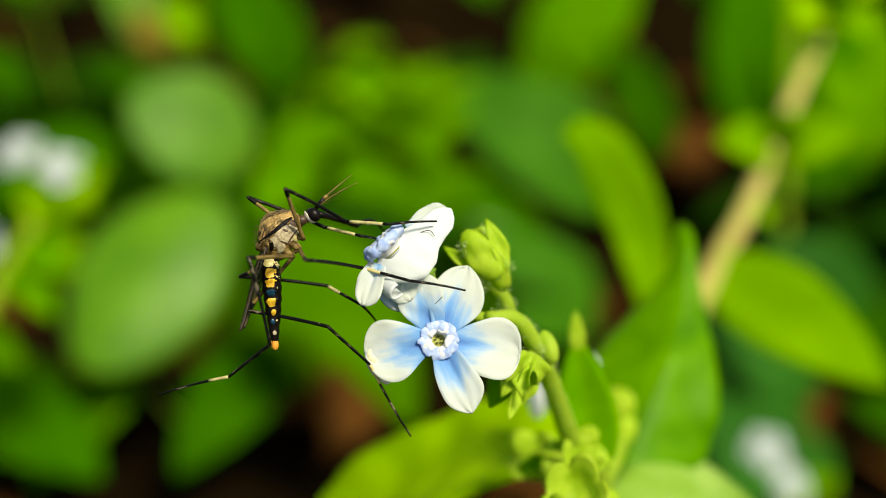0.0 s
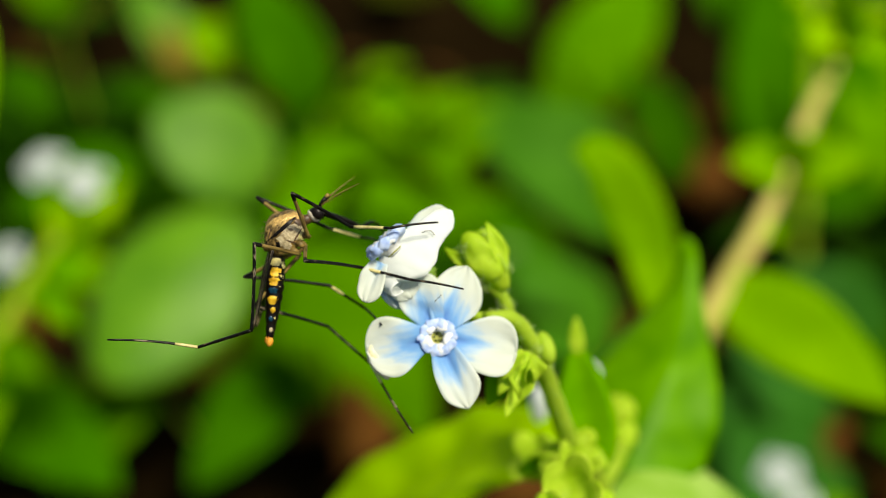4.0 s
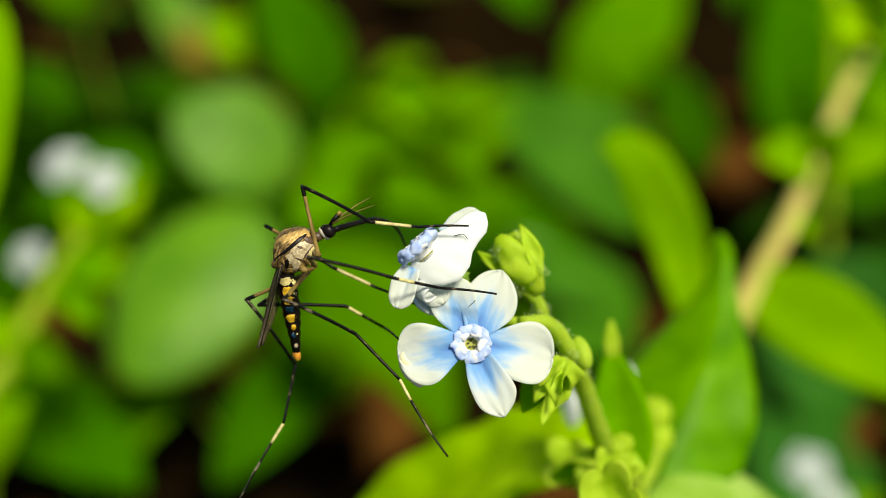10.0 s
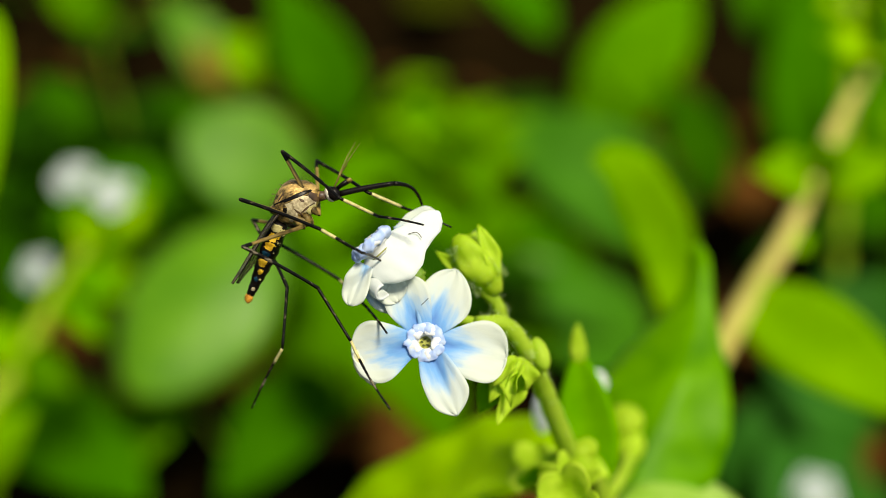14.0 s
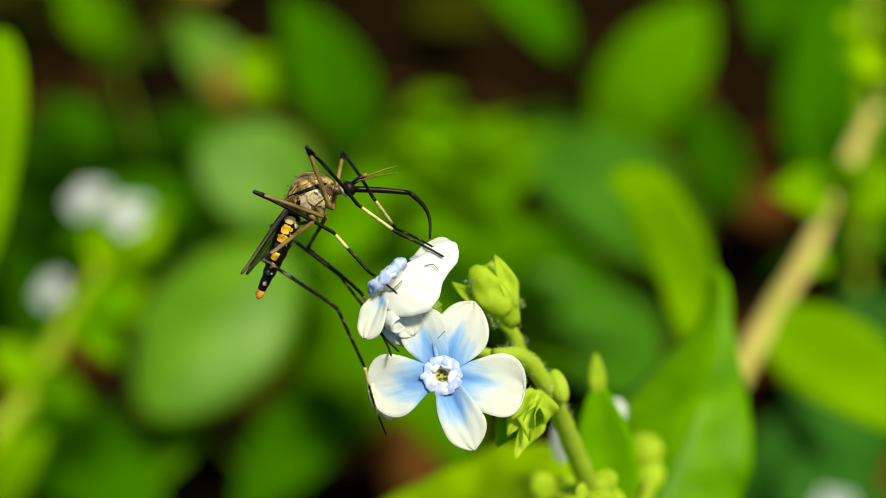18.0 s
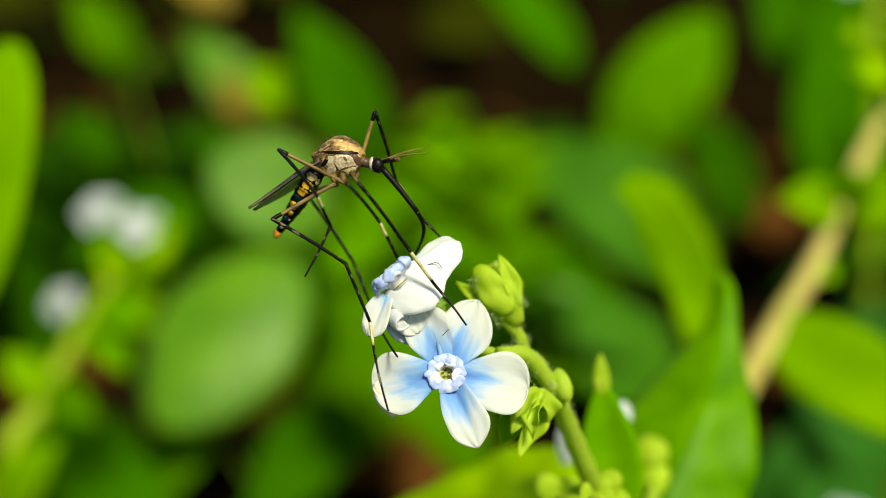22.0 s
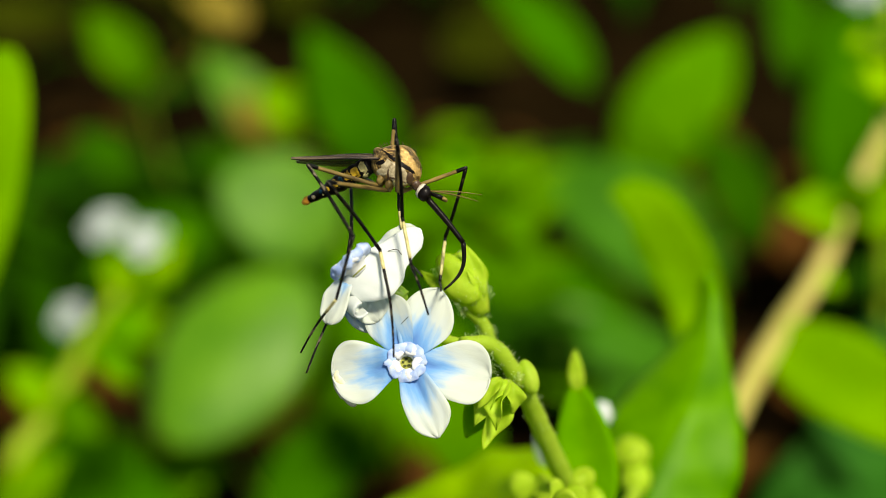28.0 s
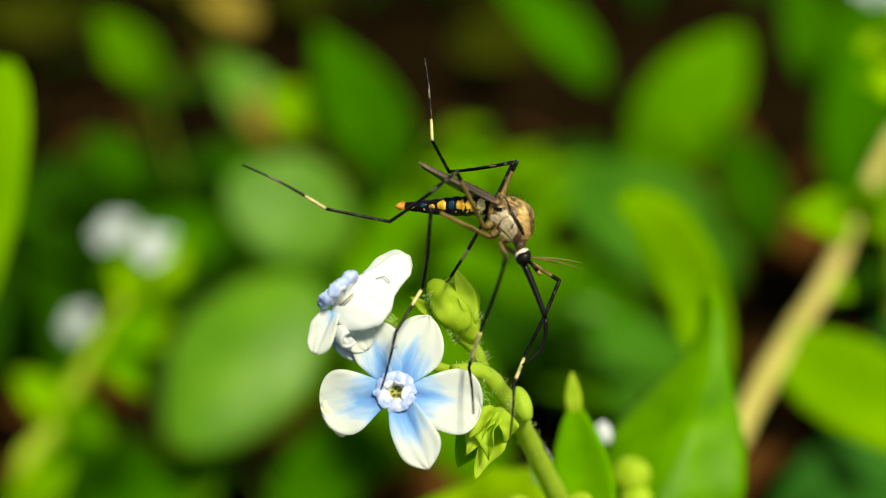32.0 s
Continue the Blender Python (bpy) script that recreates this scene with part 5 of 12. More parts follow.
# proboscis in two pieces
bm = bmesh.new()
tube(bm, [(3.3 * i / 8, 0, 0.05 * math.sin(i / 8 * 3)) for i in range(9)], [0.19, 0.19, 0.185, 0.18, 0.175, 0.165, 0.155, 0.15, 0.145], 10)
proboscis = bpart("proboscis", bm, BLACK, label="stout black proboscis")
bm = bmesh.new()
tube(bm, [(2.9 * i / 12, 0, 0.55 * math.sin(math.pi * i / 12)) for i in range(13)], [0.145 - 0.007 * i for i in range(13)], 10)
proboscis_tip = bpart("proboscis_tip", bm, BLACK, label="down-curved thin proboscis tip")

# antennae
antennae = []
for sy in (-1, 1):
    bm = bmesh.new()
    tube(bm, [(3.2 * i / 8, 0, 0.1 * math.sin(i / 8 * 3)) for i in range(9)], [0.045 - 0.004 * i for i in range(9)], 6)
    rnd = random.Random(8 + sy)
    for i in range(34):
        x = rnd.uniform(0.3, 2.2)
        a = rnd.uniform(0, 6.28)
        tube(bm, [(x, 0, 0.02), (x + 0.2, 0.16 * math.cos(a), 0.16 * math.sin(a))], [0.008, 0.004], 3)
    antennae.append(bpart("antenna", bm, OLIVE, label="thin hairy antenna"))


def leg_piece(name, long, r0, r1, mats, bands=(), bow=0.0):
    """A round leg piece along x; bands as (from, to, material)."""
    bm = bmesh.new()
    n = 12
    tube(bm, [(long * i / n, 0, bow * math.sin(math.pi * i / n)) for i in range(n + 1)], [(r0 + (r1 - r0) * i / n) * (1 + 0.05 * math.sin(i * 1.9)) for i in range(n + 1)], 8)
    ob = bpart(name, bm, mats)
    for a, b, mt in bands:
        bm = bmesh.new()
        k = 6
        tube(bm, [(long * (a + (b - a) * i / k), 0, bow * math.sin(math.pi * (a + (b - a) * i / k))) for i in range(k + 1)], [(r0 + (r1 - r0) * (a + (b - a) * i / k)) * (1.1 if 0 < i < k else 1.02) for i in range(k + 1)], 8)
        bpart("pale_band" if mt is CREAM else "dark_band", bm, mt, ob)
    return ob


def leg(kind, lf, lt, l1, l2):
    femur = leg_piece("femur", lf, 0.13, 0.108, OLIVE, [(0.86, 1.0, LEG_BLACK)])
    tibia = leg_piece("tibia", lt, 0.108, 0.096, GREY_LEG if kind == "hind" else LEG_BLACK, [(0.9, 1.01, LEG_BLACK)], 0.06)
    if kind == "fore":
        first, last = [(0.08, 0.85, CREAM)], []
    elif kind == "middle":
        first, last = [(0.05, 0.4, CREAM)], []
    else:
        first, last = [], [(0.0, 0.26, CREAM)]
    t1 = leg_piece("tarsus", l1, 0.096, 0.086, LEG_BLACK, first)
    t2 = leg_piece("tarsus_end", l2, 0.086, 0.055, GREY_LEG if kind == "hind" else LEG_BLACK, last, -0.12 if kind == "hind" else 0.05)
    bm = bmesh.new()
    ball(bm, (0, 0, 0), 0.112, 10, 7)
    bpart("knee", bm, GREY_LEG, tibia)
    bm = bmesh.new()
    ball(bm, (0, 0, 0), 0.098, 10, 7)
    bpart("ankle", bm, LEG_BLACK, t1)
    return femur, tibia, t1, t2


fore_near = leg("fore", 4.1, 4.7, 2.9, 2.9)
fore_far = leg("fore", 4.1, 4.7, 2.9, 2.9)
middle_near = leg("middle", 4.2, 5.1, 3.1, 3.2)
middle_far = leg("middle", 4.2, 5.1, 3.1, 3.2)
hind_near = leg("hind", 4.2, 5.1, 3.6, 5.1)
hind_far = leg("hind", 4.2, 5.1, 3.6, 5.1)


def rod(r, x, y, z, a, b, c):
    """The pose of a piece at a joint (millimetres) that lies along a direction, turned least from its mean direction r."""
    r = Vector(r)
    q = r.rotation_difference(Vector((a, b, c))) @ Vector((1, 0, 0)).rotation_difference(r)
    return Matrix.Translation((x * 0.001, y * 0.001, z * 0.001)) @ q.to_matrix().to_4x4()


def body(x, y, z, turn, roll=0.0):
    """The insect's pose: its place by right, up, away and its turn in degrees, head up."""
    m = Matrix((way(1, 0, 0), way(0, 0, 1), way(0, 1, 0))).transposed().to_4x4()
    return Matrix.Translation(spot(x, y, z)) @ m @ pose(0, 0, 0, 0, -turn, 0) @ pose(0, 0, 0, roll, 0, 0)


def motions():
    walk(mosquito, [(0, body(-6.89, -0.14, 71.00, 43.0)), (1, body(-7.32, -0.18, 71.00, 44.5)), (2, body(-7.21, -0.26, 71.00, 43.1)), (3, body(-7.00, -0.16, 71.00, 44.5)), (4, body(-6.91, -0.24, 71.00, 47.2)), (7, body(-7.70, -0.80, 71.00, 50.4)), (8, body(-7.82, -1.47, 71.00, 47.7)), (9, body(-7.88, -1.62, 71.00, 44.5)), (10, body(-8.03, -0.96, 71.00, 44.8)), (11, body(-7.49, -0.32, 71.00, 43.9)), (12, body(-7.00, -0.70, 71.00, 29.1)), (13, body(-6.31, 0.02, 71.00, 24.1)), (14, body(-5.33, 1.67, 71.00, 28.1)), (15, body(-6.24, 2.63, 71.00, 26.6)), (18, body(-5.37, 3.91, 71.00, 24.9)), (19, body(-4.55, 5.00, 71.00, 17.4)), (20, body(-3.72, 5.59, 71.00, 13.7)), (21, body(-4.08, 5.87, 71.00, 12.6)), (22, body(-3.97, 6.01, 71.00, 4.7)), (23, body(-3.39, 6.02, 71.00, 0.9)), (24, body(-1.39, 5.39, 71.00, -11.4)), (25, body(0.06, 4.50, 71.00, -30.2)), (28, body(1.67, 4.67, 71.00, -29.0)), (29, body(3.74, 4.19, 71.00, -38.2)), (30, body(4.55, 4.17, 71.00, -45.2)), (31, body(7.22, 3.41, 71.00, -49.5)), (32, body(8.72, 3.05, 71.00, -56.9))])
    r = (-0.687, 0.043, -0.725)
    walk(abdomen, [(0, rod(r, -1.37, 0.00, -0.57, -0.648, 0.036, -0.760)), (1, rod(r, -1.37, 0.00, -0.57, -0.637, 0.036, -0.770)), (2, rod(r, -1.37, 0.00, -0.57, -0.659, 0.037, -0.751)), (3, rod(r, -1.37, 0.00, -0.57, -0.744, 0.036, -0.667)), (4, rod(r, -1.37, 0.00, -0.57, -0.789, 0.035, -0.613)), (7, rod(r, -1.37, 0.00, -0.57, -0.714, 0.040, -0.699)), (8, rod(r, -1.37, 0.00, -0.57, -0.477, 0.200, -0.856)), (9, rod(r, -1.37, 0.00, -0.57, -0.444, 0.300, -0.844)), (10, rod(r, -1.37, 0.00, -0.57, -0.606, 0.280, -0.745)), (11, rod(r, -1.37, 0.00, -0.57, -0.795, 0.340, -0.502)), (12, rod(r, -1.37, 0.00, -0.57, -0.675, 0.460, -0.577)), (13, rod(r, -1.37, 0.00, -0.57, -0.602, 0.420, -0.679)), (14, rod(r, -1.37, 0.00, -0.57, -0.768, 0.250, -0.590)), (15, rod(r, -1.37, 0.00, -0.57, -0.603, 0.039, -0.797)), (18, rod(r, -1.37, 0.00, -0.57, -0.745, 0.150, -0.649)), (19, rod(r, -1.37, 0.00, -0.57, -0.687, 0.200, -0.698)), (20, rod(r, -1.37, 0.00, -0.57, -0.713, 0.300, -0.633)), (21, rod(r, -1.37, 0.00, -0.57, -0.666, 0.450, -0.595)), (22, rod(r, -1.37, 0.00, -0.57, -0.594, 0.470, -0.653)), (23, rod(r, -1.37, 0.00, -0.57, -0.592, 0.500, -0.632)), (24, rod(r, -1.37, 0.00, -0.57, -0.635, 0.520, -0.572)), (25, rod(r, -1.37, 0.00, -0.57, -0.644, 0.500, -0.579)), (28, rod(r, -1.37, 0.00, -0.57, -0.529, 0.460, -0.713)), (29, rod(r, -1.37, 0.00, -0.57, -0.666, 0.300, -0.682)), (30, rod(r, -1.37, 0.00, -0.57, -0.646, 0.200, -0.736)), (31, rod(r, -1.37, 0.00, -0.57, -0.684, 0.200, -0.701)), (32, rod(r, -1.37, 0.00, -0.57, -0.549, 0.200, -0.812))])
    r = (0.713, 0.425, -0.558)
    walk(proboscis, [(0, rod(r, 2.35, 0.00, -0.75, 0.307, 0.752, -0.583)), (1, rod(r, 2.35, 0.00, -0.75, 0.382, 0.625, -0.680)), (2, rod(r, 2.35, 0.00, -0.75, 0.376, 0.688, -0.621)), (3, rod(r, 2.35, 0.00, -0.75, 0.299, 0.735, -0.609)), (4, rod(r, 2.35, 0.00, -0.75, 0.280, 0.675, -0.682)), (5.5, rod(r, 2.35, 0.00, -0.75, 0.441, 0.628, -0.642)), (7, rod(r, 2.35, 0.00, -0.75, 0.588, 0.562, -0.582)), (8, rod(r, 2.35, 0.00, -0.75, 0.437, 0.544, -0.716)), (8.5, rod(r, 2.35, 0.00, -0.75, 0.431, 0.660, -0.615)), (9, rod(r, 2.35, 0.00, -0.75, 0.415, 0.761, -0.499)), (10, rod(r, 2.35, 0.00, -0.75, 0.653, 0.665, -0.362)), (11, rod(r, 2.35, 0.00, -0.75, 0.729, 0.438, -0.526)), (11.5, rod(r, 2.35, 0.00, -0.75, 0.490, 0.753, -0.439)), (12, rod(r, 2.35, 0.00, -0.75, 0.171, 0.945, -0.280)), (13, rod(r, 2.35, 0.00, -0.75, 0.113, 0.985, -0.128)), (13.25, rod(r, 2.35, 0.00, -0.75, 0.314, 0.932, -0.183)), (13.5, rod(r, 2.35, 0.00, -0.75, 0.693, 0.669, -0.270)), (13.75, rod(r, 2.35, 0.00, -0.75, 0.919, 0.258, -0.297)), (14, rod(r, 2.35, 0.00, -0.75, 0.957, 0.047, -0.288)), (14.5, rod(r, 2.35, 0.00, -0.75, 0.905, 0.265, -0.333)), (15, rod(r, 2.35, 0.00, -0.75, 0.806, 0.470, -0.360)), (18, rod(r, 2.35, 0.00, -0.75, 0.864, 0.217, -0.455)), (19, rod(r, 2.35, 0.00, -0.75, 0.832, 0.020, -0.554)), (20, rod(r, 2.35, 0.00, -0.75, 0.862, 0.046, -0.504)), (21, rod(r, 2.35, 0.00, -0.75, 0.720, 0.174, -0.672)), (21.5, rod(r, 2.35, 0.00, -0.75, 0.644, 0.134, -0.753)), (22, rod(r, 2.35, 0.00, -0.75, 0.560, 0.092, -0.824)), (22.5, rod(r, 2.35, 0.00, -0.75, 0.694, 0.099, -0.713)), (23, rod(r, 2.35, 0.00, -0.75, 0.808, 0.103, -0.581)), (24, rod(r, 2.35, 0.00, -0.75, 0.646, 0.081, -0.759)), (24.5, rod(r, 2.35, 0.00, -0.75, 0.690, 0.312, -0.652)), (25, rod(r, 2.35, 0.00, -0.75, 0.689, 0.523, -0.502)), (26.5, rod(r, 2.35, 0.00, -0.75, 0.837, 0.309, -0.452)), (28, rod(r, 2.35, 0.00, -0.75, 0.926, 0.073, -0.371)), (29, rod(r, 2.35, 0.00, -0.75, 0.918, 0.041, -0.394)), (30, rod(r, 2.35, 0.00, -0.75, 0.905, 0.006, -0.425)), (31, rod(r, 2.35, 0.00, -0.75, 0.955, -0.011, -0.295)), (32, rod(r, 2.35, 0.00, -0.75, 0.979, -0.013, -0.205))])
    r = (0.163, 0.493, -0.855)
    walk(proboscis_tip, [(0, rod(r, 3.36, 2.48, -2.67, 0.320, 0.791, -0.521)), (1, rod(r, 3.61, 2.06, -2.99, 0.286, 0.808, -0.514)), (2, rod(r, 3.59, 2.27, -2.80, 0.311, 0.808, -0.501)), (3, rod(r, 3.33, 2.43, -2.76, 0.263, 0.811, -0.523)), (4, rod(r, 3.27, 2.23, -3.00, 0.226, 0.871, -0.436)), (5.5, rod(r, 3.80, 2.07, -2.86, 0.041, 0.829, -0.557)), (7, rod(r, 4.29, 1.85, -2.67, -0.145, 0.746, -0.650)), (8, rod(r, 3.79, 1.80, -3.11, -0.357, 0.708, -0.609)), (8.5, rod(r, 3.77, 2.18, -2.78, -0.143, 0.728, -0.671)), (9, rod(r, 3.72, 2.51, -2.39, 0.079, 0.711, -0.699)), (10, rod(r, 4.50, 2.19, -1.94, 0.011, 0.548, -0.837)), (11, rod(r, 4.75, 1.45, -2.48, 0.203, 0.808, -0.553)), (11.5, rod(r, 3.96, 2.49, -2.20, 0.291, 0.826, -0.483)), (12, rod(r, 2.91, 3.12, -1.67, 0.375, 0.833, -0.407)), (13, rod(r, 2.72, 3.25, -1.17, 0.426, 0.806, -0.411)), (13.25, rod(r, 3.38, 3.07, -1.35, 0.406, 0.787, -0.465)), (13.5, rod(r, 4.63, 2.21, -1.64, 0.357, 0.735, -0.577)), (13.75, rod(r, 5.38, 0.85, -1.73, 0.301, 0.669, -0.679)), (14, rod(r, 5.50, 0.15, -1.70, 0.274, 0.636, -0.722)), (14.5, rod(r, 5.33, 0.88, -1.85, 0.174, 0.543, -0.822)), (15, rod(r, 5.01, 1.55, -1.94, 0.070, 0.434, -0.898)), (18, rod(r, 5.20, 0.72, -2.25, -0.022, 0.047, -0.999)), (19, rod(r, 5.09, 0.07, -2.57, 0.154, -0.009, -0.988)), (20, rod(r, 5.19, 0.15, -2.41, -0.010, 0.028, -1.000)), (21, rod(r, 4.72, 0.58, -2.97, -0.198, 0.025, -0.980)), (21.5, rod(r, 4.47, 0.44, -3.23, -0.173, 0.297, -0.939)), (22, rod(r, 4.19, 0.30, -3.47, -0.134, 0.546, -0.827)), (22.5, rod(r, 4.64, 0.33, -3.10, 0.015, 0.318, -0.948)), (23, rod(r, 5.01, 0.34, -2.66, 0.162, 0.061, -0.985)), (24, rod(r, 4.48, 0.27, -3.25, 0.174, 0.209, -0.962)), (24.5, rod(r, 4.63, 1.03, -2.90, 0.129, 0.469, -0.874)), (25, rod(r, 4.62, 1.73, -2.40, 0.075, 0.692, -0.718)), (26.5, rod(r, 5.11, 1.02, -2.24, 0.107, 0.373, -0.922)), (28, rod(r, 5.40, 0.24, -1.97, 0.124, -0.000, -0.992)), (29, rod(r, 5.38, 0.13, -2.05, 0.105, -0.017, -0.994)), (30, rod(r, 5.33, 0.02, -2.15, 0.138, -0.029, -0.990)), (31, rod(r, 5.50, -0.04, -1.72, 0.480, -0.035, -0.876)), (32, rod(r, 5.58, -0.04, -1.42, 0.500, -0.045, -0.865))])
    r = (0.945, -0.328, 0.015)
    walk(antennae[0], [(0, rod(r, 2.25, -0.15, -0.37, 0.930, -0.298, -0.214)), (1, rod(r, 2.25, -0.15, -0.37, 0.909, -0.296, -0.293)), (2, rod(r, 2.25, -0.15, -0.37, 0.920, -0.297, -0.256)), (3, rod(r, 2.25, -0.15, -0.37, 0.916, -0.297, -0.269)), (4, rod(r, 2.25, -0.15, -0.37, 0.908, -0.296, -0.298)), (7, rod(r, 2.25, -0.15, -0.37, 0.944, -0.301, -0.137)), (8, rod(r, 2.25, -0.15, -0.37, 0.939, -0.300, -0.168)), (9, rod(r, 2.25, -0.15, -0.37, 0.949, -0.308, 0.073)), (9.5, rod(r, 2.25, -0.15, -0.37, 0.940, -0.309, -0.146)), (10, rod(r, 2.25, -0.15, -0.37, 0.886, -0.295, -0.357)), (11, rod(r, 2.25, -0.15, -0.37, 0.928, -0.298, -0.225)), (12, rod(r, 2.25, -0.15, -0.37, 0.908, -0.296, -0.296)), (13, rod(r, 2.25, -0.15, -0.37, 0.879, -0.294, -0.374)), (13.5, rod(r, 2.25, -0.15, -0.37, 0.939, -0.341, 0.048)), (14, rod(r, 2.25, -0.15, -0.37, 0.825, -0.325, 0.462)), (15, rod(r, 2.25, -0.15, -0.37, 0.947, -0.308, 0.089)), (18, rod(r, 2.25, -0.15, -0.37, 0.924, -0.298, -0.239)), (19, rod(r, 2.25, -0.15, -0.37, 0.950, -0.307, 0.050)), (20, rod(r, 2.25, -0.15, -0.37, 0.952, -0.306, 0.023)), (21, rod(r, 2.25, -0.15, -0.37, 0.951, -0.306, 0.039)), (22, rod(r, 2.25, -0.15, -0.37, 0.952, -0.306, 0.027)), (23, rod(r, 2.25, -0.15, -0.37, 0.923, -0.314, 0.224)), (23.5, rod(r, 2.25, -0.15, -0.37, 0.934, -0.326, -0.150)), (24, rod(r, 2.25, -0.15, -0.37, 0.814, -0.292, -0.503)), (24.33, rod(r, 2.25, -0.15, -0.37, 0.901, -0.328, -0.283)), (24.67, rod(r, 2.25, -0.15, -0.37, 0.923, -0.343, 0.174)), (25, rod(r, 2.25, -0.15, -0.37, 0.857, -0.322, 0.403)), (28, rod(r, 2.25, -0.15, -0.37, 0.919, -0.314, 0.240)), (29, rod(r, 2.25, -0.15, -0.37, 0.798, -0.328, 0.506)), (30, rod(r, 2.25, -0.15, -0.37, 0.734, -0.333, 0.591)), (31, rod(r, 2.25, -0.15, -0.37, 0.700, -0.336, 0.630)), (32, rod(r, 2.25, -0.15, -0.37, 0.692, -0.336, 0.639))])
    r = (0.924, 0.319, 0.209)
    walk(antennae[1], [(0, rod(r, 2.25, 0.15, -0.37, 0.952, 0.305, -0.009)), (1, rod(r, 2.25, 0.15, -0.37, 0.947, 0.308, -0.093)), (2, rod(r, 2.25, 0.15, -0.37, 0.950, 0.307, -0.054)), (3, rod(r, 2.25, 0.15, -0.37, 0.949, 0.307, -0.067)), (4, rod(r, 2.25, 0.15, -0.37, 0.946, 0.309, -0.098)), (7, rod(r, 2.25, 0.15, -0.37, 0.951, 0.303, 0.070)), (8, rod(r, 2.25, 0.15, -0.37, 0.952, 0.304, 0.038)), (9, rod(r, 2.25, 0.15, -0.37, 0.915, 0.297, 0.274)), (9.5, rod(r, 2.25, 0.15, -0.37, 0.949, 0.312, 0.056)), (10, rod(r, 2.25, 0.15, -0.37, 0.936, 0.311, -0.164)), (11, rod(r, 2.25, 0.15, -0.37, 0.952, 0.306, -0.021)), (12, rod(r, 2.25, 0.15, -0.37, 0.946, 0.309, -0.097)), (13, rod(r, 2.25, 0.15, -0.37, 0.932, 0.312, -0.183)), (13.5, rod(r, 2.25, 0.15, -0.37, 0.914, 0.330, 0.235)), (14, rod(r, 2.25, 0.15, -0.37, 0.736, 0.290, 0.611)), (15, rod(r, 2.25, 0.15, -0.37, 0.910, 0.296, 0.289)), (18, rod(r, 2.25, 0.15, -0.37, 0.951, 0.306, -0.036)), (19, rod(r, 2.25, 0.15, -0.37, 0.921, 0.297, 0.253)), (20, rod(r, 2.25, 0.15, -0.37, 0.927, 0.298, 0.227)), (21, rod(r, 2.25, 0.15, -0.37, 0.924, 0.298, 0.242)), (22, rod(r, 2.25, 0.15, -0.37, 0.926, 0.298, 0.230)), (23, rod(r, 2.25, 0.15, -0.37, 0.863, 0.294, 0.411)), (23.5, rod(r, 2.25, 0.15, -0.37, 0.943, 0.330, 0.043)), (24, rod(r, 2.25, 0.15, -0.37, 0.888, 0.319, -0.330)), (24.33, rod(r, 2.25, 0.15, -0.37, 0.935, 0.340, -0.098)), (24.67, rod(r, 2.25, 0.15, -0.37, 0.877, 0.326, 0.352)), (25, rod(r, 2.25, 0.15, -0.37, 0.773, 0.291, 0.563)), (28, rod(r, 2.25, 0.15, -0.37, 0.857, 0.293, 0.425)), (29, rod(r, 2.25, 0.15, -0.37, 0.706, 0.290, 0.647)), (30, rod(r, 2.25, 0.15, -0.37, 0.638, 0.290, 0.713)), (31, rod(r, 2.25, 0.15, -0.37, 0.604, 0.290, 0.742)), (32, rod(r, 2.25, 0.15, -0.37, 0.596, 0.290, 0.749))])
    r = (0.266, -0.713, 0.648)
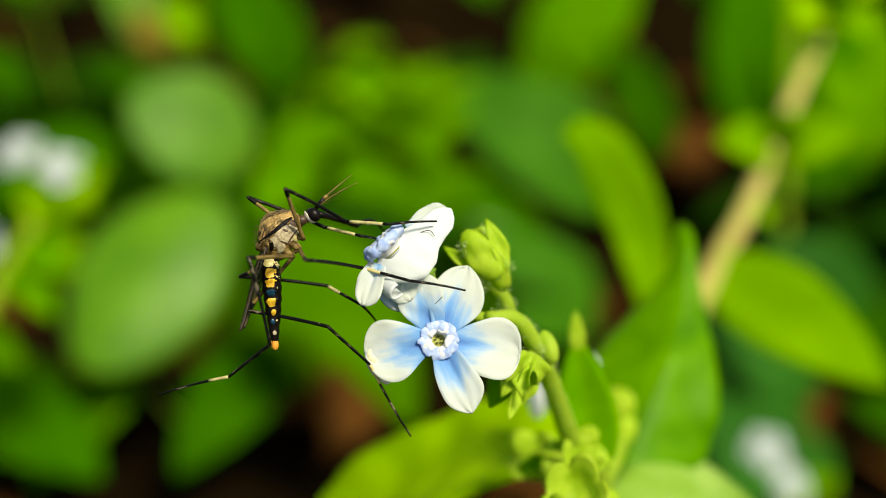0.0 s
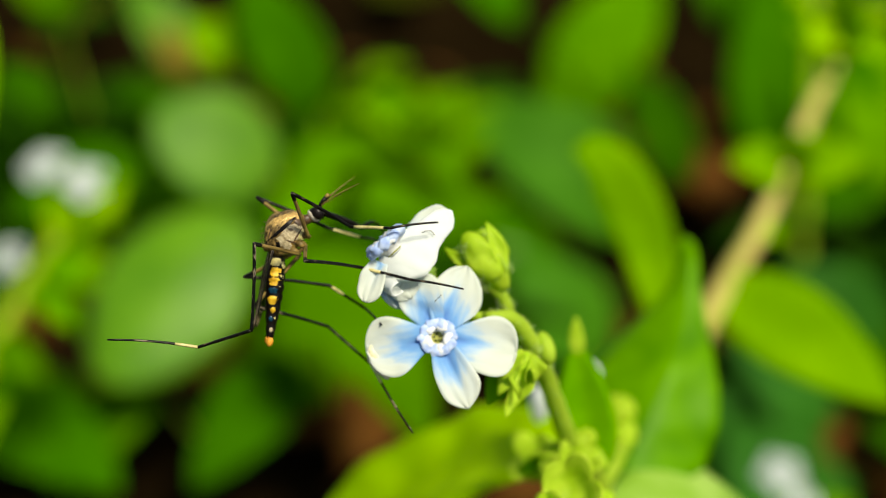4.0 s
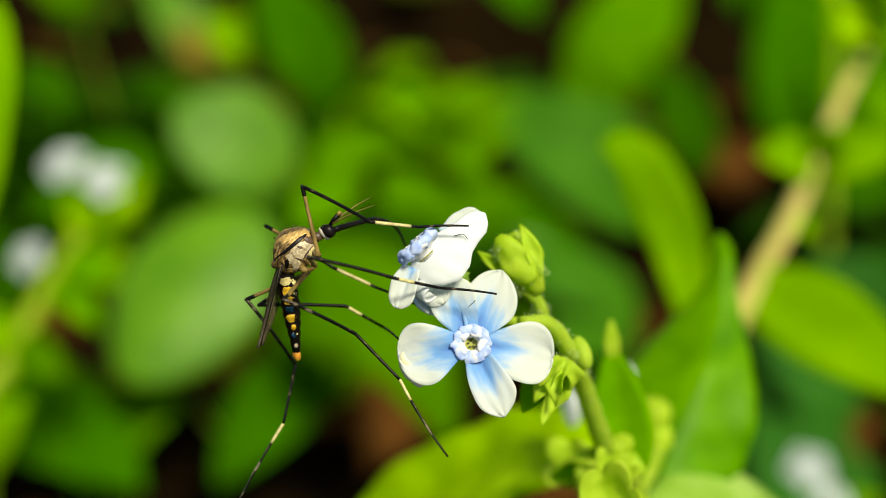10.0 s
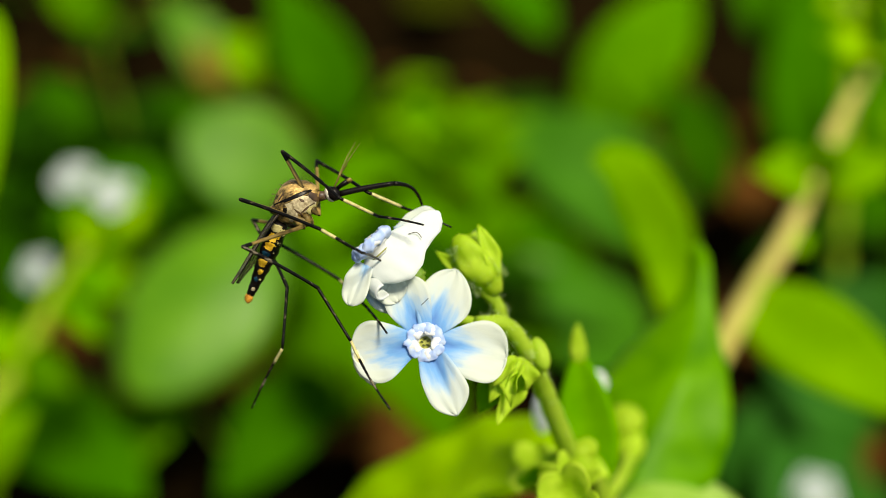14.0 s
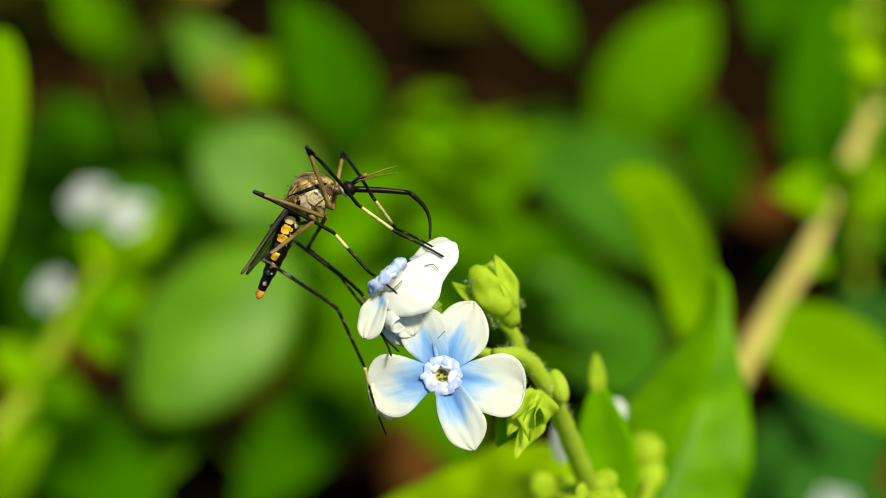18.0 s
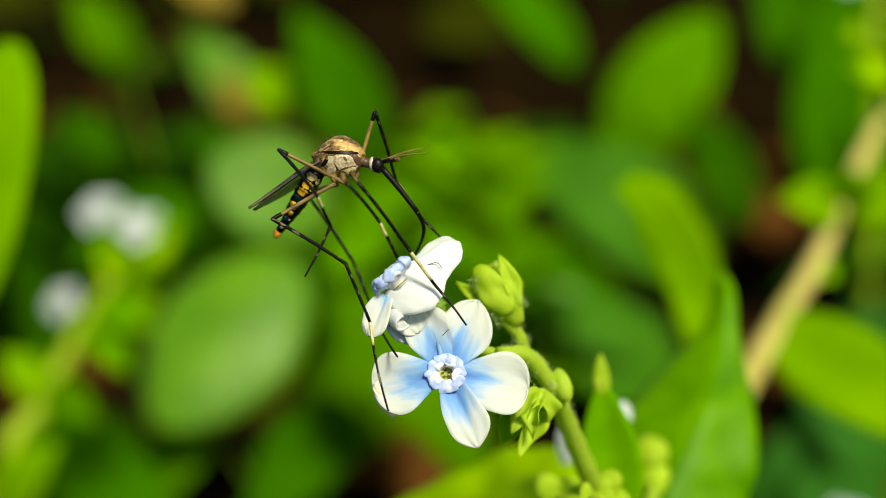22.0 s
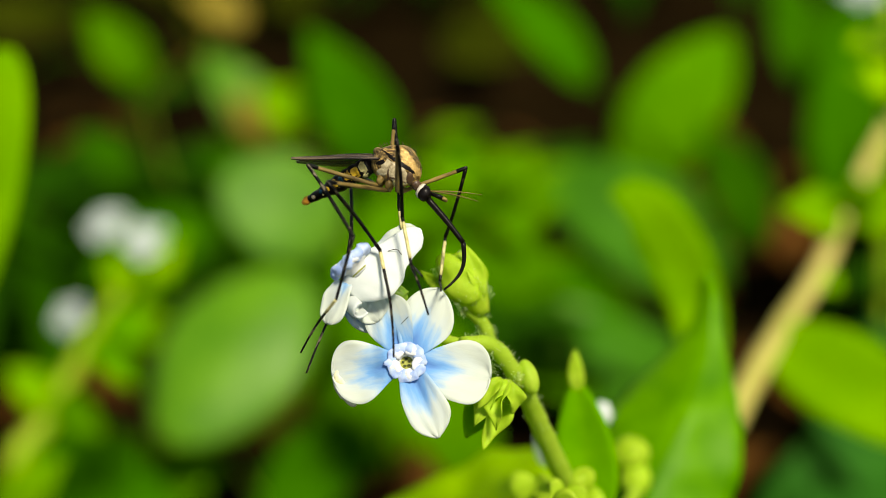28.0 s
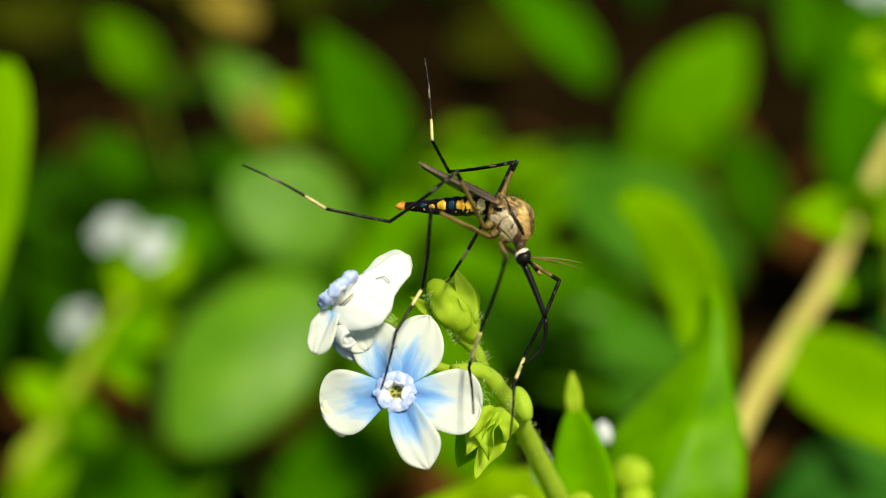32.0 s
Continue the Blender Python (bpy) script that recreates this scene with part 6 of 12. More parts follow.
    walk(fore_near[0], [(0, rod(r, 0.75, -0.45, -1.25, 0.337, -0.710, 0.619)), (1, rod(r, 0.75, -0.45, -1.25, 0.408, -0.790, 0.458)), (2, rod(r, 0.75, -0.45, -1.25, 0.404, -0.751, 0.522)), (3, rod(r, 0.75, -0.45, -1.25, 0.354, -0.751, 0.557)), (4, rod(r, 0.75, -0.45, -1.25, 0.336, -0.786, 0.519)), (5.5, rod(r, 0.75, -0.45, -1.25, 0.444, -0.660, 0.606)), (7, rod(r, 0.75, -0.45, -1.25, 0.537, -0.511, 0.671)), (7.33, rod(r, 0.75, -0.45, -1.25, 0.548, -0.436, 0.714)), (7.67, rod(r, 0.75, -0.45, -1.25, 0.557, -0.283, 0.781)), (8, rod(r, 0.75, -0.45, -1.25, 0.556, -0.200, 0.807)), (9, rod(r, 0.75, -0.45, -1.25, 0.476, -0.058, 0.878)), (9.5, rod(r, 0.75, -0.45, -1.25, 0.506, -0.084, 0.859)), (10, rod(r, 0.75, -0.45, -1.25, 0.534, -0.109, 0.838)), (10.5, rod(r, 0.75, -0.45, -1.25, 0.518, -0.110, 0.848)), (11, rod(r, 0.75, -0.45, -1.25, 0.502, -0.110, 0.858)), (11.33, rod(r, 0.75, -0.45, -1.25, 0.455, -0.116, 0.883)), (11.67, rod(r, 0.75, -0.45, -1.25, 0.360, -0.125, 0.924)), (12, rod(r, 0.75, -0.45, -1.25, 0.309, -0.130, 0.942)), (12.5, rod(r, 0.75, -0.45, -1.25, 0.272, -0.114, 0.955)), (13, rod(r, 0.75, -0.45, -1.25, 0.235, -0.097, 0.967)), (13.33, rod(r, 0.75, -0.45, -1.25, 0.175, -0.113, 0.978)), (13.67, rod(r, 0.75, -0.45, -1.25, 0.057, -0.143, 0.988)), (14, rod(r, 0.75, -0.45, -1.25, -0.005, -0.157, 0.988)), (14.33, rod(r, 0.75, -0.45, -1.25, -0.001, -0.278, 0.961)), (14.67, rod(r, 0.75, -0.45, -1.25, 0.007, -0.497, 0.868)), (15, rod(r, 0.75, -0.45, -1.25, 0.011, -0.601, 0.799)), (16.5, rod(r, 0.75, -0.45, -1.25, 0.058, -0.568, 0.821)), (18, rod(r, 0.75, -0.45, -1.25, 0.104, -0.533, 0.840)), (18.5, rod(r, 0.75, -0.45, -1.25, 0.034, -0.533, 0.845)), (19, rod(r, 0.75, -0.45, -1.25, -0.036, -0.531, 0.847)), (19.5, rod(r, 0.75, -0.45, -1.25, -0.041, -0.555, 0.831)), (20, rod(r, 0.75, -0.45, -1.25, -0.046, -0.578, 0.815)), (20.5, rod(r, 0.75, -0.45, -1.25, -0.180, -0.507, 0.843)), (21, rod(r, 0.75, -0.45, -1.25, -0.309, -0.424, 0.851)), (21.25, rod(r, 0.75, -0.45, -1.25, -0.253, -0.606, 0.754)), (21.5, rod(r, 0.75, -0.45, -1.25, -0.092, -0.899, 0.428)), (21.75, rod(r, 0.75, -0.45, -1.25, 0.089, -0.996, 0.008)), (22, rod(r, 0.75, -0.45, -1.25, 0.167, -0.968, -0.189)), (23, rod(r, 0.75, -0.45, -1.25, 0.111, -0.976, -0.185)), (24, rod(r, 0.75, -0.45, -1.25, -0.030, -0.986, 0.165)), (24.5, rod(r, 0.75, -0.45, -1.25, -0.156, -0.902, 0.403)), (25, rod(r, 0.75, -0.45, -1.25, -0.270, -0.747, 0.608)), (28, rod(r, 0.75, -0.45, -1.25, -0.209, -0.815, 0.541)), (28.25, rod(r, 0.75, -0.45, -1.25, -0.099, -0.879, 0.466)), (28.5, rod(r, 0.75, -0.45, -1.25, 0.147, -0.952, 0.268)), (28.75, rod(r, 0.75, -0.45, -1.25, 0.378, -0.925, 0.041)), (29, rod(r, 0.75, -0.45, -1.25, 0.471, -0.880, -0.064)), (30, rod(r, 0.75, -0.45, -1.25, 0.468, -0.883, -0.015)), (31, rod(r, 0.75, -0.45, -1.25, 0.290, -0.955, -0.064)), (31.5, rod(r, 0.75, -0.45, -1.25, 0.274, -0.961, -0.047)), (32, rod(r, 0.75, -0.45, -1.25, 0.257, -0.966, -0.029))])
    r = (0.421, 0.304, -0.854)
    walk(fore_near[1], [(0, rod(r, 2.13, -3.36, 1.29, 0.228, 0.641, -0.733)), (1, rod(r, 2.42, -3.69, 0.63, 0.256, 0.641, -0.724)), (2, rod(r, 2.41, -3.53, 0.89, 0.255, 0.644, -0.721)), (3, rod(r, 2.20, -3.53, 1.03, 0.231, 0.570, -0.788)), (4, rod(r, 2.13, -3.67, 0.88, 0.166, 0.643, -0.748)), (5.5, rod(r, 2.57, -3.16, 1.23, 0.144, 0.637, -0.757)), (7, rod(r, 2.95, -2.55, 1.50, 0.121, 0.632, -0.766)), (7.33, rod(r, 3.00, -2.24, 1.68, 0.177, 0.438, -0.881)), (7.67, rod(r, 3.03, -1.61, 1.95, 0.255, 0.009, -0.967)), (8, rod(r, 3.03, -1.27, 2.06, 0.277, -0.220, -0.936)), (9, rod(r, 2.70, -0.69, 2.35, 0.361, -0.306, -0.881)), (9.5, rod(r, 2.82, -0.79, 2.27, 0.325, -0.308, -0.894)), (10, rod(r, 2.94, -0.90, 2.19, 0.287, -0.308, -0.907)), (10.5, rod(r, 2.88, -0.90, 2.23, 0.266, -0.270, -0.925)), (11, rod(r, 2.81, -0.90, 2.27, 0.245, -0.231, -0.942)), (11.33, rod(r, 2.62, -0.92, 2.37, 0.319, -0.290, -0.902)), (11.67, rod(r, 2.23, -0.96, 2.54, 0.452, -0.394, -0.800)), (12, rod(r, 2.02, -0.98, 2.61, 0.515, -0.442, -0.735)), (12.5, rod(r, 1.87, -0.92, 2.67, 0.500, -0.498, -0.708)), (13, rod(r, 1.72, -0.85, 2.71, 0.483, -0.553, -0.679)), (13.33, rod(r, 1.47, -0.91, 2.76, 0.459, -0.506, -0.730)), (13.67, rod(r, 0.98, -1.03, 2.80, 0.405, -0.408, -0.818)), (14, rod(r, 0.73, -1.09, 2.80, 0.373, -0.354, -0.857)), (14.33, rod(r, 0.75, -1.59, 2.69, 0.406, -0.113, -0.907)), (14.67, rod(r, 0.78, -2.49, 2.31, 0.399, 0.358, -0.844)), (15, rod(r, 0.80, -2.91, 2.03, 0.359, 0.578, -0.733)), (16.5, rod(r, 0.99, -2.78, 2.12, 0.293, 0.549, -0.783)), (18, rod(r, 1.18, -2.64, 2.19, 0.224, 0.516, -0.827)), (18.5, rod(r, 0.89, -2.64, 2.22, 0.262, 0.417, -0.870)), (19, rod(r, 0.60, -2.63, 2.22, 0.297, 0.313, -0.902)), (19.5, rod(r, 0.58, -2.72, 2.16, 0.260, 0.406, -0.876)), (20, rod(r, 0.56, -2.82, 2.09, 0.221, 0.495, -0.840)), (20.5, rod(r, 0.01, -2.53, 2.21, 0.341, 0.405, -0.849)), (21, rod(r, -0.52, -2.19, 2.24, 0.453, 0.305, -0.838)), (21.25, rod(r, -0.29, -2.94, 1.84, 0.458, 0.320, -0.829)), (21.5, rod(r, 0.37, -4.14, 0.50, 0.468, 0.352, -0.810)), (21.75, rod(r, 1.12, -4.53, -1.22, 0.478, 0.384, -0.790)), (22, rod(r, 1.44, -4.42, -2.02, 0.482, 0.398, -0.781)), (23, rod(r, 1.20, -4.45, -2.01, 0.532, 0.202, -0.822)), (24, rod(r, 0.63, -4.49, -0.57, 0.589, 0.226, -0.776)), (24.5, rod(r, 0.11, -4.15, 0.40, 0.618, 0.281, -0.734)), (25, rod(r, -0.36, -3.51, 1.24, 0.644, 0.334, -0.688)), (28, rod(r, -0.11, -3.79, 0.97, 0.413, 0.552, -0.724)), (28.25, rod(r, 0.34, -4.05, 0.66, 0.445, 0.549, -0.707)), (28.5, rod(r, 1.35, -4.35, -0.15, 0.514, 0.541, -0.666)), (28.75, rod(r, 2.30, -4.24, -1.08, 0.579, 0.529, -0.620)), (29, rod(r, 2.68, -4.06, -1.51, 0.608, 0.523, -0.598)), (30, rod(r, 2.67, -4.07, -1.31, 0.650, 0.486, -0.584)), (31, rod(r, 1.94, -4.36, -1.51, 0.513, 0.592, -0.622)), (31.5, rod(r, 1.87, -4.39, -1.44, 0.502, 0.569, -0.651)), (32, rod(r, 1.80, -4.41, -1.37, 0.490, 0.545, -0.680))])
    r = (0.620, 0.167, -0.767)
    walk(fore_near[2], [(0, rod(r, 3.20, -0.35, -2.16, 0.595, -0.482, -0.644)), (1, rod(r, 3.63, -0.68, -2.77, 0.464, -0.657, -0.594)), (2, rod(r, 3.60, -0.50, -2.50, 0.535, -0.540, -0.650)), (3, rod(r, 3.28, -0.85, -2.67, 0.538, -0.571, -0.620)), (4, rod(r, 2.91, -0.65, -2.64, 0.538, -0.566, -0.624)), (5.5, rod(r, 3.25, -0.16, -2.32, 0.577, -0.279, -0.768)), (7, rod(r, 3.52, 0.42, -2.10, 0.555, 0.038, -0.831)), (7.33, rod(r, 3.83, -0.18, -2.46, 0.569, 0.033, -0.822)), (7.67, rod(r, 4.23, -1.57, -2.59, 0.595, 0.024, -0.803)), (8, rod(r, 4.33, -2.30, -2.34, 0.609, 0.019, -0.793)), (9, rod(r, 4.40, -2.13, -1.79, 0.700, -0.000, -0.714)), (9.5, rod(r, 4.35, -2.24, -1.93, 0.655, 0.195, -0.730)), (10, rod(r, 4.29, -2.35, -2.07, 0.584, 0.383, -0.716)), (10.5, rod(r, 4.13, -2.17, -2.12, 0.579, 0.220, -0.785)), (11, rod(r, 3.96, -1.99, -2.16, 0.556, 0.049, -0.829)), (11.33, rod(r, 4.12, -2.29, -1.87, 0.589, 0.215, -0.779)), (11.67, rod(r, 4.35, -2.81, -1.22, 0.599, 0.512, -0.616)), (12, rod(r, 4.44, -3.06, -0.84, 0.577, 0.645, -0.502)), (12.5, rod(r, 4.22, -3.26, -0.66, 0.552, 0.674, -0.491)), (13, rod(r, 3.99, -3.45, -0.48, 0.526, 0.702, -0.481)), (13.33, rod(r, 3.62, -3.29, -0.67, 0.516, 0.680, -0.521)), (13.67, rod(r, 2.89, -2.95, -1.04, 0.493, 0.634, -0.596)), (14, rod(r, 2.48, -2.76, -1.23, 0.479, 0.608, -0.633)), (14.33, rod(r, 2.66, -2.12, -1.57, 0.559, 0.359, -0.747)), (14.67, rod(r, 2.66, -0.80, -1.66, 0.582, -0.182, -0.793)), (15, rod(r, 2.48, -0.20, -1.42, 0.524, -0.453, -0.722)), (16.5, rod(r, 2.36, -0.20, -1.56, 0.529, -0.195, -0.826)), (18, rod(r, 2.23, -0.21, -1.69, 0.494, 0.077, -0.866)), (18.5, rod(r, 2.12, -0.68, -1.87, 0.494, -0.179, -0.851)), (19, rod(r, 2.00, -1.15, -2.02, 0.463, -0.423, -0.779)), (19.5, rod(r, 1.80, -0.82, -1.96, 0.490, -0.189, -0.851)), (20, rod(r, 1.60, -0.49, -1.86, 0.488, 0.058, -0.871)), (20.5, rod(r, 1.61, -0.63, -1.78, 0.558, 0.071, -0.827)), (21, rod(r, 1.61, -0.76, -1.70, 0.623, 0.084, -0.777)), (21.25, rod(r, 1.87, -1.43, -2.06, 0.603, 0.154, -0.783)), (21.5, rod(r, 2.58, -2.48, -3.30, 0.546, 0.305, -0.780)), (21.75, rod(r, 3.36, -2.73, -4.93, 0.476, 0.448, -0.757)), (22, rod(r, 3.70, -2.55, -5.69, 0.440, 0.509, -0.740)), (23, rod(r, 3.70, -3.50, -5.87, 0.370, 0.804, -0.466)), (24, rod(r, 3.39, -3.43, -4.22, 0.458, 0.649, -0.607)), (24.5, rod(r, 3.01, -2.83, -3.05, 0.652, 0.381, -0.656)), (25, rod(r, 2.67, -1.94, -1.99, 0.772, 0.070, -0.632)), (28, rod(r, 1.84, -1.20, -2.44, 0.635, -0.269, -0.724)), (28.25, rod(r, 2.44, -1.47, -2.66, 0.666, -0.046, -0.745)), (28.5, rod(r, 3.77, -1.81, -3.28, 0.614, 0.437, -0.658)), (28.75, rod(r, 5.02, -1.76, -4.00, 0.412, 0.814, -0.410)), (29, rod(r, 5.54, -1.60, -4.33, 0.283, 0.923, -0.260)), (30, rod(r, 5.72, -1.79, -4.06, 0.459, 0.823, -0.334)), (31, rod(r, 4.35, -1.58, -4.44, 0.444, 0.742, -0.502)), (31.5, rod(r, 4.23, -1.72, -4.50, 0.466, 0.671, -0.577)), (32, rod(r, 4.11, -1.85, -4.56, 0.483, 0.592, -0.645))])
    r = (0.741, 0.097, -0.664)
    walk(fore_near[3], [(0, rod(r, 4.93, -1.74, -4.02, 0.704, 0.390, -0.594)), (1, rod(r, 4.97, -2.58, -4.50, 0.758, -0.005, -0.652)), (2, rod(r, 5.15, -2.07, -4.38, 0.752, 0.276, -0.598)), (3, rod(r, 4.84, -2.51, -4.47, 0.733, 0.405, -0.546)), (4, rod(r, 4.47, -2.29, -4.45, 0.742, 0.255, -0.620)), (5.5, rod(r, 4.92, -0.97, -4.55, 0.706, 0.128, -0.696)), (7, rod(r, 5.13, 0.53, -4.51, 0.655, -0.003, -0.756)), (7.33, rod(r, 5.48, -0.08, -4.85, 0.675, 0.137, -0.725)), (7.67, rod(r, 5.96, -1.50, -4.92, 0.674, 0.395, -0.624)), (8, rod(r, 6.09, -2.25, -4.64, 0.653, 0.518, -0.553)), (9, rod(r, 6.43, -2.13, -3.86, 0.701, 0.451, -0.552)), (9.5, rod(r, 6.25, -1.67, -4.05, 0.734, 0.222, -0.641)), (10, rod(r, 5.98, -1.23, -4.15, 0.722, -0.020, -0.691)), (10.5, rod(r, 5.81, -1.53, -4.40, 0.706, 0.274, -0.653)), (11, rod(r, 5.57, -1.85, -4.56, 0.627, 0.544, -0.558)), (11.33, rod(r, 5.82, -1.66, -4.13, 0.743, 0.323, -0.586)), (11.67, rod(r, 6.09, -1.33, -3.01, 0.831, -0.147, -0.536)), (12, rod(r, 6.11, -1.19, -2.29, 0.801, -0.385, -0.459)), (12.5, rod(r, 5.82, -1.30, -2.09, 0.880, 0.034, -0.473)), (13, rod(r, 5.51, -1.41, -1.87, 0.800, 0.446, -0.401)), (13.33, rod(r, 5.12, -1.32, -2.18, 0.839, 0.245, -0.486)), (13.67, rod(r, 4.31, -1.11, -2.77, 0.799, -0.168, -0.578)), (14, rod(r, 3.87, -0.99, -3.07, 0.719, -0.376, -0.585)), (14.33, rod(r, 4.28, -1.08, -3.74, 0.739, -0.283, -0.612)), (14.67, rod(r, 4.34, -1.33, -3.96, 0.756, -0.099, -0.647)), (15, rod(r, 4.00, -1.51, -3.51, 0.755, -0.001, -0.656)), (16.5, rod(r, 3.90, -0.77, -3.96, 0.691, -0.045, -0.722)), (18, rod(r, 3.66, 0.01, -4.21, 0.619, -0.089, -0.780)), (18.5, rod(r, 3.55, -1.20, -4.34, 0.613, 0.159, -0.774)), (19, rod(r, 3.34, -2.38, -4.28, 0.569, 0.397, -0.721)), (19.5, rod(r, 3.23, -1.36, -4.43, 0.607, -0.018, -0.794)), (20, rod(r, 3.01, -0.33, -4.39, 0.538, -0.429, -0.726)), (20.5, rod(r, 3.23, -0.42, -4.18, 0.580, -0.202, -0.789)), (21, rod(r, 3.42, -0.51, -3.95, 0.589, 0.037, -0.807)), (21.25, rod(r, 3.62, -0.99, -4.33, 0.583, 0.030, -0.812)), (21.5, rod(r, 4.16, -1.60, -5.57, 0.570, 0.016, -0.821)), (21.75, rod(r, 4.74, -1.43, -7.12, 0.557, 0.002, -0.831)), (22, rod(r, 4.98, -1.07, -7.84, 0.551, -0.005, -0.835)), (23, rod(r, 4.78, -1.17, -7.22, 0.578, 0.018, -0.816)), (24, rod(r, 4.72, -1.55, -5.98, 0.627, 0.368, -0.687)), (24.5, rod(r, 4.90, -1.72, -4.95, 0.694, 0.355, -0.627)), (25, rod(r, 4.91, -1.74, -3.82, 0.755, 0.339, -0.561)), (28, rod(r, 3.68, -1.98, -4.54, 0.740, 0.064, -0.669)), (28.25, rod(r, 4.37, -1.61, -4.82, 0.750, 0.046, -0.660)), (28.5, rod(r, 5.55, -0.54, -5.19, 0.771, 0.006, -0.637)), (28.75, rod(r, 6.22, 0.60, -5.18, 0.789, -0.034, -0.613)), (29, rod(r, 6.36, 1.08, -5.08, 0.797, -0.053, -0.602)), (30, rod(r, 7.06, 0.60, -5.03, 0.834, -0.075, -0.546)), (31, rod(r, 5.64, 0.57, -5.89, 0.812, -0.074, -0.579)), (31.5, rod(r, 5.58, 0.23, -6.17, 0.815, -0.308, -0.490)), (32, rod(r, 5.51, -0.13, -6.43, 0.768, -0.522, -0.371))])
    r = (0.238, 0.202, 0.950)
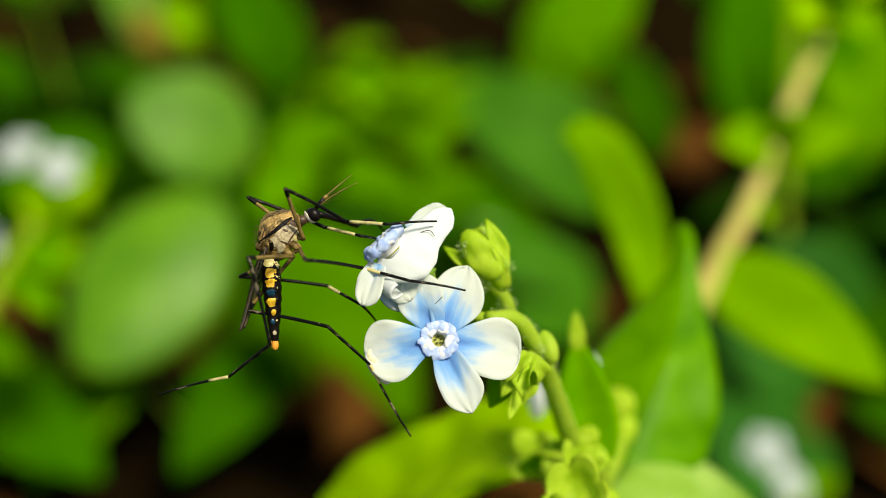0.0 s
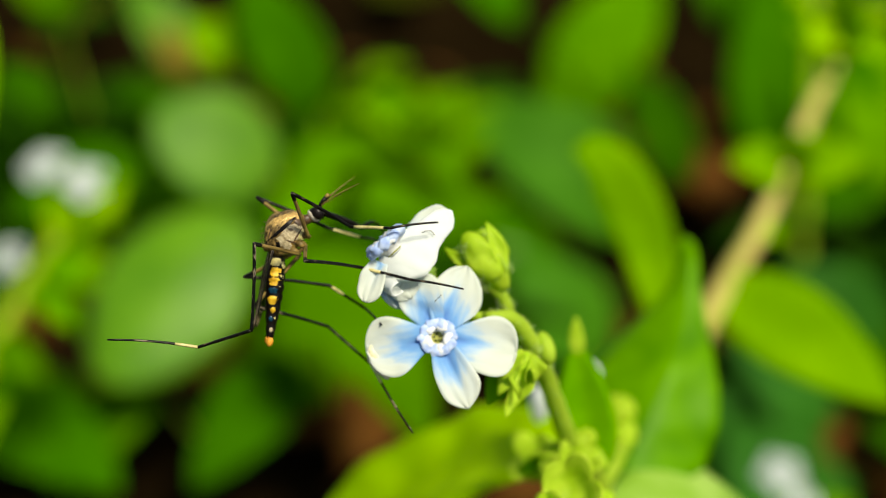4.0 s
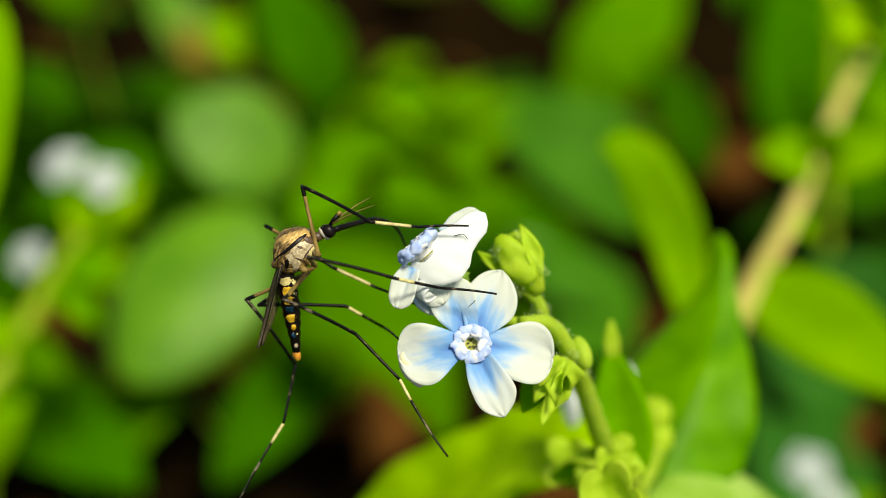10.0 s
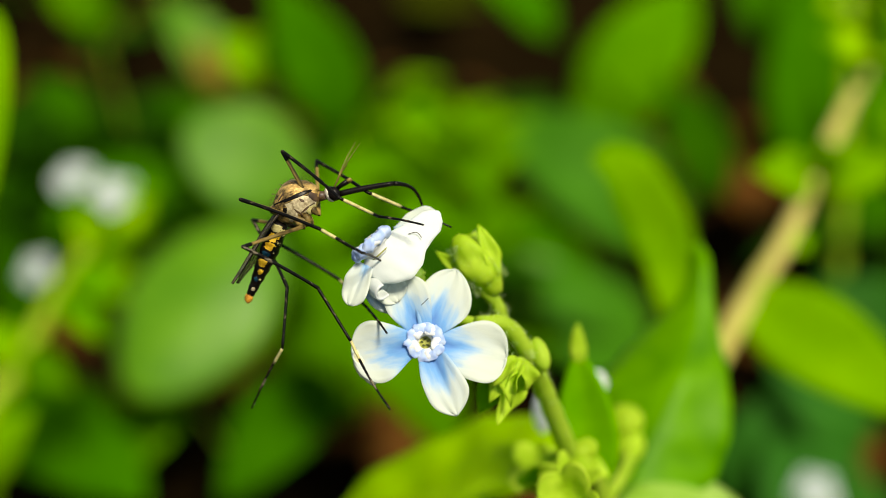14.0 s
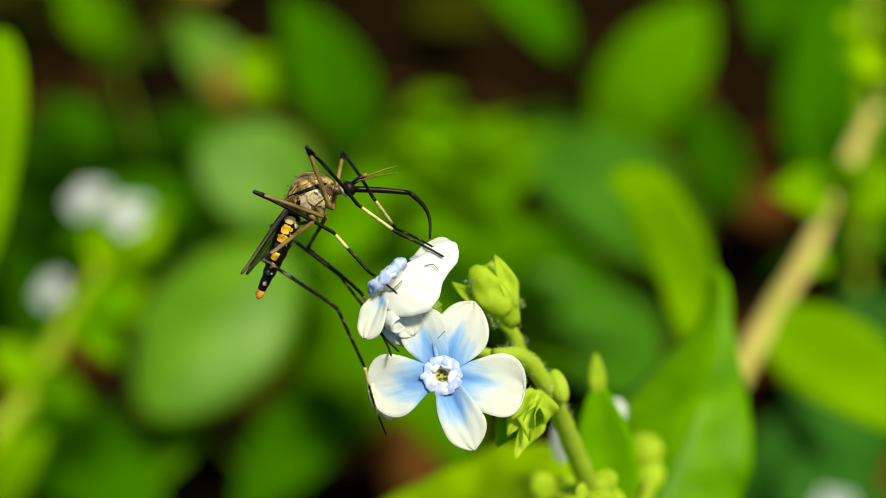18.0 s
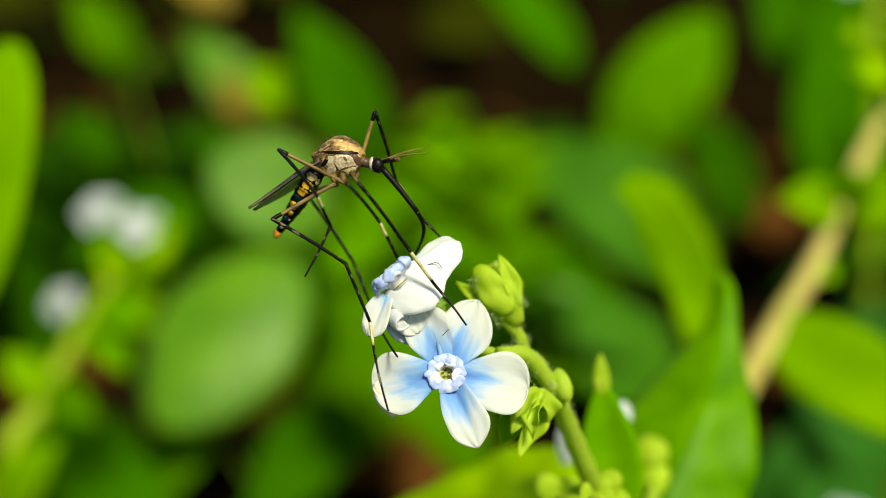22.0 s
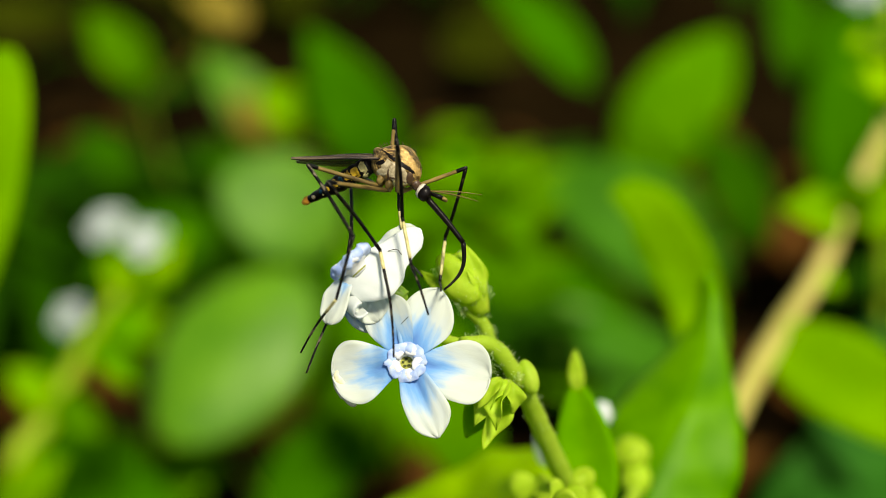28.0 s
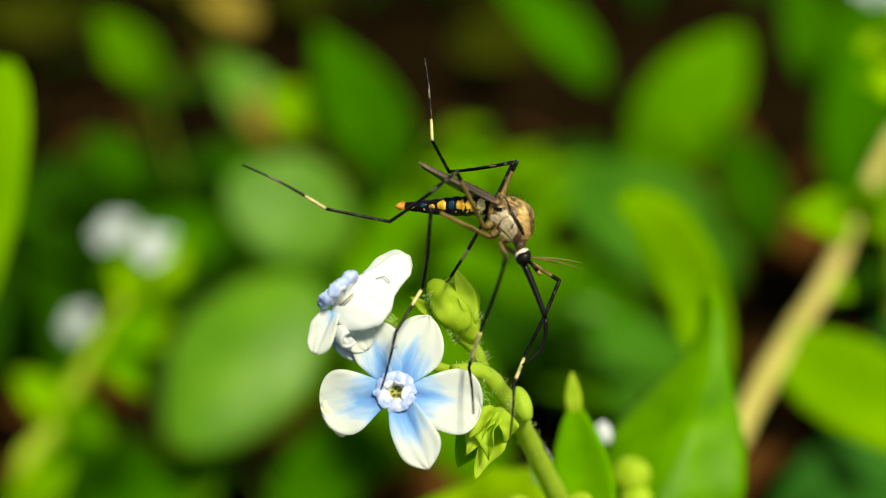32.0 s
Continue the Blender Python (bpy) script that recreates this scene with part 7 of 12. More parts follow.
    walk(fore_far[0], [(0, rod(r, 0.75, 0.45, -1.25, -0.174, 0.103, 0.979)), (1, rod(r, 0.75, 0.45, -1.25, -0.111, 0.368, 0.923)), (2, rod(r, 0.75, 0.45, -1.25, -0.106, 0.304, 0.947)), (3, rod(r, 0.75, 0.45, -1.25, -0.118, 0.141, 0.983)), (3.17, rod(r, 0.75, 0.45, -1.25, -0.117, 0.141, 0.983)), (3.33, rod(r, 0.75, 0.45, -1.25, -0.115, 0.140, 0.983)), (3.5, rod(r, 0.75, 0.45, -1.25, -0.112, 0.140, 0.984)), (3.67, rod(r, 0.75, 0.45, -1.25, -0.109, 0.139, 0.984)), (3.83, rod(r, 0.75, 0.45, -1.25, -0.107, 0.138, 0.985)), (4, rod(r, 0.75, 0.45, -1.25, -0.106, 0.138, 0.985)), (5.5, rod(r, 0.75, 0.45, -1.25, -0.188, 0.169, 0.968)), (7, rod(r, 0.75, 0.45, -1.25, -0.268, 0.198, 0.943)), (8, rod(r, 0.75, 0.45, -1.25, -0.356, 0.258, 0.898)), (8.5, rod(r, 0.75, 0.45, -1.25, -0.257, 0.072, 0.964)), (9, rod(r, 0.75, 0.45, -1.25, -0.146, -0.118, 0.982)), (9.5, rod(r, 0.75, 0.45, -1.25, -0.222, 0.125, 0.967)), (10, rod(r, 0.75, 0.45, -1.25, -0.284, 0.359, 0.889)), (11, rod(r, 0.75, 0.45, -1.25, -0.358, 0.302, 0.883)), (11.5, rod(r, 0.75, 0.45, -1.25, -0.345, 0.326, 0.880)), (12, rod(r, 0.75, 0.45, -1.25, -0.332, 0.350, 0.876)), (13, rod(r, 0.75, 0.45, -1.25, -0.397, 0.136, 0.908)), (13.5, rod(r, 0.75, 0.45, -1.25, -0.060, 0.382, 0.922)), (14, rod(r, 0.75, 0.45, -1.25, 0.288, 0.561, 0.776)), (15, rod(r, 0.75, 0.45, -1.25, 0.449, 0.617, 0.646)), (18, rod(r, 0.75, 0.45, -1.25, 0.440, 0.502, 0.745)), (18.5, rod(r, 0.75, 0.45, -1.25, 0.411, 0.445, 0.796)), (19, rod(r, 0.75, 0.45, -1.25, 0.379, 0.385, 0.842)), (19.33, rod(r, 0.75, 0.45, -1.25, 0.483, 0.361, 0.797)), (19.67, rod(r, 0.75, 0.45, -1.25, 0.665, 0.302, 0.683)), (20, rod(r, 0.75, 0.45, -1.25, 0.747, 0.266, 0.609)), (20.33, rod(r, 0.75, 0.45, -1.25, 0.701, 0.175, 0.691)), (20.67, rod(r, 0.75, 0.45, -1.25, 0.580, -0.006, 0.815)), (21, rod(r, 0.75, 0.45, -1.25, 0.501, -0.101, 0.859)), (21.33, rod(r, 0.75, 0.45, -1.25, 0.467, -0.107, 0.878)), (21.67, rod(r, 0.75, 0.45, -1.25, 0.399, -0.118, 0.909)), (22, rod(r, 0.75, 0.45, -1.25, 0.363, -0.123, 0.924)), (22.33, rod(r, 0.75, 0.45, -1.25, 0.335, -0.128, 0.933)), (22.67, rod(r, 0.75, 0.45, -1.25, 0.280, -0.139, 0.950)), (23, rod(r, 0.75, 0.45, -1.25, 0.251, -0.144, 0.957)), (23.33, rod(r, 0.75, 0.45, -1.25, 0.457, -0.108, 0.883)), (23.67, rod(r, 0.75, 0.45, -1.25, 0.782, -0.026, 0.623)), (24, rod(r, 0.75, 0.45, -1.25, 0.898, 0.019, 0.439)), (24.14, rod(r, 0.75, 0.45, -1.25, 0.887, 0.017, 0.462)), (24.29, rod(r, 0.75, 0.45, -1.25, 0.852, 0.012, 0.523)), (24.43, rod(r, 0.75, 0.45, -1.25, 0.801, 0.004, 0.599)), (24.57, rod(r, 0.75, 0.45, -1.25, 0.738, -0.003, 0.674)), (24.71, rod(r, 0.75, 0.45, -1.25, 0.674, -0.011, 0.739)), (24.86, rod(r, 0.75, 0.45, -1.25, 0.620, -0.016, 0.785)), (25, rod(r, 0.75, 0.45, -1.25, 0.600, -0.018, 0.800)), (25.43, rod(r, 0.75, 0.45, -1.25, 0.603, -0.018, 0.797)), (25.86, rod(r, 0.75, 0.45, -1.25, 0.611, -0.017, 0.791)), (26.29, rod(r, 0.75, 0.45, -1.25, 0.622, -0.016, 0.783)), (26.71, rod(r, 0.75, 0.45, -1.25, 0.634, -0.014, 0.773)), (27.14, rod(r, 0.75, 0.45, -1.25, 0.645, -0.013, 0.764)), (27.57, rod(r, 0.75, 0.45, -1.25, 0.653, -0.012, 0.758)), (28, rod(r, 0.75, 0.45, -1.25, 0.656, -0.012, 0.755)), (28.33, rod(r, 0.75, 0.45, -1.25, 0.616, -0.021, 0.787)), (28.67, rod(r, 0.75, 0.45, -1.25, 0.535, -0.040, 0.844)), (29, rod(r, 0.75, 0.45, -1.25, 0.491, -0.049, 0.870)), (30, rod(r, 0.75, 0.45, -1.25, 0.456, -0.053, 0.888)), (30.5, rod(r, 0.75, 0.45, -1.25, 0.737, -0.037, 0.675)), (31, rod(r, 0.75, 0.45, -1.25, 0.926, -0.016, 0.378)), (31.2, rod(r, 0.75, 0.45, -1.25, 0.923, 0.021, 0.384)), (31.4, rod(r, 0.75, 0.45, -1.25, 0.912, 0.109, 0.394)), (31.6, rod(r, 0.75, 0.45, -1.25, 0.890, 0.213, 0.403)), (31.8, rod(r, 0.75, 0.45, -1.25, 0.864, 0.298, 0.407)), (32, rod(r, 0.75, 0.45, -1.25, 0.850, 0.333, 0.408))])
    r = (0.302, 0.042, -0.952)
    walk(fore_far[1], [(0, rod(r, 0.04, 0.87, 2.77, 0.419, 0.059, -0.906)), (1, rod(r, 0.29, 1.96, 2.54, 0.397, 0.092, -0.913)), (2, rod(r, 0.31, 1.70, 2.63, 0.398, 0.100, -0.912)), (3, rod(r, 0.26, 1.03, 2.78, 0.350, 0.093, -0.932)), (3.17, rod(r, 0.27, 1.03, 2.78, 0.349, 0.092, -0.933)), (3.33, rod(r, 0.28, 1.03, 2.78, 0.346, 0.089, -0.934)), (3.5, rod(r, 0.29, 1.02, 2.78, 0.343, 0.085, -0.935)), (3.67, rod(r, 0.30, 1.02, 2.79, 0.340, 0.081, -0.937)), (3.83, rod(r, 0.31, 1.02, 2.79, 0.337, 0.078, -0.938)), (4, rod(r, 0.31, 1.02, 2.79, 0.336, 0.077, -0.939)), (5.5, rod(r, -0.02, 1.14, 2.72, 0.295, 0.085, -0.952)), (7, rod(r, -0.35, 1.26, 2.61, 0.253, 0.094, -0.963)), (8, rod(r, -0.71, 1.51, 2.43, 0.179, 0.056, -0.982)), (8.5, rod(r, -0.31, 0.74, 2.70, 0.188, 0.053, -0.981)), (9, rod(r, 0.15, -0.03, 2.78, 0.197, 0.049, -0.979)), (9.5, rod(r, -0.16, 0.96, 2.71, 0.212, 0.056, -0.976)), (10, rod(r, -0.42, 1.92, 2.40, 0.228, 0.062, -0.972)), (11, rod(r, -0.72, 1.69, 2.37, 0.241, 0.098, -0.966)), (11.5, rod(r, -0.67, 1.79, 2.36, 0.317, 0.110, -0.942)), (12, rod(r, -0.61, 1.88, 2.34, 0.391, 0.121, -0.912)), (13, rod(r, -0.88, 1.01, 2.47, 0.465, 0.089, -0.881)), (13.5, rod(r, 0.50, 2.02, 2.53, 0.469, -0.251, -0.847)), (14, rod(r, 1.93, 2.75, 1.93, 0.419, -0.561, -0.714)), (15, rod(r, 2.59, 2.98, 1.40, 0.249, -0.651, -0.717)), (18, rod(r, 2.55, 2.51, 1.80, 0.142, -0.648, -0.748)), (18.5, rod(r, 2.43, 2.27, 2.01, 0.111, -0.576, -0.810)), (19, rod(r, 2.30, 2.03, 2.20, 0.079, -0.498, -0.864)), (19.33, rod(r, 2.73, 1.93, 2.02, 0.081, -0.508, -0.858)), (19.67, rod(r, 3.48, 1.69, 1.55, 0.086, -0.527, -0.846)), (20, rod(r, 3.81, 1.54, 1.25, 0.088, -0.536, -0.839)), (20.33, rod(r, 3.62, 1.17, 1.58, 0.088, -0.262, -0.961)), (20.67, rod(r, 3.13, 0.42, 2.09, 0.065, 0.310, -0.948)), (21, rod(r, 2.81, 0.03, 2.27, 0.044, 0.578, -0.815)), (21.33, rod(r, 2.67, 0.01, 2.35, 0.070, 0.571, -0.818)), (21.67, rod(r, 2.39, -0.03, 2.48, 0.121, 0.557, -0.822)), (22, rod(r, 2.24, -0.05, 2.54, 0.147, 0.549, -0.823)), (22.33, rod(r, 2.12, -0.08, 2.58, 0.190, 0.449, -0.873)), (22.67, rod(r, 1.90, -0.12, 2.64, 0.263, 0.240, -0.934)), (23, rod(r, 1.78, -0.14, 2.67, 0.296, 0.125, -0.947)), (23.33, rod(r, 2.62, 0.01, 2.37, 0.287, 0.106, -0.952)), (23.67, rod(r, 3.96, 0.34, 1.30, 0.269, 0.068, -0.961)), (24, rod(r, 4.43, 0.53, 0.55, 0.259, 0.049, -0.965)), (24.14, rod(r, 4.39, 0.52, 0.64, 0.268, 0.075, -0.960)), (24.29, rod(r, 4.24, 0.50, 0.90, 0.293, 0.151, -0.944)), (24.43, rod(r, 4.03, 0.47, 1.20, 0.322, 0.246, -0.914)), (24.57, rod(r, 3.78, 0.44, 1.52, 0.349, 0.346, -0.871)), (24.71, rod(r, 3.51, 0.41, 1.78, 0.370, 0.435, -0.821)), (24.86, rod(r, 3.29, 0.38, 1.97, 0.384, 0.500, -0.776)), (25, rod(r, 3.21, 0.37, 2.03, 0.389, 0.523, -0.759)), (25.43, rod(r, 3.22, 0.38, 2.02, 0.376, 0.524, -0.765)), (25.86, rod(r, 3.26, 0.38, 1.99, 0.342, 0.525, -0.779)), (26.29, rod(r, 3.30, 0.39, 1.96, 0.296, 0.525, -0.798)), (26.71, rod(r, 3.35, 0.39, 1.92, 0.245, 0.524, -0.816)), (27.14, rod(r, 3.39, 0.40, 1.88, 0.198, 0.522, -0.830)), (27.57, rod(r, 3.43, 0.40, 1.86, 0.162, 0.519, -0.839)), (28, rod(r, 3.44, 0.40, 1.85, 0.148, 0.518, -0.843)), (28.33, rod(r, 3.28, 0.36, 1.98, 0.167, 0.459, -0.873)), (28.67, rod(r, 2.94, 0.29, 2.21, 0.200, 0.339, -0.919)), (29, rod(r, 2.76, 0.25, 2.32, 0.216, 0.275, -0.937)), (30, rod(r, 2.62, 0.23, 2.39, 0.266, 0.395, -0.879)), (30.5, rod(r, 3.77, 0.30, 1.52, 0.358, 0.192, -0.914)), (31, rod(r, 4.54, 0.38, 0.30, 0.433, -0.022, -0.901)), (31.2, rod(r, 4.54, 0.54, 0.32, 0.443, -0.024, -0.896)), (31.4, rod(r, 4.49, 0.90, 0.37, 0.468, -0.028, -0.883)), (31.6, rod(r, 4.40, 1.32, 0.40, 0.497, -0.032, -0.867)), (31.8, rod(r, 4.29, 1.67, 0.42, 0.521, -0.036, -0.853)), (32, rod(r, 4.24, 1.81, 0.42, 0.531, -0.038, -0.846))])
    r = (0.406, 0.064, -0.912)
    walk(fore_far[2], [(0, rod(r, 2.01, 1.15, -1.49, 0.441, -0.613, -0.655)), (1, rod(r, 2.16, 2.39, -1.76, 0.379, -0.634, -0.674)), (2, rod(r, 2.19, 2.17, -1.65, 0.412, -0.581, -0.702)), (3, rod(r, 1.91, 1.47, -1.60, 0.428, -0.551, -0.716)), (3.17, rod(r, 1.91, 1.46, -1.60, 0.451, -0.463, -0.763)), (3.33, rod(r, 1.91, 1.44, -1.61, 0.484, -0.244, -0.840)), (3.5, rod(r, 1.90, 1.42, -1.61, 0.486, 0.078, -0.870)), (3.67, rod(r, 1.90, 1.40, -1.62, 0.438, 0.392, -0.809)), (3.83, rod(r, 1.89, 1.38, -1.62, 0.373, 0.596, -0.711)), (4, rod(r, 1.89, 1.38, -1.62, 0.339, 0.674, -0.656)), (5.5, rod(r, 1.36, 1.54, -1.76, 0.302, 0.390, -0.870)), (7, rod(r, 0.84, 1.70, -1.91, 0.227, 0.057, -0.972)), (8, rod(r, 0.13, 1.77, -2.18, 0.200, 0.025, -0.980)), (8.5, rod(r, 0.58, 0.99, -1.91, 0.284, 0.018, -0.959)), (9, rod(r, 1.08, 0.20, -1.82, 0.365, 0.010, -0.931)), (9.5, rod(r, 0.84, 1.22, -1.87, 0.355, 0.017, -0.935)), (10, rod(r, 0.65, 2.21, -2.17, 0.344, 0.024, -0.939)), (11, rod(r, 0.41, 2.15, -2.17, 0.283, 0.053, -0.958)), (11.5, rod(r, 0.82, 2.30, -2.07, 0.391, 0.073, -0.918)), (12, rod(r, 1.23, 2.45, -1.95, 0.493, 0.091, -0.865)), (13, rod(r, 1.31, 1.42, -1.67, 0.399, 0.043, -0.916)), (13.5, rod(r, 2.71, 0.84, -1.45, 0.488, 0.315, -0.814)), (14, rod(r, 3.90, 0.11, -1.42, 0.531, 0.558, -0.637)), (15, rod(r, 3.76, -0.08, -1.97, 0.401, 0.583, -0.707)), (18, rod(r, 3.22, -0.54, -1.71, 0.114, 0.711, -0.694)), (18.5, rod(r, 2.95, -0.43, -1.79, 0.165, 0.666, -0.727)), (19, rod(r, 2.67, -0.31, -1.86, 0.215, 0.617, -0.757)), (19.33, rod(r, 3.11, -0.46, -2.01, 0.239, 0.483, -0.842)), (19.67, rod(r, 3.88, -0.78, -2.43, 0.266, 0.192, -0.945)), (20, rod(r, 4.23, -0.98, -2.70, 0.271, 0.032, -0.962)), (20.33, rod(r, 4.04, -0.06, -2.93, 0.300, -0.123, -0.946)), (20.67, rod(r, 3.43, 1.88, -2.37, 0.336, -0.410, -0.848)), (21, rod(r, 3.01, 2.75, -1.56, 0.342, -0.545, -0.766)), (21.33, rod(r, 2.99, 2.70, -1.49, 0.381, -0.485, -0.787)), (21.67, rod(r, 2.95, 2.58, -1.38, 0.450, -0.361, -0.817)), (22, rod(r, 2.93, 2.52, -1.33, 0.482, -0.293, -0.825)), (22.33, rod(r, 3.01, 2.03, -1.53, 0.500, -0.043, -0.865)), (22.67, rod(r, 3.14, 1.01, -1.75, 0.444, 0.432, -0.785)), (23, rod(r, 3.17, 0.45, -1.78, 0.371, 0.645, -0.667)), (23.33, rod(r, 3.97, 0.51, -2.10, 0.326, 0.632, -0.703)), (23.67, rod(r, 5.22, 0.66, -3.21, 0.237, 0.599, -0.765)), (24, rod(r, 5.65, 0.76, -3.98, 0.189, 0.579, -0.793)), (24.14, rod(r, 5.65, 0.88, -3.87, 0.214, 0.513, -0.831)), (24.29, rod(r, 5.62, 1.21, -3.54, 0.277, 0.311, -0.909)), (24.43, rod(r, 5.55, 1.62, -3.09, 0.337, 0.032, -0.941)), (24.57, rod(r, 5.42, 2.06, -2.58, 0.370, -0.274, -0.888)), (24.71, rod(r, 5.25, 2.45, -2.08, 0.369, -0.532, -0.762)), (24.86, rod(r, 5.10, 2.73, -1.68, 0.346, -0.705, -0.619)), (25, rod(r, 5.04, 2.83, -1.54, 0.334, -0.758, -0.560)), (25.43, rod(r, 4.99, 2.84, -1.57, 0.339, -0.739, -0.582)), (25.86, rod(r, 4.86, 2.85, -1.67, 0.350, -0.689, -0.635)), (26.29, rod(r, 4.69, 2.85, -1.79, 0.362, -0.614, -0.702)), (26.71, rod(r, 4.50, 2.85, -1.91, 0.370, -0.527, -0.765)), (27.14, rod(r, 4.32, 2.85, -2.02, 0.374, -0.440, -0.816)), (27.57, rod(r, 4.19, 2.84, -2.09, 0.375, -0.373, -0.849)), (28, rod(r, 4.14, 2.84, -2.11, 0.375, -0.346, -0.860)), (28.33, rod(r, 4.06, 2.52, -2.12, 0.386, -0.109, -0.916)), (28.67, rod(r, 3.88, 1.88, -2.11, 0.342, 0.354, -0.870)), (29, rod(r, 3.78, 1.54, -2.09, 0.289, 0.570, -0.769)), (30, rod(r, 3.87, 2.09, -1.74, 0.357, 0.524, -0.773)), (30.5, rod(r, 5.45, 1.20, -2.78, 0.339, 0.684, -0.646)), (31, rod(r, 6.58, 0.28, -3.94, 0.306, 0.815, -0.493)), (31.2, rod(r, 6.62, 0.42, -3.89, 0.392, 0.680, -0.619)), (31.4, rod(r, 6.69, 0.77, -3.78, 0.526, 0.259, -0.810)), (31.6, rod(r, 6.74, 1.17, -3.67, 0.526, -0.313, -0.791)), (31.8, rod(r, 6.74, 1.50, -3.59, 0.391, -0.720, -0.573)), (32, rod(r, 6.73, 1.64, -3.56, 0.305, -0.846, -0.438))])
    r = (0.493, -0.284, -0.822)
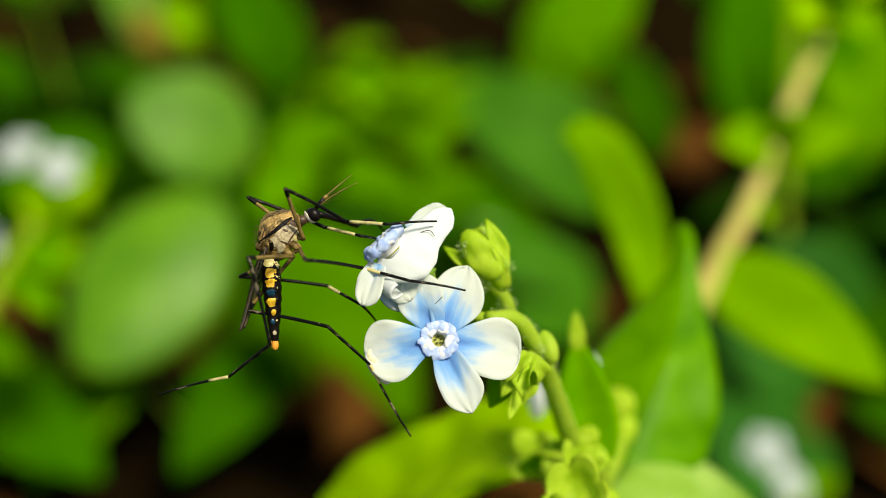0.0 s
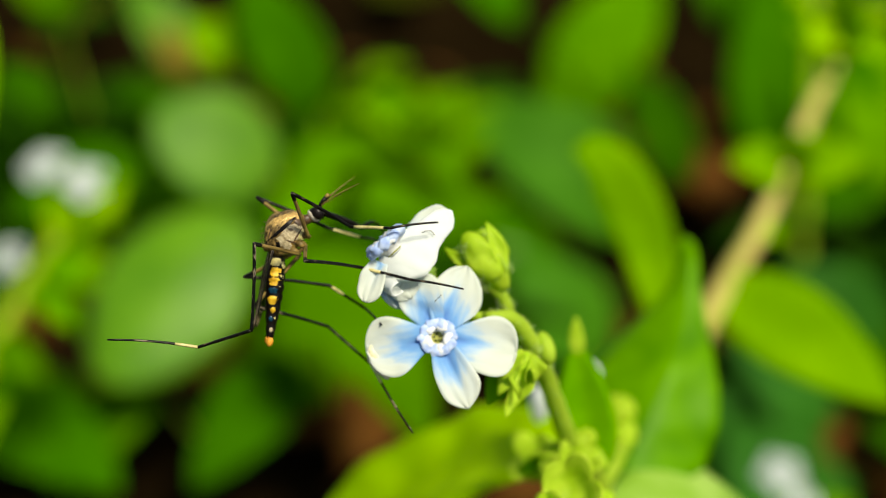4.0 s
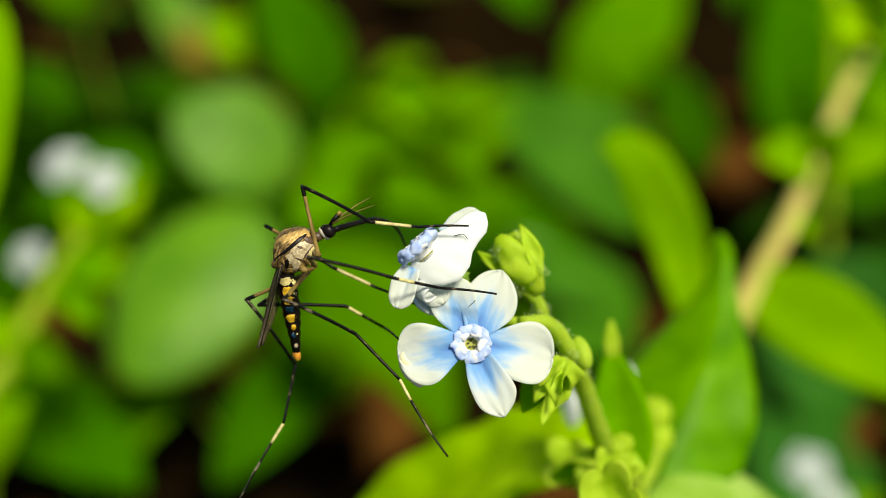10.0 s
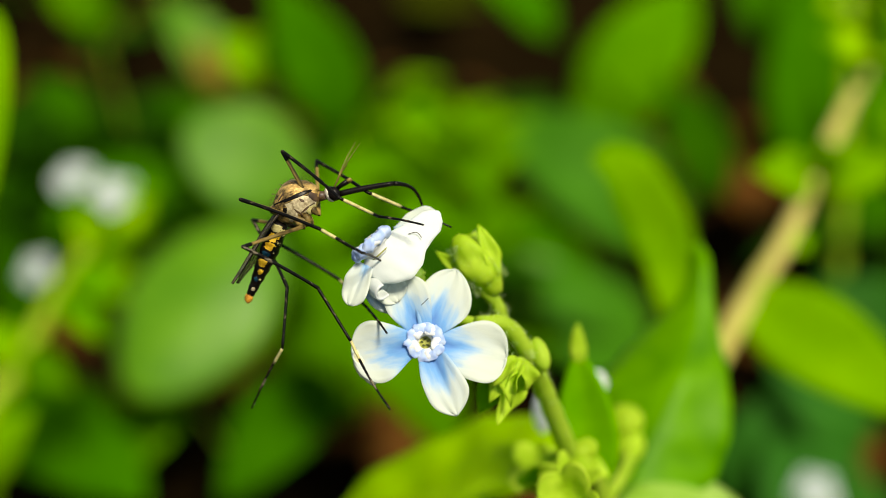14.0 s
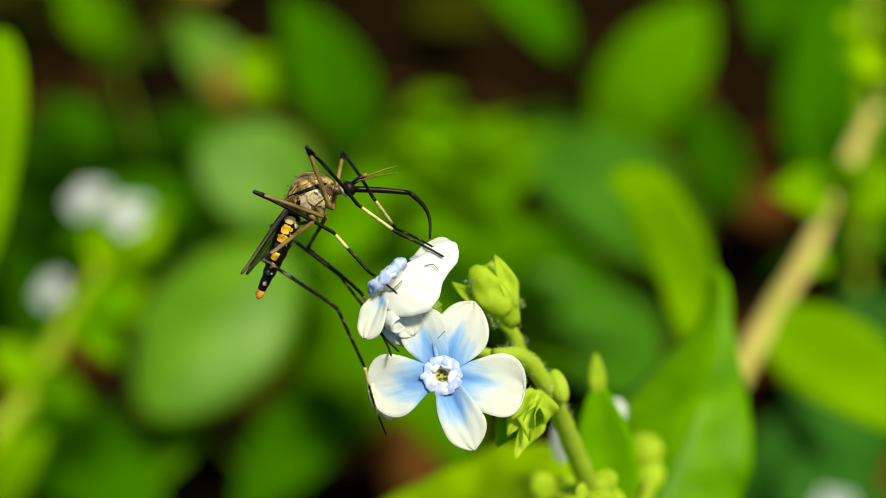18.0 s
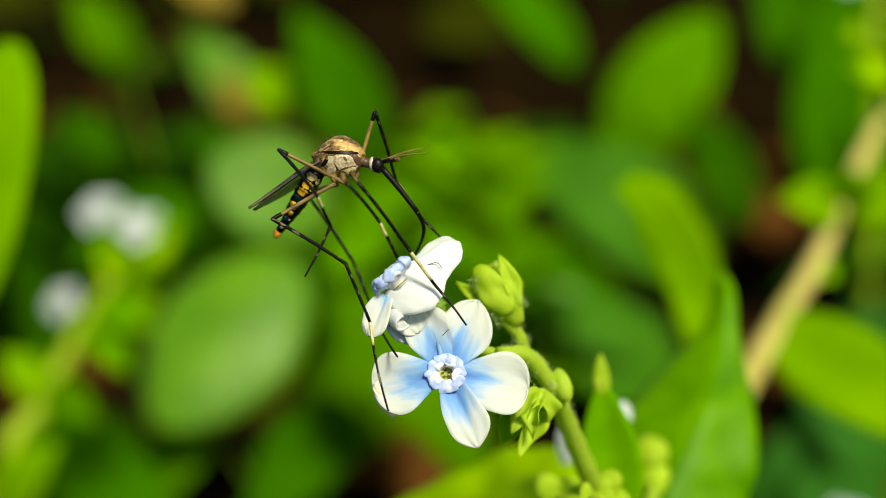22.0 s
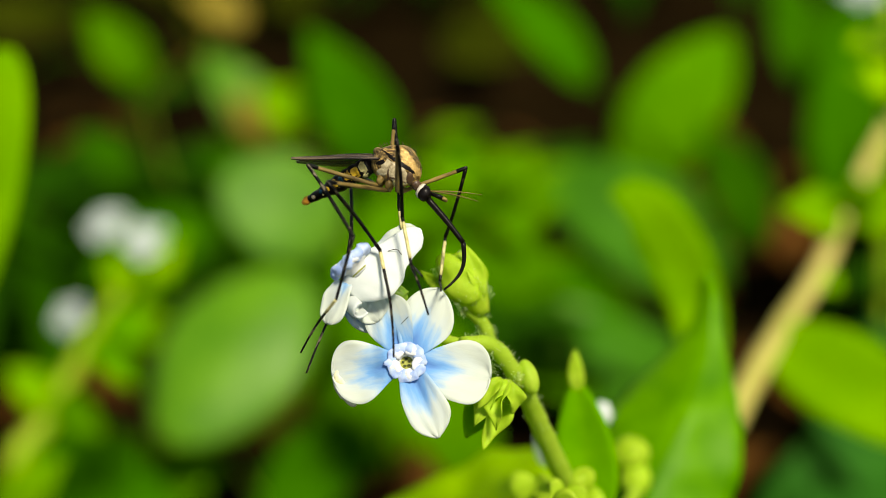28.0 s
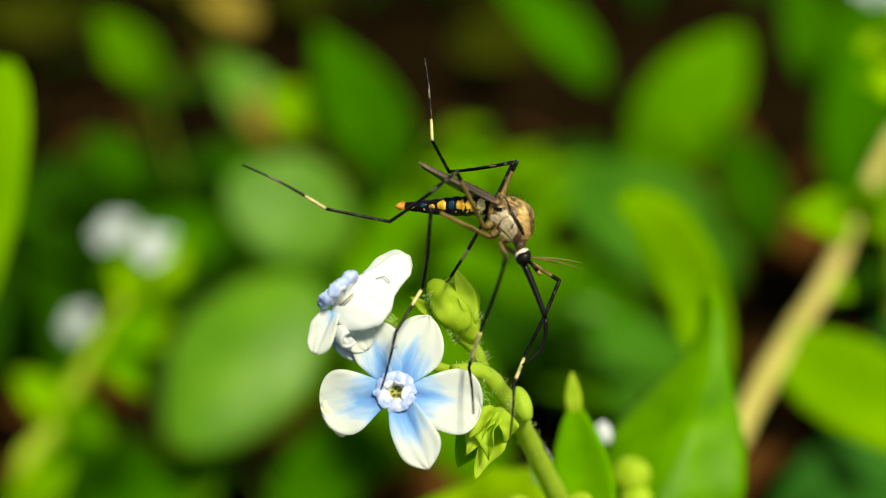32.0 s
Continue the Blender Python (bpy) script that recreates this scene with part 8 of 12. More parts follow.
    walk(fore_far[3], [(0, rod(r, 3.29, -0.63, -3.39, 0.294, 0.825, -0.482)), (1, rod(r, 3.26, 0.55, -3.71, 0.316, 0.843, -0.435)), (2, rod(r, 3.38, 0.48, -3.69, 0.276, 0.911, -0.308)), (3, rod(r, 3.15, -0.13, -3.68, 0.246, 0.907, -0.341)), (3.17, rod(r, 3.22, 0.12, -3.82, 0.332, 0.816, -0.473)), (3.33, rod(r, 3.31, 0.74, -4.04, 0.486, 0.507, -0.712)), (3.5, rod(r, 3.31, 1.65, -4.14, 0.554, -0.051, -0.831)), (3.67, rod(r, 3.17, 2.54, -3.96, 0.440, -0.592, -0.675)), (3.83, rod(r, 2.98, 3.11, -3.68, 0.261, -0.871, -0.416)), (4, rod(r, 2.88, 3.33, -3.53, 0.168, -0.946, -0.279)), (5.5, rod(r, 2.24, 2.68, -4.28, 0.244, -0.816, -0.525)), (7, rod(r, 1.50, 1.87, -4.73, 0.301, -0.618, -0.727)), (8, rod(r, 0.71, 1.84, -5.02, 0.166, -0.709, -0.686)), (8.5, rod(r, 1.40, 1.04, -4.69, 0.289, -0.396, -0.872)), (9, rod(r, 2.14, 0.23, -4.52, 0.369, -0.025, -0.929)), (9.5, rod(r, 1.86, 1.27, -4.58, 0.365, -0.020, -0.931)), (10, rod(r, 1.65, 2.28, -4.89, 0.361, -0.016, -0.932)), (11, rod(r, 1.23, 2.30, -4.94, 0.340, 0.022, -0.940)), (11.5, rod(r, 1.96, 2.51, -4.73, 0.447, -0.196, -0.873)), (12, rod(r, 2.66, 2.72, -4.46, 0.525, -0.401, -0.751)), (13, rod(r, 2.47, 1.55, -4.32, 0.554, 0.011, -0.832)), (13.5, rod(r, 4.13, 1.75, -3.81, 0.599, 0.011, -0.801)), (14, rod(r, 5.44, 1.73, -3.27, 0.641, 0.010, -0.767)), (15, rod(r, 4.93, 1.61, -4.02, 0.501, -0.015, -0.865)), (18, rod(r, 3.55, 1.52, -3.73, 0.570, -0.403, -0.716)), (18.5, rod(r, 3.43, 1.50, -3.90, 0.463, -0.618, -0.635)), (19, rod(r, 3.30, 1.48, -4.05, 0.326, -0.794, -0.514)), (19.33, rod(r, 3.81, 0.95, -4.45, 0.314, -0.640, -0.702)), (19.67, rod(r, 4.65, -0.23, -5.17, 0.241, -0.246, -0.939)), (20, rod(r, 5.01, -0.89, -5.49, 0.180, -0.015, -0.983)), (20.33, rod(r, 4.91, -0.42, -5.68, 0.242, -0.245, -0.939)), (20.67, rod(r, 4.40, 0.69, -4.83, 0.317, -0.638, -0.702)), (21, rod(r, 4.00, 1.17, -3.78, 0.329, -0.792, -0.514)), (21.33, rod(r, 4.10, 1.29, -3.78, 0.446, -0.620, -0.645)), (21.67, rod(r, 4.26, 1.54, -3.75, 0.591, -0.197, -0.782)), (22, rod(r, 4.33, 1.67, -3.73, 0.617, 0.047, -0.786)), (22.33, rod(r, 4.46, 1.91, -4.04, 0.630, -0.070, -0.773)), (22.67, rod(r, 4.42, 2.26, -4.02, 0.631, -0.290, -0.719)), (23, rod(r, 4.25, 2.32, -3.71, 0.619, -0.400, -0.677)), (23.33, rod(r, 4.92, 2.34, -4.14, 0.541, -0.595, -0.595)), (23.67, rod(r, 5.91, 2.40, -5.43, 0.318, -0.878, -0.358)), (24, rod(r, 6.20, 2.44, -6.28, 0.176, -0.963, -0.205)), (24.14, rod(r, 6.27, 2.36, -6.28, 0.234, -0.916, -0.325)), (24.29, rod(r, 6.42, 2.11, -6.18, 0.369, -0.692, -0.620)), (24.43, rod(r, 6.52, 1.72, -5.82, 0.457, -0.256, -0.852)), (24.57, rod(r, 6.49, 1.27, -5.15, 0.422, 0.288, -0.860)), (24.71, rod(r, 6.32, 0.90, -4.29, 0.278, 0.716, -0.640)), (24.86, rod(r, 6.10, 0.69, -3.48, 0.114, 0.929, -0.352)), (25, rod(r, 6.00, 0.63, -3.16, 0.050, 0.971, -0.234)), (25.43, rod(r, 5.97, 0.69, -3.26, 0.128, 0.926, -0.355)), (25.86, rod(r, 5.88, 0.85, -3.51, 0.311, 0.716, -0.625)), (26.29, rod(r, 5.74, 1.07, -3.83, 0.482, 0.265, -0.835)), (26.71, rod(r, 5.58, 1.33, -4.13, 0.516, -0.292, -0.805)), (27.14, rod(r, 5.41, 1.57, -4.39, 0.401, -0.736, -0.546)), (27.57, rod(r, 5.28, 1.76, -4.55, 0.243, -0.936, -0.254)), (28, rod(r, 5.22, 1.83, -4.61, 0.170, -0.977, -0.128)), (28.33, rod(r, 5.18, 2.20, -4.78, 0.175, -0.969, -0.174)), (28.67, rod(r, 4.88, 2.91, -4.64, 0.183, -0.948, -0.261)), (29, rod(r, 4.61, 3.19, -4.32, 0.187, -0.934, -0.305)), (30, rod(r, 4.90, 3.61, -3.98, 0.191, -0.910, -0.368)), (30.5, rod(r, 6.44, 3.18, -4.65, 0.150, -0.929, -0.337)), (31, rod(r, 7.47, 2.64, -5.36, 0.108, -0.946, -0.306)), (31.2, rod(r, 7.75, 2.40, -5.68, 0.208, -0.905, -0.371)), (31.4, rod(r, 8.22, 1.52, -6.13, 0.431, -0.751, -0.500)), (31.6, rod(r, 8.26, 0.26, -5.97, 0.644, -0.480, -0.595)), (31.8, rod(r, 7.88, -0.59, -5.25, 0.761, -0.204, -0.616)), (32, rod(r, 7.62, -0.82, -4.83, 0.790, -0.082, -0.608))])
    r = (-0.539, -0.833, 0.124)
    walk(middle_near[0], [(0, rod(r, 0.20, -0.45, -1.50, 0.032, -0.982, -0.188)), (1, rod(r, 0.20, -0.45, -1.50, -0.011, -0.969, -0.247)), (2, rod(r, 0.20, -0.45, -1.50, 0.069, -0.966, -0.248)), (3, rod(r, 0.20, -0.45, -1.50, 0.032, -0.969, -0.245)), (4, rod(r, 0.20, -0.45, -1.50, -0.068, -0.979, -0.194)), (7, rod(r, 0.20, -0.45, -1.50, 0.050, -0.988, -0.144)), (8, rod(r, 0.20, -0.45, -1.50, 0.174, -0.984, -0.034)), (8.33, rod(r, 0.20, -0.45, -1.50, 0.154, -0.988, 0.027)), (8.67, rod(r, 0.20, -0.45, -1.50, 0.114, -0.983, 0.143)), (9, rod(r, 0.20, -0.45, -1.50, 0.092, -0.975, 0.203)), (10, rod(r, 0.20, -0.45, -1.50, 0.105, -0.991, 0.080)), (11, rod(r, 0.20, -0.45, -1.50, 0.084, -0.987, 0.140)), (11.33, rod(r, 0.20, -0.45, -1.50, -0.036, -0.934, 0.355)), (11.67, rod(r, 0.20, -0.45, -1.50, -0.253, -0.673, 0.696)), (12, rod(r, 0.20, -0.45, -1.50, -0.345, -0.470, 0.813)), (13, rod(r, 0.20, -0.45, -1.50, -0.415, -0.237, 0.878)), (13.2, rod(r, 0.20, -0.45, -1.50, -0.445, -0.234, 0.864)), (13.4, rod(r, 0.20, -0.45, -1.50, -0.515, -0.225, 0.827)), (13.6, rod(r, 0.20, -0.45, -1.50, -0.594, -0.211, 0.776)), (13.8, rod(r, 0.20, -0.45, -1.50, -0.656, -0.199, 0.728)), (14, rod(r, 0.20, -0.45, -1.50, -0.681, -0.193, 0.707)), (14.25, rod(r, 0.20, -0.45, -1.50, -0.690, -0.248, 0.680)), (14.5, rod(r, 0.20, -0.45, -1.50, -0.700, -0.365, 0.613)), (14.75, rod(r, 0.20, -0.45, -1.50, -0.698, -0.475, 0.535)), (15, rod(r, 0.20, -0.45, -1.50, -0.693, -0.523, 0.496)), (16.5, rod(r, 0.20, -0.45, -1.50, -0.690, -0.433, 0.580)), (18, rod(r, 0.20, -0.45, -1.50, -0.675, -0.337, 0.656)), (19, rod(r, 0.20, -0.45, -1.50, -0.718, -0.318, 0.620)), (20, rod(r, 0.20, -0.45, -1.50, -0.712, -0.343, 0.613)), (21, rod(r, 0.20, -0.45, -1.50, -0.809, -0.200, 0.553)), (21.33, rod(r, 0.20, -0.45, -1.50, -0.817, -0.203, 0.540)), (21.67, rod(r, 0.20, -0.45, -1.50, -0.832, -0.208, 0.514)), (22, rod(r, 0.20, -0.45, -1.50, -0.840, -0.211, 0.500)), (22.33, rod(r, 0.20, -0.45, -1.50, -0.932, -0.211, 0.296)), (22.67, rod(r, 0.20, -0.45, -1.50, -0.975, -0.182, -0.128)), (23, rod(r, 0.20, -0.45, -1.50, -0.926, -0.153, -0.344)), (24, rod(r, 0.20, -0.45, -1.50, -0.806, -0.514, -0.293)), (25, rod(r, 0.20, -0.45, -1.50, -0.677, -0.670, -0.304)), (26.5, rod(r, 0.20, -0.45, -1.50, -0.648, -0.698, -0.304)), (28, rod(r, 0.20, -0.45, -1.50, -0.618, -0.725, -0.304)), (29, rod(r, 0.20, -0.45, -1.50, -0.787, -0.586, -0.195)), (30, rod(r, 0.20, -0.45, -1.50, -0.626, -0.746, -0.228)), (30.5, rod(r, 0.20, -0.45, -1.50, -0.670, -0.696, -0.258)), (31, rod(r, 0.20, -0.45, -1.50, -0.711, -0.643, -0.286)), (32, rod(r, 0.20, -0.45, -1.50, -0.678, -0.595, -0.432))])
    r = (0.587, 0.464, -0.664)
    walk(middle_near[1], [(0, rod(r, 0.33, -4.57, -2.29, 0.332, 0.816, -0.473)), (1, rod(r, 0.15, -4.52, -2.54, 0.371, 0.761, -0.532)), (2, rod(r, 0.49, -4.51, -2.54, 0.337, 0.834, -0.437)), (3, rod(r, 0.34, -4.52, -2.53, 0.318, 0.824, -0.470)), (4, rod(r, -0.09, -4.56, -2.32, 0.329, 0.814, -0.479)), (7, rod(r, 0.41, -4.60, -2.10, 0.327, 0.689, -0.647)), (8, rod(r, 0.93, -4.58, -1.64, 0.362, 0.672, -0.646)), (8.33, rod(r, 0.85, -4.60, -1.39, 0.436, 0.527, -0.729)), (8.67, rod(r, 0.68, -4.58, -0.90, 0.537, 0.203, -0.819)), (9, rod(r, 0.59, -4.54, -0.65, 0.564, 0.021, -0.826)), (10, rod(r, 0.64, -4.61, -1.16, 0.481, 0.321, -0.816)), (11, rod(r, 0.55, -4.59, -0.91, 0.451, 0.062, -0.890)), (11.33, rod(r, 0.05, -4.37, -0.01, 0.469, 0.245, -0.848)), (11.67, rod(r, -0.86, -3.27, 1.42, 0.458, 0.567, -0.685)), (12, rod(r, -1.25, -2.42, 1.91, 0.428, 0.708, -0.563)), (13, rod(r, -1.54, -1.45, 2.19, 0.466, 0.606, -0.645)), (13.2, rod(r, -1.67, -1.43, 2.13, 0.506, 0.530, -0.680)), (13.4, rod(r, -1.96, -1.39, 1.98, 0.585, 0.334, -0.739)), (13.6, rod(r, -2.29, -1.34, 1.76, 0.641, 0.080, -0.763)), (13.8, rod(r, -2.55, -1.29, 1.56, 0.655, -0.139, -0.743)), (14, rod(r, -2.66, -1.26, 1.47, 0.651, -0.229, -0.724)), (14.25, rod(r, -2.70, -1.49, 1.36, 0.677, -0.060, -0.734)), (14.5, rod(r, -2.74, -1.98, 1.08, 0.664, 0.310, -0.681)), (14.75, rod(r, -2.73, -2.45, 0.75, 0.558, 0.636, -0.533)), (15, rod(r, -2.71, -2.64, 0.58, 0.483, 0.758, -0.440)), (16.5, rod(r, -2.70, -2.27, 0.94, 0.547, 0.569, -0.614)), (18, rod(r, -2.64, -1.87, 1.25, 0.574, 0.341, -0.745)), (19, rod(r, -2.81, -1.79, 1.10, 0.591, 0.262, -0.763)), (20, rod(r, -2.79, -1.89, 1.07, 0.511, 0.433, -0.742)), (21, rod(r, -3.20, -1.29, 0.82, 0.658, 0.127, -0.743)), (21.33, rod(r, -3.23, -1.30, 0.77, 0.652, -0.083, -0.754)), (21.67, rod(r, -3.30, -1.33, 0.66, 0.561, -0.468, -0.683)), (22, rod(r, -3.33, -1.34, 0.60, 0.476, -0.642, -0.601)), (22.33, rod(r, -3.71, -1.34, -0.26, 0.571, -0.507, -0.645)), (22.67, rod(r, -3.89, -1.21, -2.04, 0.705, -0.210, -0.678)), (23, rod(r, -3.69, -1.09, -2.95, 0.745, -0.045, -0.666)), (24, rod(r, -3.19, -2.61, -2.73, 0.738, 0.106, -0.666)), (25, rod(r, -2.64, -3.27, -2.78, 0.770, 0.413, -0.486)), (26.5, rod(r, -2.52, -3.38, -2.78, 0.776, 0.465, -0.426)), (28, rod(r, -2.39, -3.50, -2.78, 0.777, 0.514, -0.364)), (29, rod(r, -3.10, -2.91, -2.32, 0.769, 0.480, -0.422)), (30, rod(r, -2.43, -3.58, -2.46, 0.714, 0.567, -0.410)), (30.5, rod(r, -2.61, -3.37, -2.58, 0.652, 0.593, -0.473)), (31, rod(r, -2.79, -3.15, -2.70, 0.585, 0.613, -0.531)), (32, rod(r, -2.65, -2.95, -3.31, 0.605, 0.562, -0.564))])
    r = (0.490, -0.062, -0.869)
    walk(middle_near[2], [(0, rod(r, 2.03, -0.41, -4.70, 0.487, -0.410, -0.771)), (1, rod(r, 2.05, -0.64, -5.25, 0.506, -0.412, -0.758)), (2, rod(r, 2.21, -0.26, -4.77, 0.506, -0.346, -0.790)), (3, rod(r, 1.96, -0.32, -4.92, 0.494, -0.461, -0.737)), (4, rod(r, 1.59, -0.41, -4.76, 0.470, -0.314, -0.825)), (7, rod(r, 2.08, -1.09, -5.41, 0.427, -0.326, -0.843)), (8, rod(r, 2.78, -1.16, -4.94, 0.509, -0.349, -0.787)), (8.33, rod(r, 3.07, -1.91, -5.11, 0.541, -0.114, -0.834)), (8.67, rod(r, 3.42, -3.55, -5.08, 0.512, 0.345, -0.787)), (9, rod(r, 3.46, -4.44, -4.86, 0.453, 0.560, -0.694)), (10, rod(r, 3.09, -2.98, -5.33, 0.434, 0.558, -0.707)), (11, rod(r, 2.85, -4.28, -5.45, 0.414, 0.514, -0.751)), (11.33, rod(r, 2.44, -3.13, -4.34, 0.540, 0.363, -0.760)), (11.67, rod(r, 1.47, -0.38, -2.07, 0.719, 0.039, -0.693)), (12, rod(r, 0.93, 1.19, -0.96, 0.774, -0.135, -0.619)), (13, rod(r, 0.83, 1.64, -1.10, 0.656, -0.519, -0.548)), (13.2, rod(r, 0.91, 1.27, -1.34, 0.643, -0.508, -0.572)), (13.4, rod(r, 1.02, 0.31, -1.79, 0.610, -0.482, -0.629)), (13.6, rod(r, 0.98, -0.93, -2.13, 0.567, -0.447, -0.692)), (13.8, rod(r, 0.78, -1.99, -2.23, 0.527, -0.415, -0.742)), (14, rod(r, 0.66, -2.43, -2.22, 0.510, -0.401, -0.761)), (14.25, rod(r, 0.75, -1.80, -2.39, 0.514, -0.335, -0.790)), (14.5, rod(r, 0.64, -0.40, -2.40, 0.514, -0.185, -0.838)), (14.75, rod(r, 0.11, 0.80, -1.97, 0.501, -0.031, -0.865)), (15, rod(r, -0.25, 1.22, -1.66, 0.491, 0.040, -0.870)), (16.5, rod(r, 0.10, 0.63, -2.19, 0.394, 0.052, -0.918)), (18, rod(r, 0.29, -0.13, -2.54, 0.292, 0.063, -0.954)), (19, rod(r, 0.20, -0.45, -2.79, 0.232, 0.007, -0.973)), (20, rod(r, -0.18, 0.32, -2.71, 0.203, 0.036, -0.979)), (21, rod(r, 0.16, -0.64, -2.96, 0.254, 0.049, -0.966)), (21.33, rod(r, 0.09, -1.72, -3.08, 0.232, 0.295, -0.927)), (21.67, rod(r, -0.43, -3.71, -2.82, 0.151, 0.704, -0.694)), (22, rod(r, -0.90, -4.61, -2.46, 0.094, 0.857, -0.506)), (22.33, rod(r, -0.80, -3.92, -3.55, 0.158, 0.701, -0.696)), (22.67, rod(r, -0.30, -2.29, -5.50, 0.248, 0.282, -0.927)), (23, rod(r, 0.11, -1.32, -6.34, 0.273, 0.032, -0.961)), (24, rod(r, 0.58, -2.07, -6.13, 0.348, 0.290, -0.892)), (25, rod(r, 1.28, -1.16, -5.26, 0.485, 0.383, -0.786)), (26.5, rod(r, 1.44, -1.01, -4.95, 0.608, 0.017, -0.794)), (28, rod(r, 1.57, -0.88, -4.63, 0.640, -0.351, -0.683)), (29, rod(r, 0.82, -0.46, -4.47, 0.606, 0.006, -0.796)), (30, rod(r, 1.21, -0.69, -4.55, 0.625, -0.024, -0.780)), (30.5, rod(r, 0.71, -0.35, -4.99, 0.538, -0.259, -0.802)), (31, rod(r, 0.20, -0.02, -5.41, 0.416, -0.478, -0.773)), (32, rod(r, 0.44, -0.08, -6.19, 0.430, -0.397, -0.811))])
    r = (0.551, -0.141, -0.822)
    walk(middle_near[3], [(0, rod(r, 3.54, -1.68, -7.09, 0.594, -0.061, -0.802)), (1, rod(r, 3.61, -1.91, -7.60, 0.581, -0.030, -0.813)), (2, rod(r, 3.78, -1.33, -7.22, 0.596, -0.021, -0.803)), (3, rod(r, 3.49, -1.75, -7.21, 0.553, -0.024, -0.833)), (4, rod(r, 3.05, -1.38, -7.32, 0.542, -0.037, -0.839)), (7, rod(r, 3.40, -2.10, -8.02, 0.545, 0.159, -0.823)), (8, rod(r, 4.36, -2.24, -7.38, 0.587, 0.118, -0.801)), (8.33, rod(r, 4.75, -2.26, -7.69, 0.605, 0.106, -0.789)), (8.67, rod(r, 5.01, -2.48, -7.51, 0.641, 0.083, -0.763)), (9, rod(r, 4.87, -2.70, -7.01, 0.658, 0.072, -0.749)), (10, rod(r, 4.44, -1.25, -7.52, 0.629, -0.048, -0.776)), (11, rod(r, 4.14, -2.69, -7.78, 0.562, 0.336, -0.756)), (11.33, rod(r, 4.12, -2.00, -6.69, 0.659, 0.087, -0.747)), (11.67, rod(r, 3.70, -0.26, -4.22, 0.710, -0.393, -0.584)), (12, rod(r, 3.33, 0.77, -2.88, 0.662, -0.610, -0.435)), (13, rod(r, 2.87, 0.03, -2.80, 0.604, -0.704, -0.373)), (13.2, rod(r, 2.91, -0.30, -3.11, 0.700, -0.539, -0.468)), (13.4, rod(r, 2.91, -1.18, -3.74, 0.796, -0.061, -0.602)), (13.6, rod(r, 2.73, -2.32, -4.28, 0.646, 0.519, -0.559)), (13.8, rod(r, 2.42, -3.28, -4.53, 0.336, 0.868, -0.366)), (14, rod(r, 2.24, -3.67, -4.58, 0.174, 0.952, -0.253)), (14.25, rod(r, 2.35, -2.84, -4.83, 0.337, 0.840, -0.425)), (14.5, rod(r, 2.23, -0.98, -4.99, 0.601, 0.409, -0.687)), (14.75, rod(r, 1.66, 0.70, -4.65, 0.669, -0.155, -0.726)), (15, rod(r, 1.27, 1.34, -4.36, 0.628, -0.406, -0.664)), (16.5, rod(r, 1.32, 0.79, -5.04, 0.498, -0.597, -0.629)), (18, rod(r, 1.20, 0.07, -5.50, 0.342, -0.755, -0.560)), (19, rod(r, 0.92, -0.43, -5.80, 0.344, -0.766, -0.543)), (20, rod(r, 0.45, 0.43, -5.75, 0.340, -0.647, -0.682)), (21, rod(r, 0.94, -0.49, -5.96, 0.361, -0.589, -0.723)), (21.33, rod(r, 0.81, -0.81, -5.95, 0.139, -0.503, -0.853)), (21.67, rod(r, 0.03, -1.53, -4.98, -0.302, -0.242, -0.922)), (22, rod(r, -0.61, -1.95, -4.03, -0.506, -0.075, -0.859)), (22.33, rod(r, -0.31, -1.75, -5.70, -0.308, -0.062, -0.949)), (22.67, rod(r, 0.47, -1.41, -8.37, 0.106, -0.031, -0.994)), (23, rod(r, 0.95, -1.22, -9.32, 0.319, -0.012, -0.948)), (24, rod(r, 1.66, -1.17, -8.89, 0.381, -0.032, -0.924)), (25, rod(r, 2.79, 0.03, -7.69, 0.585, -0.059, -0.809)), (26.5, rod(r, 3.32, -0.96, -7.41, 0.567, -0.042, -0.823)), (28, rod(r, 3.55, -1.96, -6.75, 0.548, -0.025, -0.836)), (29, rod(r, 2.69, -0.44, -6.94, 0.608, -0.039, -0.793)), (30, rod(r, 3.15, -0.76, -6.97, 0.645, -0.064, -0.761)), (30.5, rod(r, 2.38, -1.15, -7.48, 0.641, -0.068, -0.765)), (31, rod(r, 1.49, -1.50, -7.81, 0.636, -0.073, -0.768)), (32, rod(r, 1.77, -1.31, -8.70, 0.670, 0.078, -0.738))])
    r = (-0.789, 0.457, 0.412)
